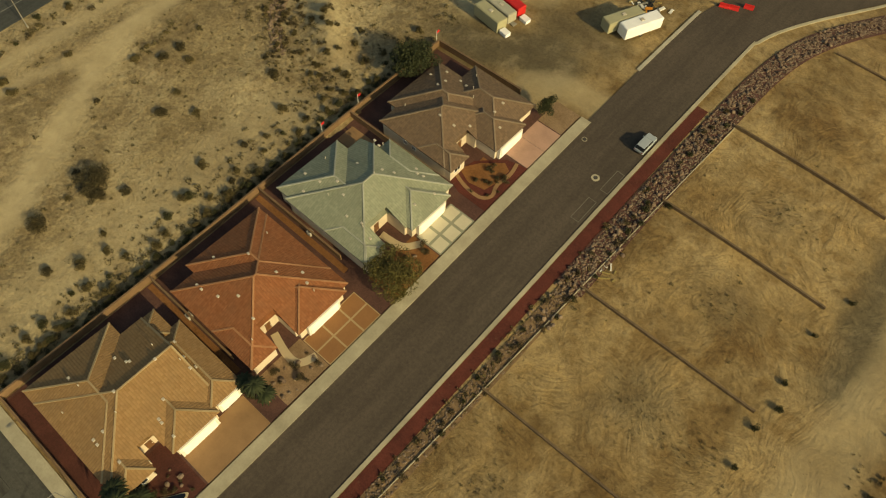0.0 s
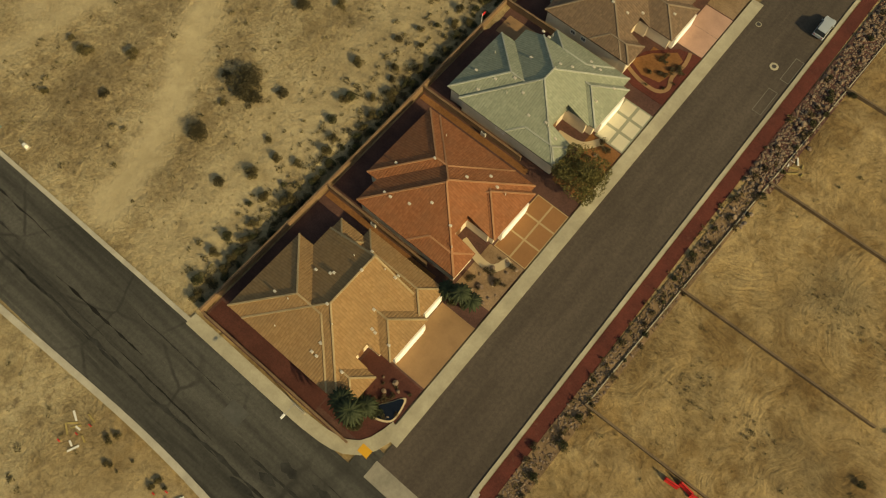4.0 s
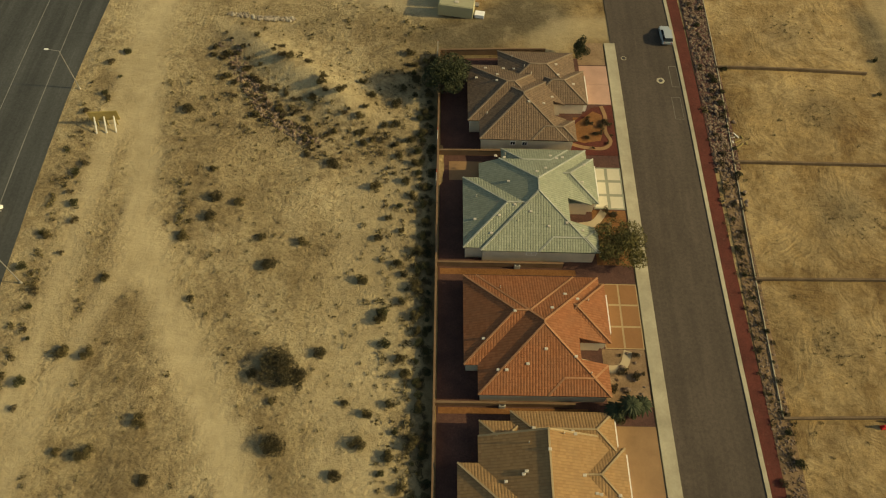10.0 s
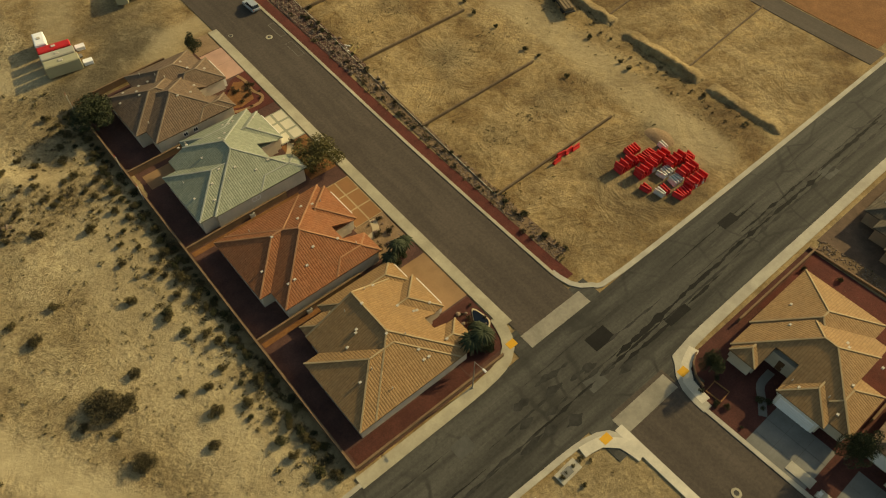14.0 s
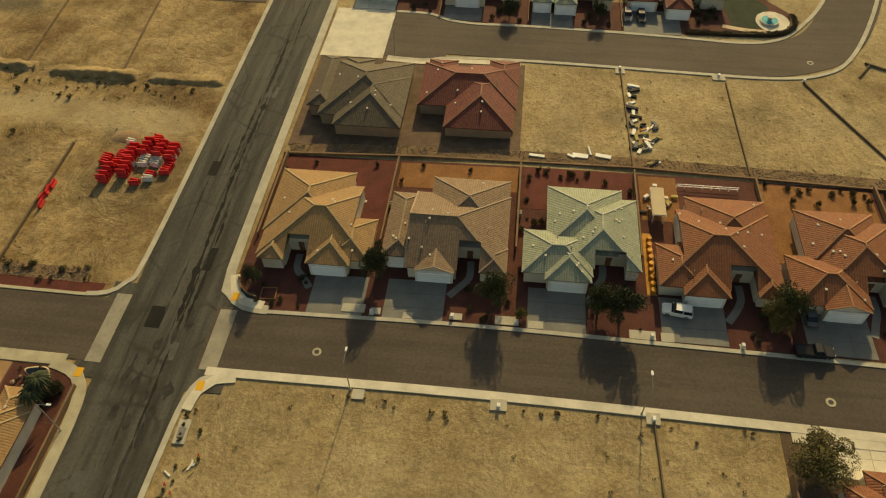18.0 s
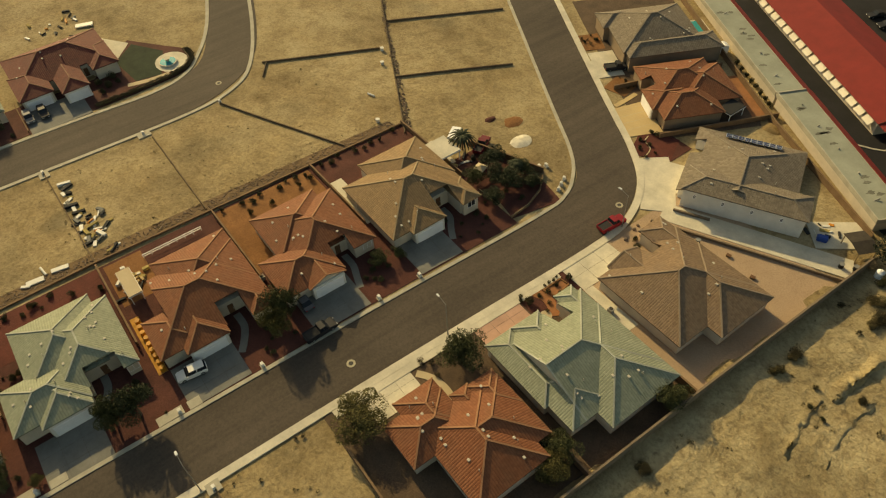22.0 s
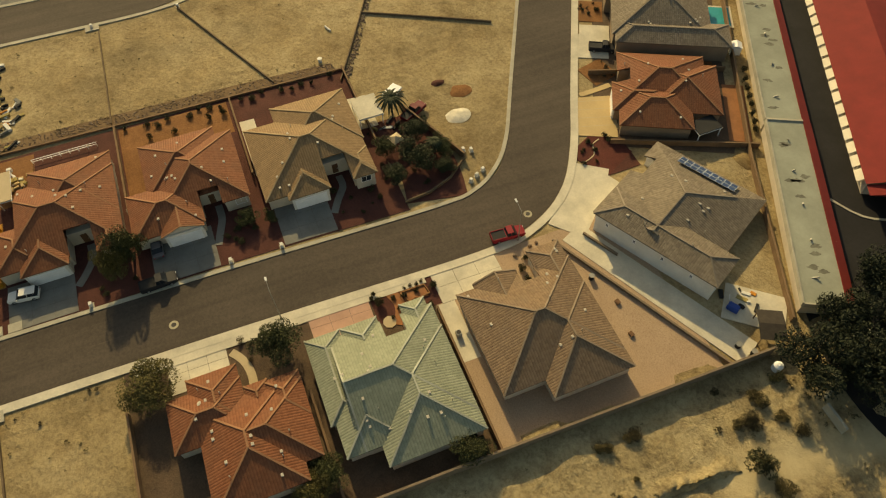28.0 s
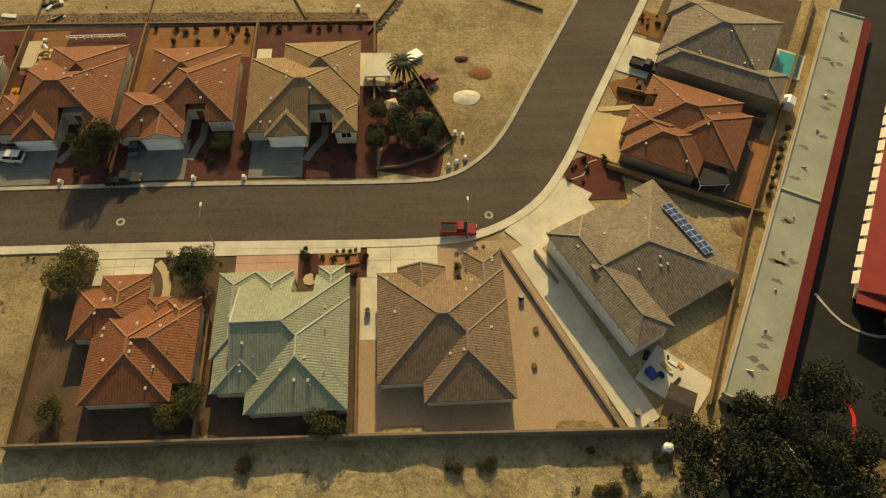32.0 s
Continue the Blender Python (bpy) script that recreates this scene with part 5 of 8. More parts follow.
laid("garden_d_path", ribbon([(-43.8, 56.6), (-40.6, 55.5), (-37.2, 55.4), (-35.9, 56.9), (-36.6, 59.1), (-36.3, 62.2), (-36.8, 64.6)], -0.32, 0.32, 0.12, 0.14, 1, 0.6), BROWN_CONCRETE, "curved tan edging path round a garden bed", "path")
laid("round_pad_l", plot([(-41.2 + 1.05 * math.cos(a * 0.7854), -155.8 + 1.05 * math.sin(a * 0.7854)) for a in range(8)], 0.13), CREAM, "pale eight-sided paved spot before a house", "pavement")
# worn streaks on the side road


def tar_streak(name, x, y, length, width, seed, material=TAR, lift=0.088):
    """A long ragged smear of tar along the side road."""
    rr = random.Random(seed)
    n = max(4, round(length / 0.7))
    vs, fs, drift = [], [], rr.uniform(-0.02, 0.02)
    for k in range(n + 1):
        px = x + length * k / n
        mid = y + 0.01 * px + drift * length * k / n + 0.25 * noise.noise(Vector((px * 0.25, seed, 0)))
        w = width * max(0.08, 0.5 + 1.1 * noise.noise(Vector((px * 0.5, seed, 3)))) * min(1.0, 0.15 + 3.0 * k / n, 0.15 + 3.0 * (n - k) / n)
        for s in (-1, 1):
            q = mid + s * w * rr.uniform(0.7, 1.2)
            vs += [(px, q, lay(px, q) + lift)]
        if k:
            m = 2 * k
            fs.append((m - 2, m, m + 1, m - 1))
    n0 = len(vs)
    vs += [(vx, vy, vz - 0.06) for vx, vy, vz in vs]
    for k in range(n):
        a = 2 * k
        fs += [(a, n0 + a, n0 + a + 2, a + 2), (a + 1, a + 3, n0 + a + 3, n0 + a + 1)]
    laid(name, (vs, fs), material, "ragged dark tar smear on worn asphalt", "road patch")


MOTTLE = plain("oily_asphalt", (0.034, 0.033, 0.029), 0.85, 0.4, 0.6, 2.0)
for i in range(34):
    rr = random.Random(300 + i)
    tar_streak("tar_smear_%d" % i, -122 + 6.3 * i + rr.uniform(-5, 5), (-26.0, -23.4, -26.4, -20.2, -24.6)[i % 5] + rr.uniform(-0.4, 0.4), rr.uniform(14, 34), (0.42, 0.3, 0.34, 0.16, 0.22)[i % 5], 300 + i, MOTTLE if i % 3 else TAR)
for i, (x, y, length, width) in enumerate(((-25, -25.5, 15, 0.95), (-11, -25.2, 14, 0.8), (2, -25.0, 12, 0.65), (13, -25.0, 20, 0.6), (32, -24.6, 22, 0.5), (-25, -27.0, 15, 0.6), (-10, -26.8, 10, 0.4), (8, -21.4, 9, 0.4))):
    tar_streak("tar_seam_%d" % i, x, y, length, width, 500 + i, TAR, 0.096 + 0.004 * (i % 2))
for i in range(16):
    rr = random.Random(700 + i)
    tar_streak("oil_stain_%d" % i, -46 + 1.3 * i + rr.uniform(-1, 1), -28.5 + 8.5 * rr.random(), rr.uniform(2.5, 5.5), rr.uniform(0.6, 1.3), 700 + i, MOTTLE, 0.076 + 0.003 * (i % 3))
PATCH = plain("grey_road_patch", (0.085, 0.084, 0.074), 0.9, 0.25, 0.4, 2.0)
for i, (x, y, w, d) in enumerate(((-24.5, -22.0, 4.2, 2.6), (-30.5, -26.6, 3.2, 2.2), (-12.0, -27.0, 5.0, 1.6), (-52.0, -21.5, 3.0, 2.4), (10.0, -20.6, 4.0, 1.8), (34.0, -25.4, 3.6, 2.6))):
    laid("square_patch_%d" % i, drape(x - w / 2, x + w / 2, y - d / 2, y + d / 2, 0.06, 1.0, 0.03), PATCH if i % 2 else TAR, "squared patch in worn asphalt", "road patch")
LINE = plain("worn_road_paint", (0.22, 0.215, 0.19), 0.8, 0.3, 0.5, 3.0)
for i, x in enumerate((-135.0, -141.4)):
    laid("lane_line_%d" % i, ribbon([(x - 2.6, -60), (x + 0.2, 20), (x + 0.0, 60), (x - 1.6, 140)], -0.08, 0.08, 0.056, 0.02, 1), LINE, "worn white highway line", "road marking")
YELLOW = plain("yellow_tactile", (0.65, 0.34, 0.04), 0.8, 0.1)
for x, y in ((-35.6, -14.0), (-19.4, -33.9), (-36.0, -33.5)):
    tagged(new("ramp_mat", mesh_from("ramp_mat", *drape(x - 0.8, x + 0.8, y - 0.6, y + 0.6, 0.165, 1.0, 0.04), YELLOW)), "yellow tactile mat in the pavement ramp", "ramp mat")

# ---- plants ----
BANK = [(-18.6, -7), (-18.4, 10), (-17.9, 30), (-17.5, 52), (-17.3, 74), (-16.9, 96), (-16.3, 112), (-14.2, 124), (-9.2, 137), (2.0, 160)]

BARK = plain("bark", (0.16, 0.11, 0.07), 0.95, 0.3, 1.0, 6.0)


def leaf_mat(name, a, b):
    m, nt, p = nodes_of(name, 0.75)
    isl = nt.nodes.new("ShaderNodeNewGeometry").outputs["Random Per Island"]
    tone = ramp(nt, isl, [(0.0, a), (1.0, b)])
    nt.links.new(mix(nt, 1.0, tone, ramp(nt, noise_at(nt, 0.8, 3.0), [(0.3, (0.65, 0.65, 0.65)), (0.7, (1, 1, 1))]), "MULTIPLY"), p.inputs["Base Color"])
    return m


LEAF = leaf_mat("green_leaf", (0.046, 0.053, 0.020), (0.090, 0.094, 0.033))
DARK_LEAF = leaf_mat("dark_green_leaf", (0.030, 0.038, 0.017), (0.060, 0.068, 0.028))
OLIVE_LEAF = leaf_mat("olive_leaf", (0.07, 0.065, 0.020), (0.17, 0.14, 0.045))
DRY_LEAF = leaf_mat("dry_twigs", (0.055, 0.042, 0.022), (0.13, 0.10, 0.052))


def crown_mesh(name, seed, leaves, lobes, flat, size, material):
    """A crown of many small leaves in uneven lobes, one unit across from side to side, base at 0."""
    r = np.random.RandomState(seed)
    centre = r.normal(size=(lobes, 3)).clip(-1.6, 1.6) * (0.19, 0.19, 0.15 * flat) + (0, 0, 0.34 * flat)
    rad = r.uniform(0.14, 0.24, lobes)
    which = r.randint(0, lobes, leaves)
    d = r.normal(size=(leaves, 3))
    d /= np.linalg.norm(d, axis=1)[:, None]
    p = centre[which] + d * (rad[which] * r.uniform(0.45, 1.0, leaves) ** 0.5)[:, None] * (1, 1, flat)
    p[:, 2] = np.maximum(p[:, 2], 0.01)
    a, b = r.normal(size=(leaves, 3)), r.normal(size=(leaves, 3))
    s = (size * r.uniform(0.6, 1.4, leaves))[:, None]
    a = a / np.linalg.norm(a, axis=1)[:, None] * s
    b = b / np.linalg.norm(b, axis=1)[:, None] * s * 0.8
    v = np.stack([p - a, p - b * 0.6, p + a, p + b * 0.6], 1).reshape(-1, 3)
    return mesh_from(name, v.tolist(), [(4 * i, 4 * i + 1, 4 * i + 2, 4 * i + 3) for i in range(leaves)], material)


CROWNS = {k: [crown_mesh("crown", 10 * n + s, 9500, 24 + s, 0.85, 0.022, m) for s in range(3)] for n, (k, m) in enumerate((("green", LEAF), ("dark", DARK_LEAF), ("olive", OLIVE_LEAF), ("pine", leaf_mat("very_dark_leaf", (0.011, 0.017, 0.009), (0.031, 0.040, 0.018)))))}
ROUND_LEAF = leaf_mat("olive_brown_twigs", (0.074, 0.059, 0.027), (0.165, 0.130, 0.056))
CROWNS["round"] = [crown_mesh("crown", 90 + s, 2600, 15, 0.7, 0.034, ROUND_LEAF) for s in range(3)]
CROWNS["thick"] = [crown_mesh("crown", 120 + s, 6500, 22, 0.7, 0.022, leaf_mat("dense_brown_twigs", (0.046, 0.038, 0.020), (0.100, 0.081, 0.038))) for s in range(3)]
CROWNS["dry"] = [crown_mesh("crown", 70 + s, 700, 11, 0.7, 0.045, DRY_LEAF) for s in range(3)]
CROWNS["bush"] = [crown_mesh("crown", 80 + s, 1800, 12, 0.75, 0.036, leaf_mat("dull_olive_leaf", (0.040, 0.041, 0.018), (0.086, 0.082, 0.034))) for s in range(3)]


def tree(x, y, width, height, kind="green", seed=0, label="", z=None):
    top = thing("tree", label or {"green": "leafy green street tree", "dark": "dense dark green tree", "olive": "sparse olive green desert tree", "pine": "dense dark green tree"}[kind] + " in a gravel bed", "tree", x, y, z, seed * 57.0)
    trunk_h = height * 0.38
    bm = rod(bmesh.new(), (0, 0, -0.3), (0.05, 0, trunk_h), 0.035 * height, 0.02 * height, 8)
    for k in range(4):
        a = k * 1.6 + seed
        rod(bm, (0.05, 0, trunk_h * 0.85), (0.26 * width * math.cos(a), 0.26 * width * math.sin(a), trunk_h + 0.25 * height), 0.016 * height, 0.006 * height, 6)
    part("trunk", bm, BARK, top)
    hc = height - trunk_h * 0.75
    part("crown", CROWNS[kind][seed % 3], None, top, "", pose(0, 0, trunk_h * 0.75) @ Matrix.Diagonal((width, width, hc / 0.62, 1)))
    return top


def bush(x, y, width, height, kind="bush", seed=0, label="low dark desert bush on sandy ground", z=None):
    sort = "shrub" if "shrub" in label else "bush"
    top = thing(sort, label, sort, x, y, z, seed * 77.0)
    bm = bmesh.new()
    for k in range(3):
        rod(bm, (0, 0, -0.1), (0.2 * width * math.cos(k * 2.1), 0.2 * width * math.sin(k * 2.1), height * 0.5), 0.03, 0.015, 5)
    part("stem", bm, BARK, top)
    part("crown", CROWNS[kind][seed % 3], None, top, "", Matrix.Diagonal((width, width, height / 0.6, 1)))
    return top


FROND = leaf_mat("palm_frond", (0.016, 0.024, 0.010), (0.038, 0.048, 0.019))


def palm(x, y, height, spread, seed=0):
    top = thing("palm_tree", "short palm with arching green fronds", "palm tree", x, y, None, seed * 40.0)
    part("trunk", rod(bmesh.new(), (0, 0, -0.2), (0.1, 0, height), 0.22, 0.15, 8), BARK, top)
    for k in range(20):
        a, droop = k * 2.4 + seed, 0.2 + 0.5 * ((k * 7) % 5) / 5
        vs, fs = [], []
        for i in range(7):
            t = i / 6
            rr, zz = spread * t, height + spread * (0.5 * t - (0.6 + droop) * t * t)
            w = 0.24 * math.sin(math.pi * (0.12 + 0.88 * t)) + 0.02
            c, s = math.cos(a), math.sin(a)
            vs += [(rr * c - w * s, rr * s + w * c, zz - 0.10), (rr * c, rr * s, zz), (rr * c + w * s, rr * s - w * c, zz - 0.10)]
        for i in range(6):
            fs += [(3 * i, 3 * i + 1, 3 * i + 4, 3 * i + 3), (3 * i + 1, 3 * i + 2, 3 * i + 5, 3 * i + 4)]
        part("frond", mesh_from("frond", vs, fs, FROND), None, top)


STREET_TREES = [(-37.4, 35.0, 7.5, 5.0, "olive"), (-63.2, 68.5, 8.5, 6.5, "dark"), (-40.0, 76.2, 3.0, 4.0, "dark"), (-13.4, -56.6, 4.6, 7.4, "dark"), (-17.6, -76.4, 5.0, 7.2, "green"), (-18.0, -96.2, 5.6, 7.0, "dark"),
                (-17.6, -92.8, 4.0, 6.4, "green"), (-15.4, -121.8, 5.2, 7.0, "green"), (-18.6, -119.4, 4.4, 6.4, "olive"), (-39.8, -121.4, 7.2, 4.6, "olive"), (-40.4, -139.2, 6.4, 6.0, "green")]
YARD_TREES = [(-16.4, -36.4, 3.4, 4.6, "dark"), (-19.6, -80.8, 1.8, 1.8, "olive"), (-64.0, -159.6, 4.8, 4.0, "green"), (-60.2, -141.0, 4.6, 4.0, "green"), (-61.6, -138.4, 4.4, 3.8, "olive"), (-61.0, -122.6, 4.2, 3.6, "olive"), (-16.2, -144.0, 2.2, 2.0, "green"),
              (-15.4, -140.4, 3.2, 2.6, "green"), (-9.0, -166.5, 3.8, 3.4, "green"), (-13.0, -170.6, 6.2, 4.2, "dark"), (-6.8, -172.8, 5.0, 3.8, "dark"), (-15.5, -165.8, 4.2, 3.0, "dark"), (-12.0, -176.0, 4.0, 3.0, "green"), (-16.4, -174.6, 3.6, 2.6, "dark")]
for i, (x, y, w, h, k) in enumerate(STREET_TREES + YARD_TREES):
    tree(x, y, w * 1.15, h, k, i)
for i, (x, y, w) in enumerate(((-71.0, -209.5, 10), (-68.0, -216.5, 9), (-76.0, -215.0, 10), (-74.0, -224.0, 10), (-82.0, -221.0, 9), (-64.0, -226.0, 8), (-57.0, -242.0, 8), (-66.0, -238.0, 9), (-75.0, -236.0, 9), (-48.0, -276.0, 12), (-36.0, -283.0, 12), (-60.0, -270.0, 11), (-25.0, -290.0, 12), (-72.0, -258.0, 10))):
    tree(x, y, w * 1.15, 4.0 + 0.42 * w, "pine", i, "dense dark green tree beside a lane")
palm(-41.6, -11.4, 4.8, 2.0, 1), palm(-39.8, -11.8, 5.4, 2.1, 2), palm(-39.0, -9.8, 3.4, 1.7, 3)
palm(-41.0, 9.3, 3.2, 1.6, 6), palm(-39.2, 9.6, 4.4, 1.8, 7), palm(-37.4, 9.9, 3.6, 1.6, 8)
palm(0.6, -170.8, 3.8, 3.4, 4), palm(-11.4, -174.6, 3.0, 2.0, 5)
for i, (x, y, w, h) in enumerate(((-39.8, 8.8, 1.6, 1.2), (-41.3, -9.2, 2.4, 1.8), (-38.6, -12.4, 2.6, 2.0))):
    bush(x, y, w, h, "bush", i, "clipped dark green garden bush by a driveway")
rg = random.Random(21)
for x0, x1, y0, y1, n, k in ((-40, -35.4, 55, 62, 16, "dry"), (-40, -35.6, -10.5, -4, 9, "dry"), (-40, -35.4, 33.5, 43, 8, "dry"), (-40.4, -35.4, 11.6, 19, 10, "dry"), (-21, -14, -45, -36.5, 8, "bush"), (-20.5, -14, -79, -70, 8, "bush"), (-21, -12, -100, -92, 8, "bush"), (-21, -14, -122, -114, 8, "bush"),
                             (-21, -15, -143, -135.5, 5, "bush"), (-21, -14, -163, -155, 7, "bush"), (-18, 0, -178, -164, 14, "bush"), (-41, -36, -143, -133, 5, "dry"), (-41, -36, -163, -155, 8, "bush"), (-21.5, -17.5, -205, -199, 5, "bush"), (6.6, 14.4, -99, -80.5, 9, "bush"), (-4, 9, -82.6, -80, 6, "bush")):
    for i in range(n):
        w = rg.uniform(0.6, 1.6)
        bush(rg.uniform(x0, x1), rg.uniform(y0, y1), w, w * 0.7, k, i, "small garden shrub in gravel")
DESERT = [(-123.5, 64.8), (-108.8, 62.5), (-103.5, 70.8), (-102.1, 49.7), (-100.9, 43.9), (-97, 43.2), (-92.5, 36.6), (-90.9, 32), (-104.8, 36.5), (-115, 29.1), (-101.6, 26), (-76.6, 29.7), (-86, 36.1), (-70.3, 30.7), (-75.3, 46.7),
          (-72.8, 59.6), (-74.5, 37.1), (-117.9, 17), (-114.5, 17.1), (-90.9, 14.5), (-87.8, 10.6), (-104.7, 7.5), (-102.7, -0.3), (-77.6, 10.5), (-75.6, 4.7), (-78.2, 0.8), (-110.1, -6), (-111.1, 3.2), (-81.7, 17.7), (-125.5, 36.3),
          (-114.7, 3.1), (-101.3, 40.3), (-97, 61.6), (-88.3, 56.6), (-82.8, 51.3), (-82.7, 65.3), (-79, 70), (-68.8, -148.7), (-70, -175.5), (-70.2, -179.9), (-69, -194.4), (-74.2, -194.7), (-71.5, -198.9)]
for i, (x, y) in enumerate(DESERT):
    w = 1.3 + 1.4 * ((i * 37) % 10) / 10
    bush(x, y, w, w * 0.55, ("round", "thick", "round")[i % 3], i)
for i, (x, y, w) in enumerate(((-70.3, -181.0, 2.4), (-70.4, -176.6, 1.7), (-79.6, -194.0, 5.2), (-74.6, -196.3, 3.4), (-83.8, -195.2, 3.2), (-88.9, -193.3, 3.2), (-78.0, -202.1, 2.6), (-75.5, -178.0, 1.0), (-76.9, -174.6, 1.3), (-83.4, -188.4, 1.4), (-84.2, -189.9, 1.5), (-79.1, -174.3, 1.1), (-81.0, -181.1, 1.8), (-72.6, -199.6, 2.6), (-70.6, -203.4, 2.4), (-69.1, -148.8, 1.7), (-75.6, -200.6, 2.2))):
    bush(x, y, w, w * 0.6, ("thick", "round", "bush")[i % 3], i, "dark desert bush behind a boundary wall")
rh = random.Random(31)
for i in range(78):
    t = rh.random()
    x, y = (-106 + 33 * t + rh.gauss(0, 2.2), 74 - 22 * t + rh.gauss(0, 3.2)) if i % 3 else (-101 + 31 * t + rh.gauss(0, 1.6), 79 - 21 * t + rh.gauss(0, 2.0))
    w = rh.uniform(0.6, 1.7)
    bush(x, y, w, w * 0.5, ("round", "round", "thick", "dry")[i % 4], i, "brown desert bush on a rough hummock")
bush(-87.0, 15.5, 6.4, 2.6, "thick", 1, "large dark spreading desert bush on sand")
bush(-84.6, 14.0, 3.4, 1.8, "thick", 2, "large dark spreading desert bush on sand")
bush(-86.8, 4.2, 3.8, 2.0, "thick", 0, "large dark spreading desert bush on sand")
for i in range(46):
    y = -13 + 2.0 * i + rg.uniform(-0.8, 0.8)
    w = rg.uniform(1.2, 2.4)
    bush(-67.6 - 7.0 * rg.random() ** 2, y, w, w * 0.62, ("round", "bush", "round")[i % 3], i, "desert bush growing along the block wall")


CLUMPS = {"dry": ([], []), "bush": ([], []), "round": ([], []), "thick": ([], [])}


def clump(x, y, width, kind, seed):
    """Adds one small shrub to the joined shrubs of its kind."""
    vs, fs = CLUMPS[kind]
    me = CROWNS[kind][seed % 3]
    m = pose(x, y, lay(x, y), 0, 0, seed * 77.0) @ Matrix.Diagonal((width, width, width, 1))
    n = len(vs)
    vs.extend(tuple(m @ v.co) for v in me.vertices)
    fs.extend(tuple(n + k for k in f.vertices) for f in me.polygons)


for i in range(70):
    t = i / 69
    p = smooth_line(BANK, 1.0)[int(t * 110)]
    w = rg.uniform(0.7, 1.7)
    clump(p.x + rg.uniform(-0.8, 2.9), p.y, w, ("dry", "bush", "dry")[i % 3], i)
for i, (x, y) in enumerate(((15.3, 70.4), (15.4, 60.8), (15.7, 52.1), (16.3, 45.5), (16.2, 36.1), (16.7, 32.6), (16.5, 24.2), (29.7, 29.9), (28.8, 20.4), (28.5, 17.9), (39.5, 61.5), (17.3, 79.1), (16.9, 56.6), (-14.0, 103.6), (-14.7, 68.5), (-16.2, 72.5), (-13.2, 74.1))):
    w = 1.1 + 0.5 * (i * 7 % 5) / 5
    bush(x, y, w, w * 0.7, "bush", i, "small dark bush on the edge of a bare lot")
for i in range(110):
    w = rg.uniform(0.8, 1.9)
    clump(-66.4 - 1.9 * rg.random() ** 1.6, -13 + 0.82 * i + rg.uniform(-0.8, 0.8), w, ("bush", "round", "bush", "dry")[i % 4], i)
for i in range(60):
    t = rg.random()
    w = rg.uniform(0.6, 1.5)
    clump(-107 + 22 * t + rg.gauss(0, 1.2), 80 - 27 * t + rg.gauss(0, 1.6), w, ("dry", "thick", "dry")[i % 3], i)
for i in range(40):
    w = rg.uniform(0.4, 1.2)
    clump(33.2 + rg.gauss(0, 1.5), -8 + 1.9 * i + rg.uniform(-1, 1), w, ("round", "dry", "dry")[i % 3], i)
for i in range(26):
    w = rg.uniform(0.9, 2.0)
    clump(rg.uniform(-127.5, -122), 4 + 2.9 * i + rg.uniform(-1, 1), w, ("dry", "bush")[i % 2], i)


def scatter_scrub():
    """Small tufts of dry scrub over the open ground."""
    r = np.random.RandomState(5)
    spots = []
    for x0, x1, y0, y1, n in ((-128, -66.5, -13, 78, 900), (-100, -68, 48, 76, 160), (-74, -66.8, -13, 78, 260), (-140, -60, -90, -36, 300), (-63, -35.5, -115, -36, 36), (-100, -68, -235, -120, 240), (-90, -68, -225, -195, 90), (-18, 14, -8, 100, 230), (-19.0, -15.6, -8, 66, 190), (15, 32, -10, 60, 90), (28, 38, -10, 60, 260), (17, 50, -160, -82, 160), (17.5, 20.5, -165, -34, 220), (-110, -66, 78, 130, 400)):
        spots.append(np.stack([r.uniform(x0, x1, n), r.uniform(y0, y1, n), r.uniform(0.18, 0.62, n) * r.choice([1, 1, 1, 1.7], n)], 1))
    for x, y in ((2.0, 42.6), (1.6, 20.4), (1.4, 64.4), (1.6, 86), (10.5, 43), (-7, 20.6)):
        spots.append(np.stack([r.normal(x, 2.2, 40), r.normal(y, 2.0, 40), r.uniform(0.3, 0.7, 40)], 1))
    for line, wide, n in (([(-101, 62), (-90, 62), (-78, 55), (-70, 52)], 6.0, 70), ([(-93, 72), (-84, 64), (-76, 58)], 3.0, 30), ([(-68.6, 34), (-68.4, 10), (-68.2, -12)], 1.3, 75), ([(-107, 47), (-104, 36)], 1.2, 22), ([(-126, 48), (-125.5, 20), (-124, 4)], 1.0, 50)):
        pts = smooth_line(line, 0.5)
        pick = [pts[k] for k in r.randint(0, len(pts), n)]
        spots.append(np.stack([np.array([p.x for p in pick]) + r.uniform(-wide, wide, n), np.array([p.y for p in pick]) + r.uniform(-wide, wide, n), r.uniform(0.5, 1.15, n)], 1))
    spots = np.concatenate(spots)
    vs, fs = [], []
    for x, y, s in spots:
        if any(q[2] > 0.5 and near_line(x, y, q[0]) < q[1] for q in TRACKS_AND_BANDS):
            continue
        z = lay(x, y) + 0.05
        if x > -15.5:
            s *= 0.6
        for k in range(26):
            d = r.normal(size=3)
            d *= 0.62 * s * r.uniform(0.5, 1.0) / np.linalg.norm(d)
            c = np.array([x, y, z - 0.03]) + (d[0], d[1], abs(d[2]) * 0.75)
            a, b = r.normal(size=3) * 0.13 * s, r.normal(size=3) * 0.13 * s
            n = len(vs)
            vs += [tuple(c - a), tuple(c + b), tuple(c + a)]
            fs.append((n, n + 1, n + 2))
    tagged(new("desert_scrub", mesh_from("desert_scrub", vs, fs, ROUND_LEAF)), "scattered dry tufts of desert scrub", "scrub", kind="stuff")


scatter_scrub()


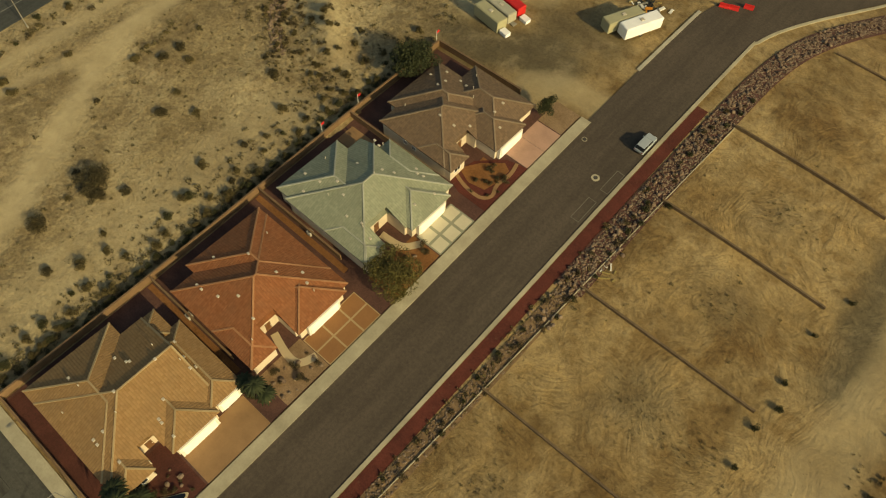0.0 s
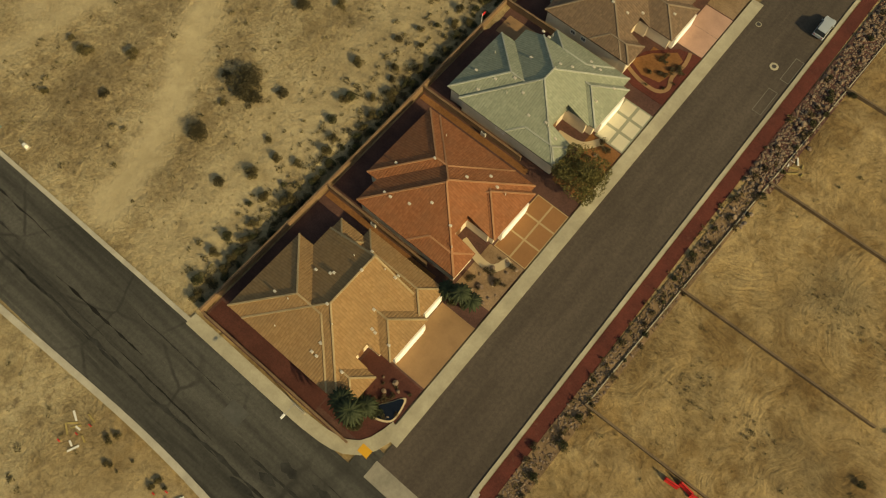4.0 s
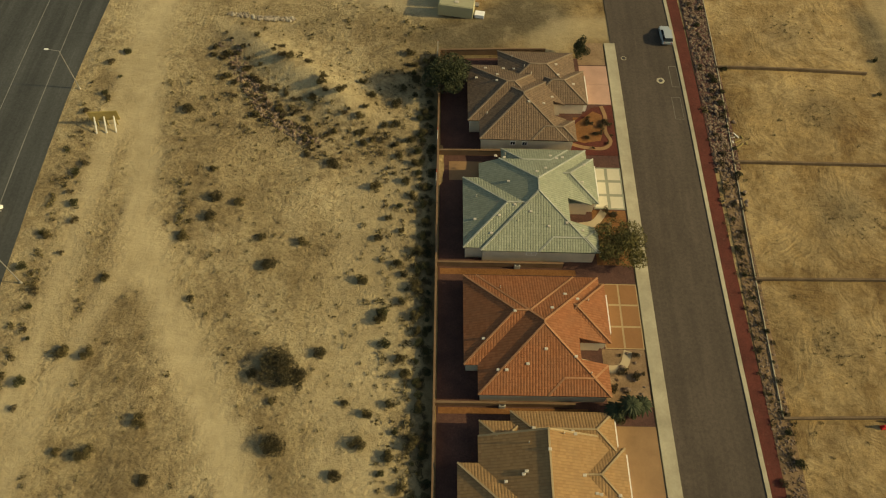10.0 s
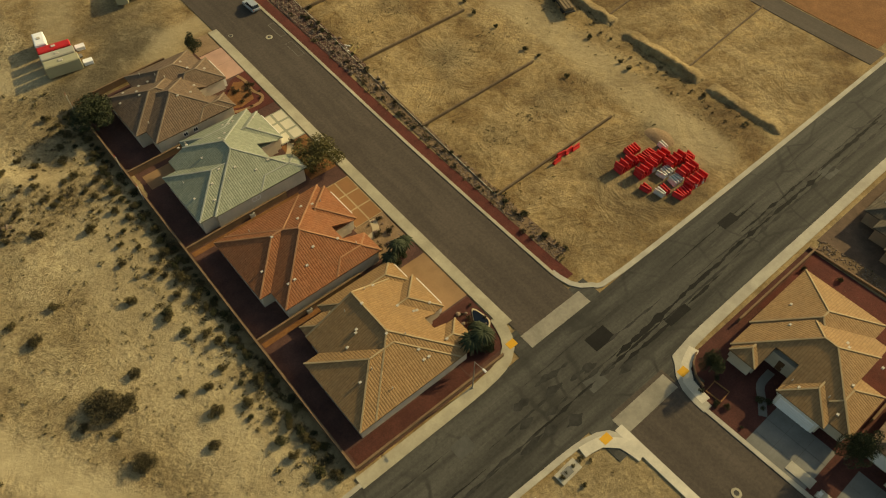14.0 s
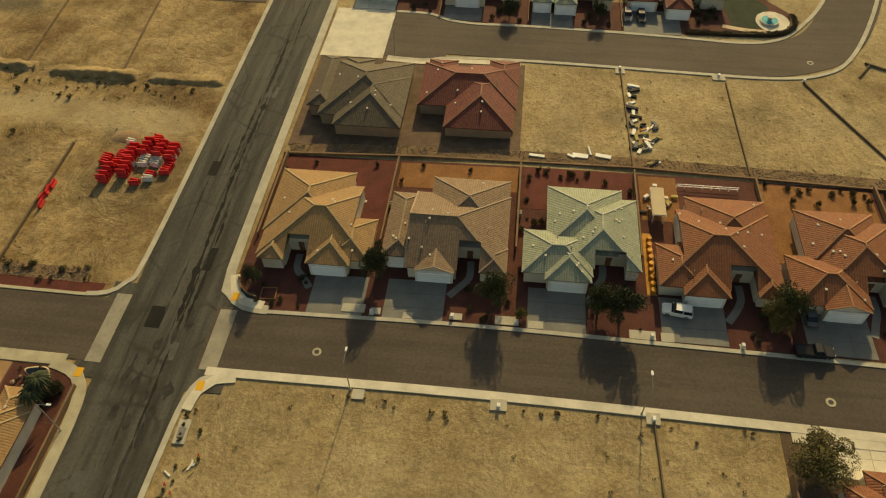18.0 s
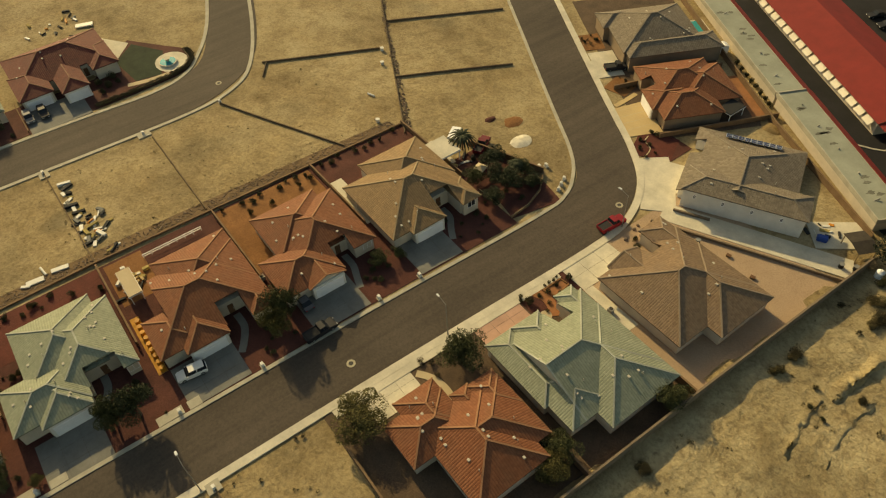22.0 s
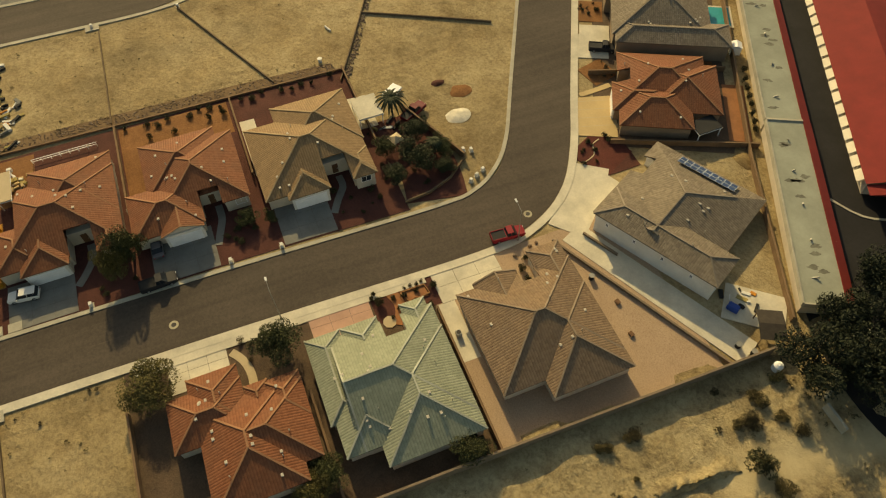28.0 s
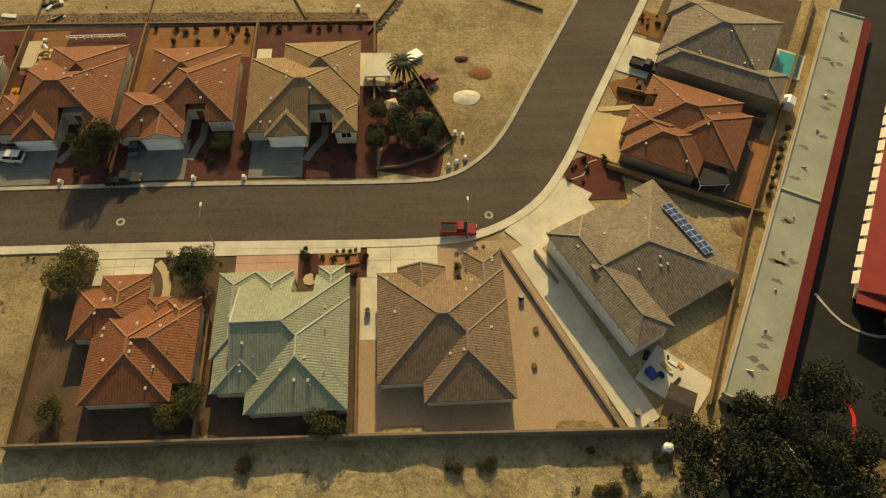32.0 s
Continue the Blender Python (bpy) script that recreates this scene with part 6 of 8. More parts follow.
# ---- stones ----
def stone_mesh(seed):
    r = random.Random(seed)
    bm = bmesh.new()
    bmesh.ops.create_icosphere(bm, subdivisions=1, radius=0.5)
    sx, sy, sz = r.uniform(0.8, 1.3), r.uniform(0.7, 1.1), r.uniform(0.5, 0.8)
    for v in bm.verts:
        k = r.uniform(0.75, 1.15)
        v.co = Vector((v.co.x * sx * k, v.co.y * sy * k, v.co.z * sz * k))
    me = bpy.data.meshes.new("stone")
    bm.to_mesh(me)
    bm.free()
    me.materials.append(BOULDER)
    return me


def stone_material(name, a, b, c):
    m, nt, p = nodes_of(name, 0.9)
    isl = nt.nodes.new("ShaderNodeNewGeometry").outputs["Random Per Island"]
    obj = nt.nodes.new("ShaderNodeObjectInfo").outputs["Random"]
    tone = ramp(nt, calc(nt, "FRACT", calc(nt, "ADD", isl, obj)), [(0.0, a), (0.5, b), (1.0, c)])
    nt.links.new(mix(nt, 0.7, tone, ramp(nt, noise_at(nt, 4.0, 5.0), [(0.3, (0.6, 0.58, 0.55)), (0.7, (1, 1, 1))]), "MULTIPLY"), p.inputs["Base Color"])
    return m


BOULDER = stone_material("rip_rap", (0.155, 0.104, 0.074), (0.210, 0.148, 0.107), (0.270, 0.200, 0.148))
PALE_RUBBLE = stone_material("pale_rubble", (0.16, 0.13, 0.10), (0.30, 0.25, 0.19), (0.48, 0.43, 0.34))
STONES = [stone_mesh(i) for i in range(8)]


def stone_bank():
    bank = laid("rock_bank", ribbon(BANK[3:], -3.3, 1.3, 0.06, cross=4), YARD_GRAVEL, "bank of brown rip-rap stones along the street", "rock bank")
    r = random.Random(9)
    line = smooth_line(BANK, 0.5)
    big = []
    for k in range(240):
        p = line[int(r.uniform(len(line) * 0.3, len(line) * 0.9))]
        s = r.uniform(0.45, 0.85)
        ob = part("stone", STONES[k % 8], None, bank, "", pose(p.x + r.uniform(-1.1, 3.1), p.y + r.uniform(-0.5, 0.5), lay(p.x, p.y) + 0.1 + 0.2 * s, r.uniform(0, 30), r.uniform(0, 30), r.uniform(0, 360)) @ Matrix.Scale(s, 4))
    v0 = [np.array([tuple(v.co) for v in m.vertices]) for m in STONES]
    f0 = [[tuple(f.vertices) for f in m.polygons] for m in STONES]
    for name, pts, n, width, lo, hi, text in (("rip_rap", BANK[3:], 5200, 2.1, 0.18, 0.52, "many brown rip-rap stones"), ("rubble_verge", BANK[:4], 1300, 1.4, 0.12, 0.42, "many brown rip-rap stones"), ("rubble_row", [(17.2, -34), (18.2, -60), (18.4, -100), (17.4, -140), (16.6, -164)], 1700, 1.3, 0.14, 0.40, "row of brown rubble stones behind the wall"),
                                               ("rubble_heap", [(-105, 87.9), (-99.6, 86.8), (-94.2, 86.7)], 190, 1.2, 0.3, 0.95, "low heap of pale broken rubble on sand"), ("rubble_heap", [(-105, 79), (-100, 70), (-94.6, 62), (-87, 55.5)], 420, 1.8, 0.2, 0.85, "low heap of brown broken rubble on sand"),
                                               ("rubble_line", [(13, -166), (33, -176.4), (53, -186.5), (66, -194)], 420, 0.9, 0.2, 0.6, "row of brown rubble stones")):
        line = smooth_line(pts, 0.5)
        vs, fs = [], []
        for k in range(n):
            p = line[int(r.uniform(0, len(line)))]
            s, a = r.uniform(lo, hi), r.uniform(0, 6.28)
            q = k % 8
            x, y = p.x + (1.0 if pts[0] in BANK else 0.0) + r.uniform(-width, width), p.y + r.uniform(-0.5, 0.5)
            rot = np.array([[math.cos(a), -math.sin(a), 0], [math.sin(a), math.cos(a), 0], [0, 0, 1]])
            m = v0[q] @ rot.T * s + (x, y, lay(x, y) + 0.04 * s + 0.05)
            fs += [tuple(i + len(vs) for i in f) for f in f0[q]]
            vs += [tuple(c) for c in m]
        if name == "rip_rap":
            tagged(part(name, mesh_from(name, vs, fs, BOULDER), None, bank, text), kind="stuff")
        else:
            tagged(new(name, mesh_from(name, vs, fs, PALE_RUBBLE if "pale" in text else BOULDER)), text, "rubble", kind="stuff")


stone_bank()
laid("rubble_bed", ribbon([(17.0, -34), (18.0, -60), (18.2, -100), (17.2, -140), (16.4, -164)], -1.6, 1.6, 0.03, 0.1, cross=2), plain("rubbly_brown_dirt", (0.175, 0.112, 0.062), 0.95, 0.3, 0.5, 3.0, relief=0.06), "band of brown dirt and rubble behind the wall", "dirt")
laid("verge_bed", ribbon(BANK[:4], -2.5, 0.4, 0.03, 0.1, cross=2), plain("verge_dirt", (0.215, 0.140, 0.080), 0.95, 0.35, 0.5, 2.5, relief=0.08), "strip of brown rubbly soil", "dirt")
for i, (x, y, s) in enumerate(((-38.2, 13.2, 1.0), (-37.0, 14.6, 0.8), (-38.6, 16.4, 0.9), (-36.2, 12.6, 0.6), (-36.6, 17.2, 0.7), (-39.4, 14.6, 0.5), (-38.4, -4.8, 0.9), (-37.4, -5.4, 0.8), (-37.8, 40.4, 0.7), (-17.0, 4.2, 0.7), (-13.6, 62, 0.8), (-36.0, 15.4, 0.6), (-35.8, 18.4, 0.8), (-36.4, 11.6, 0.7), (-37.6, 18.6, 0.6), (-35.7, 13.6, 0.5), (-38.9, 12.0, 0.6), (-36.2, -8.8, 0.6), (-38.9, -6.6, 0.7), (-40.2, -5.2, 0.5))):
    ob = new("boulder", STONES[i % 8])
    ob.matrix_basis = pose(x, y, lay(x, y) + 0.18 * s, 0, 0, i * 50) @ Matrix.Scale(s, 4)
    tagged(ob, "brown landscaping boulder on gravel", "boulder", "landscaping boulders")

tree(69.2, -74.6, 4.8, 4.6, "dark", 1)
tree(69.6, -95.6, 3.6, 4.8, "dark", 2)
for i, (x, y, w) in enumerate(((70.2, -51.0, 1.8), (71.6, -53.6, 1.4), (69.0, -55.2, 1.2), (68.2, -70.4, 1.4), (71.0, -72.0, 2.0), (67.8, -92.4, 1.6), (70.6, -93.2, 2.0), (67.4, -98.2, 1.3), (74.8, -119.4, 2.4), (72.6, -121.0, 2.2), (75.4, -122.6, 2.4), (71.0, -119.2, 1.8), (73.0, -123.6, 1.6), (67.4, -77.0, 1.4))):
    bush(x, y, w, w * 0.8, "bush", i, "dark green garden shrub before an upper house")
for i in range(16):
    y = -124 - 2.5 * i - 1.9 * ((i * 5) % 7) / 7
    bush(14.3 - 1.6 * ((i * 7) % 5) / 5, y, 1.0 + 0.9 * ((i * 3) % 7) / 7, 1.0, "bush", i, "dark garden shrub along a back wall")
hedge = thing("hedge", "low dark hedge along the kerb of a corner garden", "hedge", 67.0, -128)
hv, hf = [], []
for i, p in enumerate(smooth_line([(66.6, -117), (66.8, -126), (67.3, -134), (68.6, -138.8), (71.6, -141.4), (75.6, -141.8)], 1.1)):
    me = CROWNS["thick"][i % 3]
    m = pose(p.x - 67.0, p.y + 128, lay(p.x, p.y) - lay(67.0, -128), 0, 0, i * 77) @ Matrix.Diagonal((2.1, 2.1, 1.6, 1))
    hf.extend(tuple(len(hv) + k for k in f.vertices) for f in me.polygons)
    hv.extend(tuple(m @ v.co) for v in me.vertices)
part("leaves", mesh_from("leaves", hv, hf, CROWNS["thick"][0].materials[0]), None, hedge)
for i, (x, y, w, h) in enumerate(((-40.9, -10.6, 3.0, 2.6), (-39.0, -11.4, 2.8, 2.4), (-38.2, -9.4, 2.4, 2.0), (-41.2, 9.2, 2.4, 2.0), (-38.4, 9.8, 2.6, 2.2))):
    bush(x, y, w, h, "dark", i, "lush dark green garden shrub under palms")

for i, (x, y, k) in enumerate(((-37.2, -178.4, 0.9), (-36.4, -181.4, 1.0), (-36.2, -182.7, 0.7), (-38.3, -181.2, 0.8), (-39.9, -181.6, 0.6))):
    ob = new("boulder", STONES[(i + 3) % 8])
    ob.matrix_basis = pose(x, y, lay(x, y) + 0.18 * k, 0, 0, i * 70) @ Matrix.Scale(k, 4)
    tagged(ob, "landscaping boulder beside a house entry", "boulder", "landscaping boulders")
for i, (x, y, w) in enumerate(((-40.0, -178.2, 1.6), (-38.4, -179.6, 1.2), (-42.0, -178.4, 1.3))):
    bush(x, y, w, w * 0.8, "bush", i, "dark green garden shrub beside a house entry")

WATER = plain("dark_pond_water", (0.008, 0.012, 0.02), 0.06, 0.1)
POOL_WATER = plain("turquoise_pool_water", (0.03, 0.33, 0.36), 0.08, 0.12, 0.6, 2.0)
# ---- vehicles ----
TYRE = plain("tyre_rubber", (0.02, 0.02, 0.02), 0.9, 0.2)
RIM = plain("wheel_rim", (0.45, 0.45, 0.45), 0.35, 0.1, metal=0.8)
CAR_GLASS = plain("car_glass", (0.02, 0.024, 0.03), 0.08, 0.1)
LAMP_GLASS = plain("headlight_glass", (0.75, 0.75, 0.72), 0.2, 0.05)
TAIL_RED = plain("tail_light_red", (0.4, 0.02, 0.02), 0.25, 0.1)
BED_LINER = plain("bed_liner", (0.03, 0.03, 0.03), 0.85, 0.2)


def car_paint(name, col):
    m = plain(name, col, 0.62, 0.05)
    m.node_tree.nodes["Principled BSDF"].inputs["Coat Weight"].default_value = 0.04
    return m


PAINT = {"white": car_paint("white_car_paint", (0.72, 0.70, 0.66)), "silver": car_paint("silver_car_paint", (0.33, 0.37, 0.40)), "red": car_paint("red_car_paint", (0.25, 0.012, 0.022)), "maroon": car_paint("maroon_car_paint", (0.14, 0.012, 0.018)), "black": car_paint("black_car_paint", (0.02, 0.02, 0.024)), "grey": car_paint("grey_car_paint", (0.12, 0.12, 0.13))}


def vehicle(kind, colour, x, y, rz, label, z=None):
    """kind: sedan, suv or pickup; it points along its own +x."""
    top = thing("car" if kind != "pickup" else "pickup_truck", label, "car" if kind != "pickup" else "pickup truck", x, y, z, rz, "vehicles")
    L, W, belt, roof = {"sedan": (4.7, 1.82, 0.92, 1.45), "suv": (4.7, 1.9, 1.05, 1.72), "pickup": (5.7, 1.98, 1.12, 1.85)}[kind]
    h = L / 2
    deck = [(-h, 0.55, belt - 0.08), (-h + 0.15, 0.35, belt), (-h * 0.55, 0.3, belt), (0, 0.3, belt), (h * 0.42, 0.3, belt), (h * 0.9, 0.34, belt - 0.16), (h, 0.5, belt - 0.3)]
    rings = []
    for px, lo, hi in deck:
        w = W / 2 * (0.86 if abs(px) > h * 0.97 else 1.0)
        rings.append([(px, -w, lo), (px, -w, hi - 0.12), (px, -w * 0.93, hi), (px, w * 0.93, hi), (px, w, hi - 0.12), (px, w, lo)])
    part("body", loft(rings), PAINT[colour], top)
    a0, a1, b0, b1 = {"sedan": (-h * 0.72, h * 0.42, -h * 0.42, h * 0.08), "suv": (-h * 0.96, h * 0.42, -h * 0.84, h * 0.12), "pickup": (-h * 0.12, h * 0.5, -h * 0.05, h * 0.26)}[kind]
    w0, w1 = W / 2 * 0.92, W / 2 * 0.76
    part("cabin_glass", loft([[(a0, -w0, belt - 0.02), (a1, -w0, belt - 0.02), (a1, w0, belt - 0.02), (a0, w0, belt - 0.02)], [(b0, -w1, roof - 0.05), (b1, -w1, roof - 0.05), (b1, w1, roof - 0.05), (b0, w1, roof - 0.05)]]), CAR_GLASS, top, "dark glass cabin")
    part("roof", boxed(b0 - 0.06, b1 + 0.06, -w1 - 0.03, w1 + 0.03, roof - 0.06, roof, bevel=0.025), PAINT[colour], top)
    for s in (-1, 1):
        part("pillar", beam(bmesh.new(), ((a0 + a1) / 2 - 0.1, s * w0, belt), ((b0 + b1) / 2, s * (w1 + 0.01), roof - 0.04), 0.10, 0.05), PAINT[colour], top)
        part("headlight", boxed(h - 0.12, h + 0.01, s * W * 0.32 - 0.18, s * W * 0.32 + 0.18, belt - 0.42, belt - 0.28), LAMP_GLASS, top)
        part("tail_light", boxed(-h - 0.01, -h + 0.1, s * W * 0.36 - 0.12, s * W * 0.36 + 0.12, belt - 0.32, belt - 0.14), TAIL_RED, top)
        part("wing_mirror", boxed(a1 - 0.35, a1 - 0.2, s * (W / 2 + 0.09) - 0.09, s * (W / 2 + 0.09) + 0.09, belt, belt + 0.14), PAINT[colour], top)
        for wx in (-h * 0.62, h * 0.62):
            wheel = part("wheel", rod(bmesh.new(), (0, -0.1, 0), (0, 0.1, 0), 0.2, 0.2, 12), RIM, top, "", pose(wx, s * (W / 2 - 0.09), 0.34))
            tyre = bmesh.new()
            ring = [[(r * math.cos(a), yy, r * math.sin(a)) for r, yy in ((0.21, -0.11), (0.34, -0.11), (0.34, 0.11), (0.21, 0.11))] for a in [k * math.tau / 14 for k in range(14)]]
            rv = [[tyre.verts.new(p) for p in q] for q in ring]
            for k in range(14):
                for m in range(4):
                    tyre.faces.new((rv[k][m], rv[k][(m + 1) % 4], rv[(k + 1) % 14][(m + 1) % 4], rv[(k + 1) % 14][m]))
            part("tyre", tyre, TYRE, wheel)
    if kind == "pickup":
        part("cargo_bed", boxed(-h + 0.12, -h * 0.16, -W * 0.40, W * 0.40, belt - 0.1, belt + 0.006), BED_LINER, top, "dark open cargo bed")
        for s in (-1, 1):
            part("bed_side", boxed(-h + 0.05, -h * 0.14, s * W * 0.45 - 0.06, s * W * 0.45 + 0.06, belt - 0.1, belt + 0.12, bevel=0.02), PAINT[colour], top)
        part("tailgate", boxed(-h + 0.02, -h + 0.1, -W * 0.42, W * 0.42, belt - 0.2, belt + 0.12, bevel=0.02), PAINT[colour], top)
    return top


vehicle("suv", "silver", -22.9, 82.0, 90, "silver car parked at the kerb")
vehicle("sedan", "white", -135.2, 39.3, 75, "white car on the highway")
vehicle("suv", "white", -16.4, -105.2, 82, "white car on a grey driveway")
vehicle("pickup", "black", -21.9, -124.8, -88, "dark pickup with an open bed at a driveway mouth")
vehicle("pickup", "red", -33.2, -178.9, -94, "red pickup parked at the kerb")
vehicle("pickup", "maroon", -1.2, -174.4, -60, "dark red pickup beside a garden wall")
vehicle("sedan", "grey", -15.0, -125.6, 0, "dark car close to a garage door")
for i, (x, y, c) in enumerate(((-24, -277.5, "black"), (-28, -275.2, "black"), (-33.4, -272.7, "white"), (-36.4, -270.8, "silver"), (-39.7, -269, "black"), (-43, -267, "black"), (-48.9, -264.2, "white"), (-52.2, -262, "white"), (-55.3, -260.4, "white"))):
    vehicle(("sedan", "suv")[i % 2], c, x, y, 62, "%s car parked in a row" % c)

# ---- street furniture ----
POLE = plain("galvanised_steel", (0.30, 0.29, 0.26), 0.5, 0.1, metal=0.4)
HEAD = plain("lamp_head", (0.72, 0.72, 0.70), 0.4, 0.05)


def street_lamp(x, y, rz, height=8.2):
    top = thing("street_lamp", "slim grey steel street lamp with one arm", "street lamp", x, y, None, rz, "street lamps")
    part("pole", rod(bmesh.new(), (0, 0, -0.3), (0, 0, height - 0.3), 0.10, 0.06, 10), POLE, top)
    part("base", rod(bmesh.new(), (0, 0, -0.1), (0, 0, 0.35), 0.2, 0.18, 10), KERB, top)
    part("arm", rod(bmesh.new(), (0, 0, height - 0.35), (1.7, 0, height), 0.05, 0.035, 8), POLE, top)
    part("lamp_head", boxed(1.6, 2.3, -0.16, 0.16, height - 0.06, height + 0.09, bevel=0.04), HEAD, top, "pale lamp head")


street_lamp(-45, -15.6, -90)
for y in (-56.3, -98.6, -140.8):
    street_lamp(-34.6, y, 0)
street_lamp(-34.6, -180.2, 0)
street_lamp(50.0, -49.6, 0)
street_lamp(-129.0, 67.0, 180, 9.0)
street_lamp(-127.0, 28.0, 180, 9.0)
IRON = plain("cast_iron", (0.06, 0.055, 0.05), 0.7, 0.2)
for x, y in ((-31.4, 76.3), (-25.3, 71.0), (-28.6, -49.8), (-29.9, -125.6), (-30.3, -184.0), (56.9, -142.0)):
    big = x != -31.4
    top = thing("manhole_cover", "round iron manhole cover in a pale concrete collar", "manhole cover", x, y, lay(x, y) + 0.075, 0, "manhole covers")
    part("collar", rod(bmesh.new(), (0, 0, -0.05), (0, 0, 0.012), 0.72 if big else 0.5, 0.72 if big else 0.5, 24), DULL_CONCRETE, top)
    part("cover", rod(bmesh.new(), (0, 0, -0.04), (0, 0, 0.02), 0.38, 0.38, 20), IRON, top)
MAIL = plain("white_box", (0.68, 0.66, 0.60), 0.6, 0.1)


def utility_box(x, y, rz=0.0, size=(0.65, 0.5, 0.8)):
    top = thing("utility_box", "small pale utility box beside the pavement", "utility box", x, y, None, rz, "utility boxes")
    part("cabinet", boxed(-size[0] / 2, size[0] / 2, -size[1] / 2, size[1] / 2, 0, size[2], bevel=0.04), MAIL, top)
    part("plinth", boxed(-size[0] / 2 - 0.15, size[0] / 2 + 0.15, -size[1] / 2 - 0.15, size[1] / 2 + 0.15, -0.2, 0.08), KERB, top)


for x, y in ((-35.5, -78.3), (-35.4, -100.2), (-20.7, -57), (-20.5, -70), (-20.8, -80.2), (-21.4, -101), (-21.8, -114.5), (-21.9, -123), (-21.9, -136), (-22.0, -144.2), (50.0, -99.8), (49.4, -121), (49.4, -139), (-104.4, -14.0), (-13, -179.5), (-13.6, -180.8)):
    utility_box(x, y)
for x, y in ((-20.2, -178.0), (-19.4, -179.4), (-18.6, -180.9)):
    utility_box(x, y, 30, (0.5, 0.6, 0.8))

# ---- plastic barriers ----
RED_PLASTIC = plain("red_plastic", (0.68, 0.03, 0.035), 0.5, 0.15, 0.8, 4.0, per_object=0.3)
WHITE_PLASTIC = plain("white_plastic", (0.70, 0.66, 0.58), 0.5, 0.12, 0.8, 4.0, per_object=0.15)


def barrier_mesh(mat):
    ring = [(-0.30, 0), (-0.30, 0.25), (-0.14, 0.45), (-0.10, 1.0), (0.10, 1.0), (0.14, 0.45), (0.30, 0.25), (0.30, 0)]
    bm = loft([[(px, a, b) for a, b in ring] for px in (-0.95, 0.95)])
    me = bpy.data.meshes.new("road_barrier")
    bm.to_mesh(me)
    bm.free()
    me.materials.append(mat)
    return me


BARRIERS = {"red": barrier_mesh(RED_PLASTIC), "white": barrier_mesh(WHITE_PLASTIC)}


def barrier(x, y, z, rz, colour, tip=0.0):
    ob = new("road_barrier", BARRIERS[colour])
    ob.matrix_basis = pose(x, y, lay(x, y) + z, tip, 0, rz)
    tagged(ob, "%s plastic water-filled road barrier in a stack" % colour, "road barrier", "stacked road barriers")


rb = random.Random(4)
for row, (x, y, n, whites) in enumerate(((10.3, 1.4, 5, ()), (5.9, -0.5, 8, ()), (11.3, -1.3, 6, ()), (12.5, -3.3, 8, ()), (7.6, -3.7, 7, (5, 6)), (10.6, -6.3, 5, (0, 1, 2, 3, 4)), (14.3, -5.6, 7, ()), (17.6, -6.5, 4, ()),
                                         (10.5, -8.7, 4, (0, 1, 2, 3)), (14.2, -8.7, 8, ()), (13.0, -11.3, 7, (2, 5)), (8.6, -11.5, 5, ()), (5.9, -8.9, 4, (0, 1)), (3.9, -6.6, 2, ()), (16.4, -1.6, 2, (0, 1)))):
    x = 10.7 + 0.88 * (x - 10.7)
    for k in range(n):
        d = (k - (n - 1) / 2) * 0.60
        barrier(x + d, y - 0.06 * d, 0.02, 90 + rb.uniform(-14, 10), "white" if k in whites else "red")
        if k % 2 == 0 and row in (1, 3, 4, 6, 9, 10):
            barrier(x + d, y - 0.06 * d, 1.02, 90 + rb.uniform(-5, 5), "red")
for k in range(4):
    barrier(-2.6 + 1.75 * k, 8.75 + 0.22 * ((k * 3) % 4 - 1.2), 0.0, (5, -6, 9, 2)[k], "red")
for x, y, a in ((-30.8, 122.4, 20), (-29.0, 123.2, 20), (-27.0, 125.6, 20)):
    barrier(x, y, 0.0, a, "red")

# ---- storage blocks, red building, trailers ----
STAIN = plain("roof_stain", (0.17, 0.165, 0.13), 0.9, 0.3, 1.0, 4.0)


def storage_block(x, y, length, rz):
    """A long flat-roofed store with a red sloping edge; its own +x runs along it."""
    top = thing("storage_building", "long low storage block with a flat grey roof and red edge", "building", x, y, None, rz, "storage blocks")
    part("wall", boxed(0, length, 0, 7.0, -1.5, 2.6), STUCCO, top)
    part("roof", boxed(-0.1, length + 0.1, 0.9, 7.1, 2.6, 2.9), FLAT_ROOF, top, "flat grey stained roof")
    part("parapet", boxed(-0.2, length + 0.2, 7.1, 7.35, 2.2, 3.2), KERB, top)
    part("end_parapet", boxed(-0.35, -0.1, 0.9, 7.1, 2.2, 3.15), KERB, top)
    part("end_parapet", boxed(length + 0.1, length + 0.35, 0.9, 7.1, 2.2, 3.15), KERB, top)
    part("mansard", loft([[(px, -0.9, 2.1), (px, 0.9, 3.1), (px, 0.9, 2.5), (px, -0.9, 1.95)] for px in (-0.6, length + 0.6)]), RED_METAL, top, "red sloping metal edge")
    r = random.Random(int(length))
    for k in range(11):
        sx0, sy0, n = r.uniform(2, length - 2), r.uniform(2.4, 5.8), 14
        out = [(sx0 + r.uniform(0.4, 1.0) * 0.6 * math.cos(a), sy0 + r.uniform(0.4, 1.0) * 1.2 * math.sin(a)) for a in [m * math.tau / n for m in range(n)]]
        part("stain", loft([[(px, py, 2.9) for px, py in out], [(px, py, 2.906) for px, py in out]]), STAIN, top, "dark water stain")
    for k in range(5):
        px = length * (0.12 + 0.19 * k)
        part("roof_vent", rod(bmesh.new(), (px, 4.2 + r.uniform(-1, 1), 2.8), (px, 4.2, 3.25), 0.13, 0.16, 10), POLE, top)


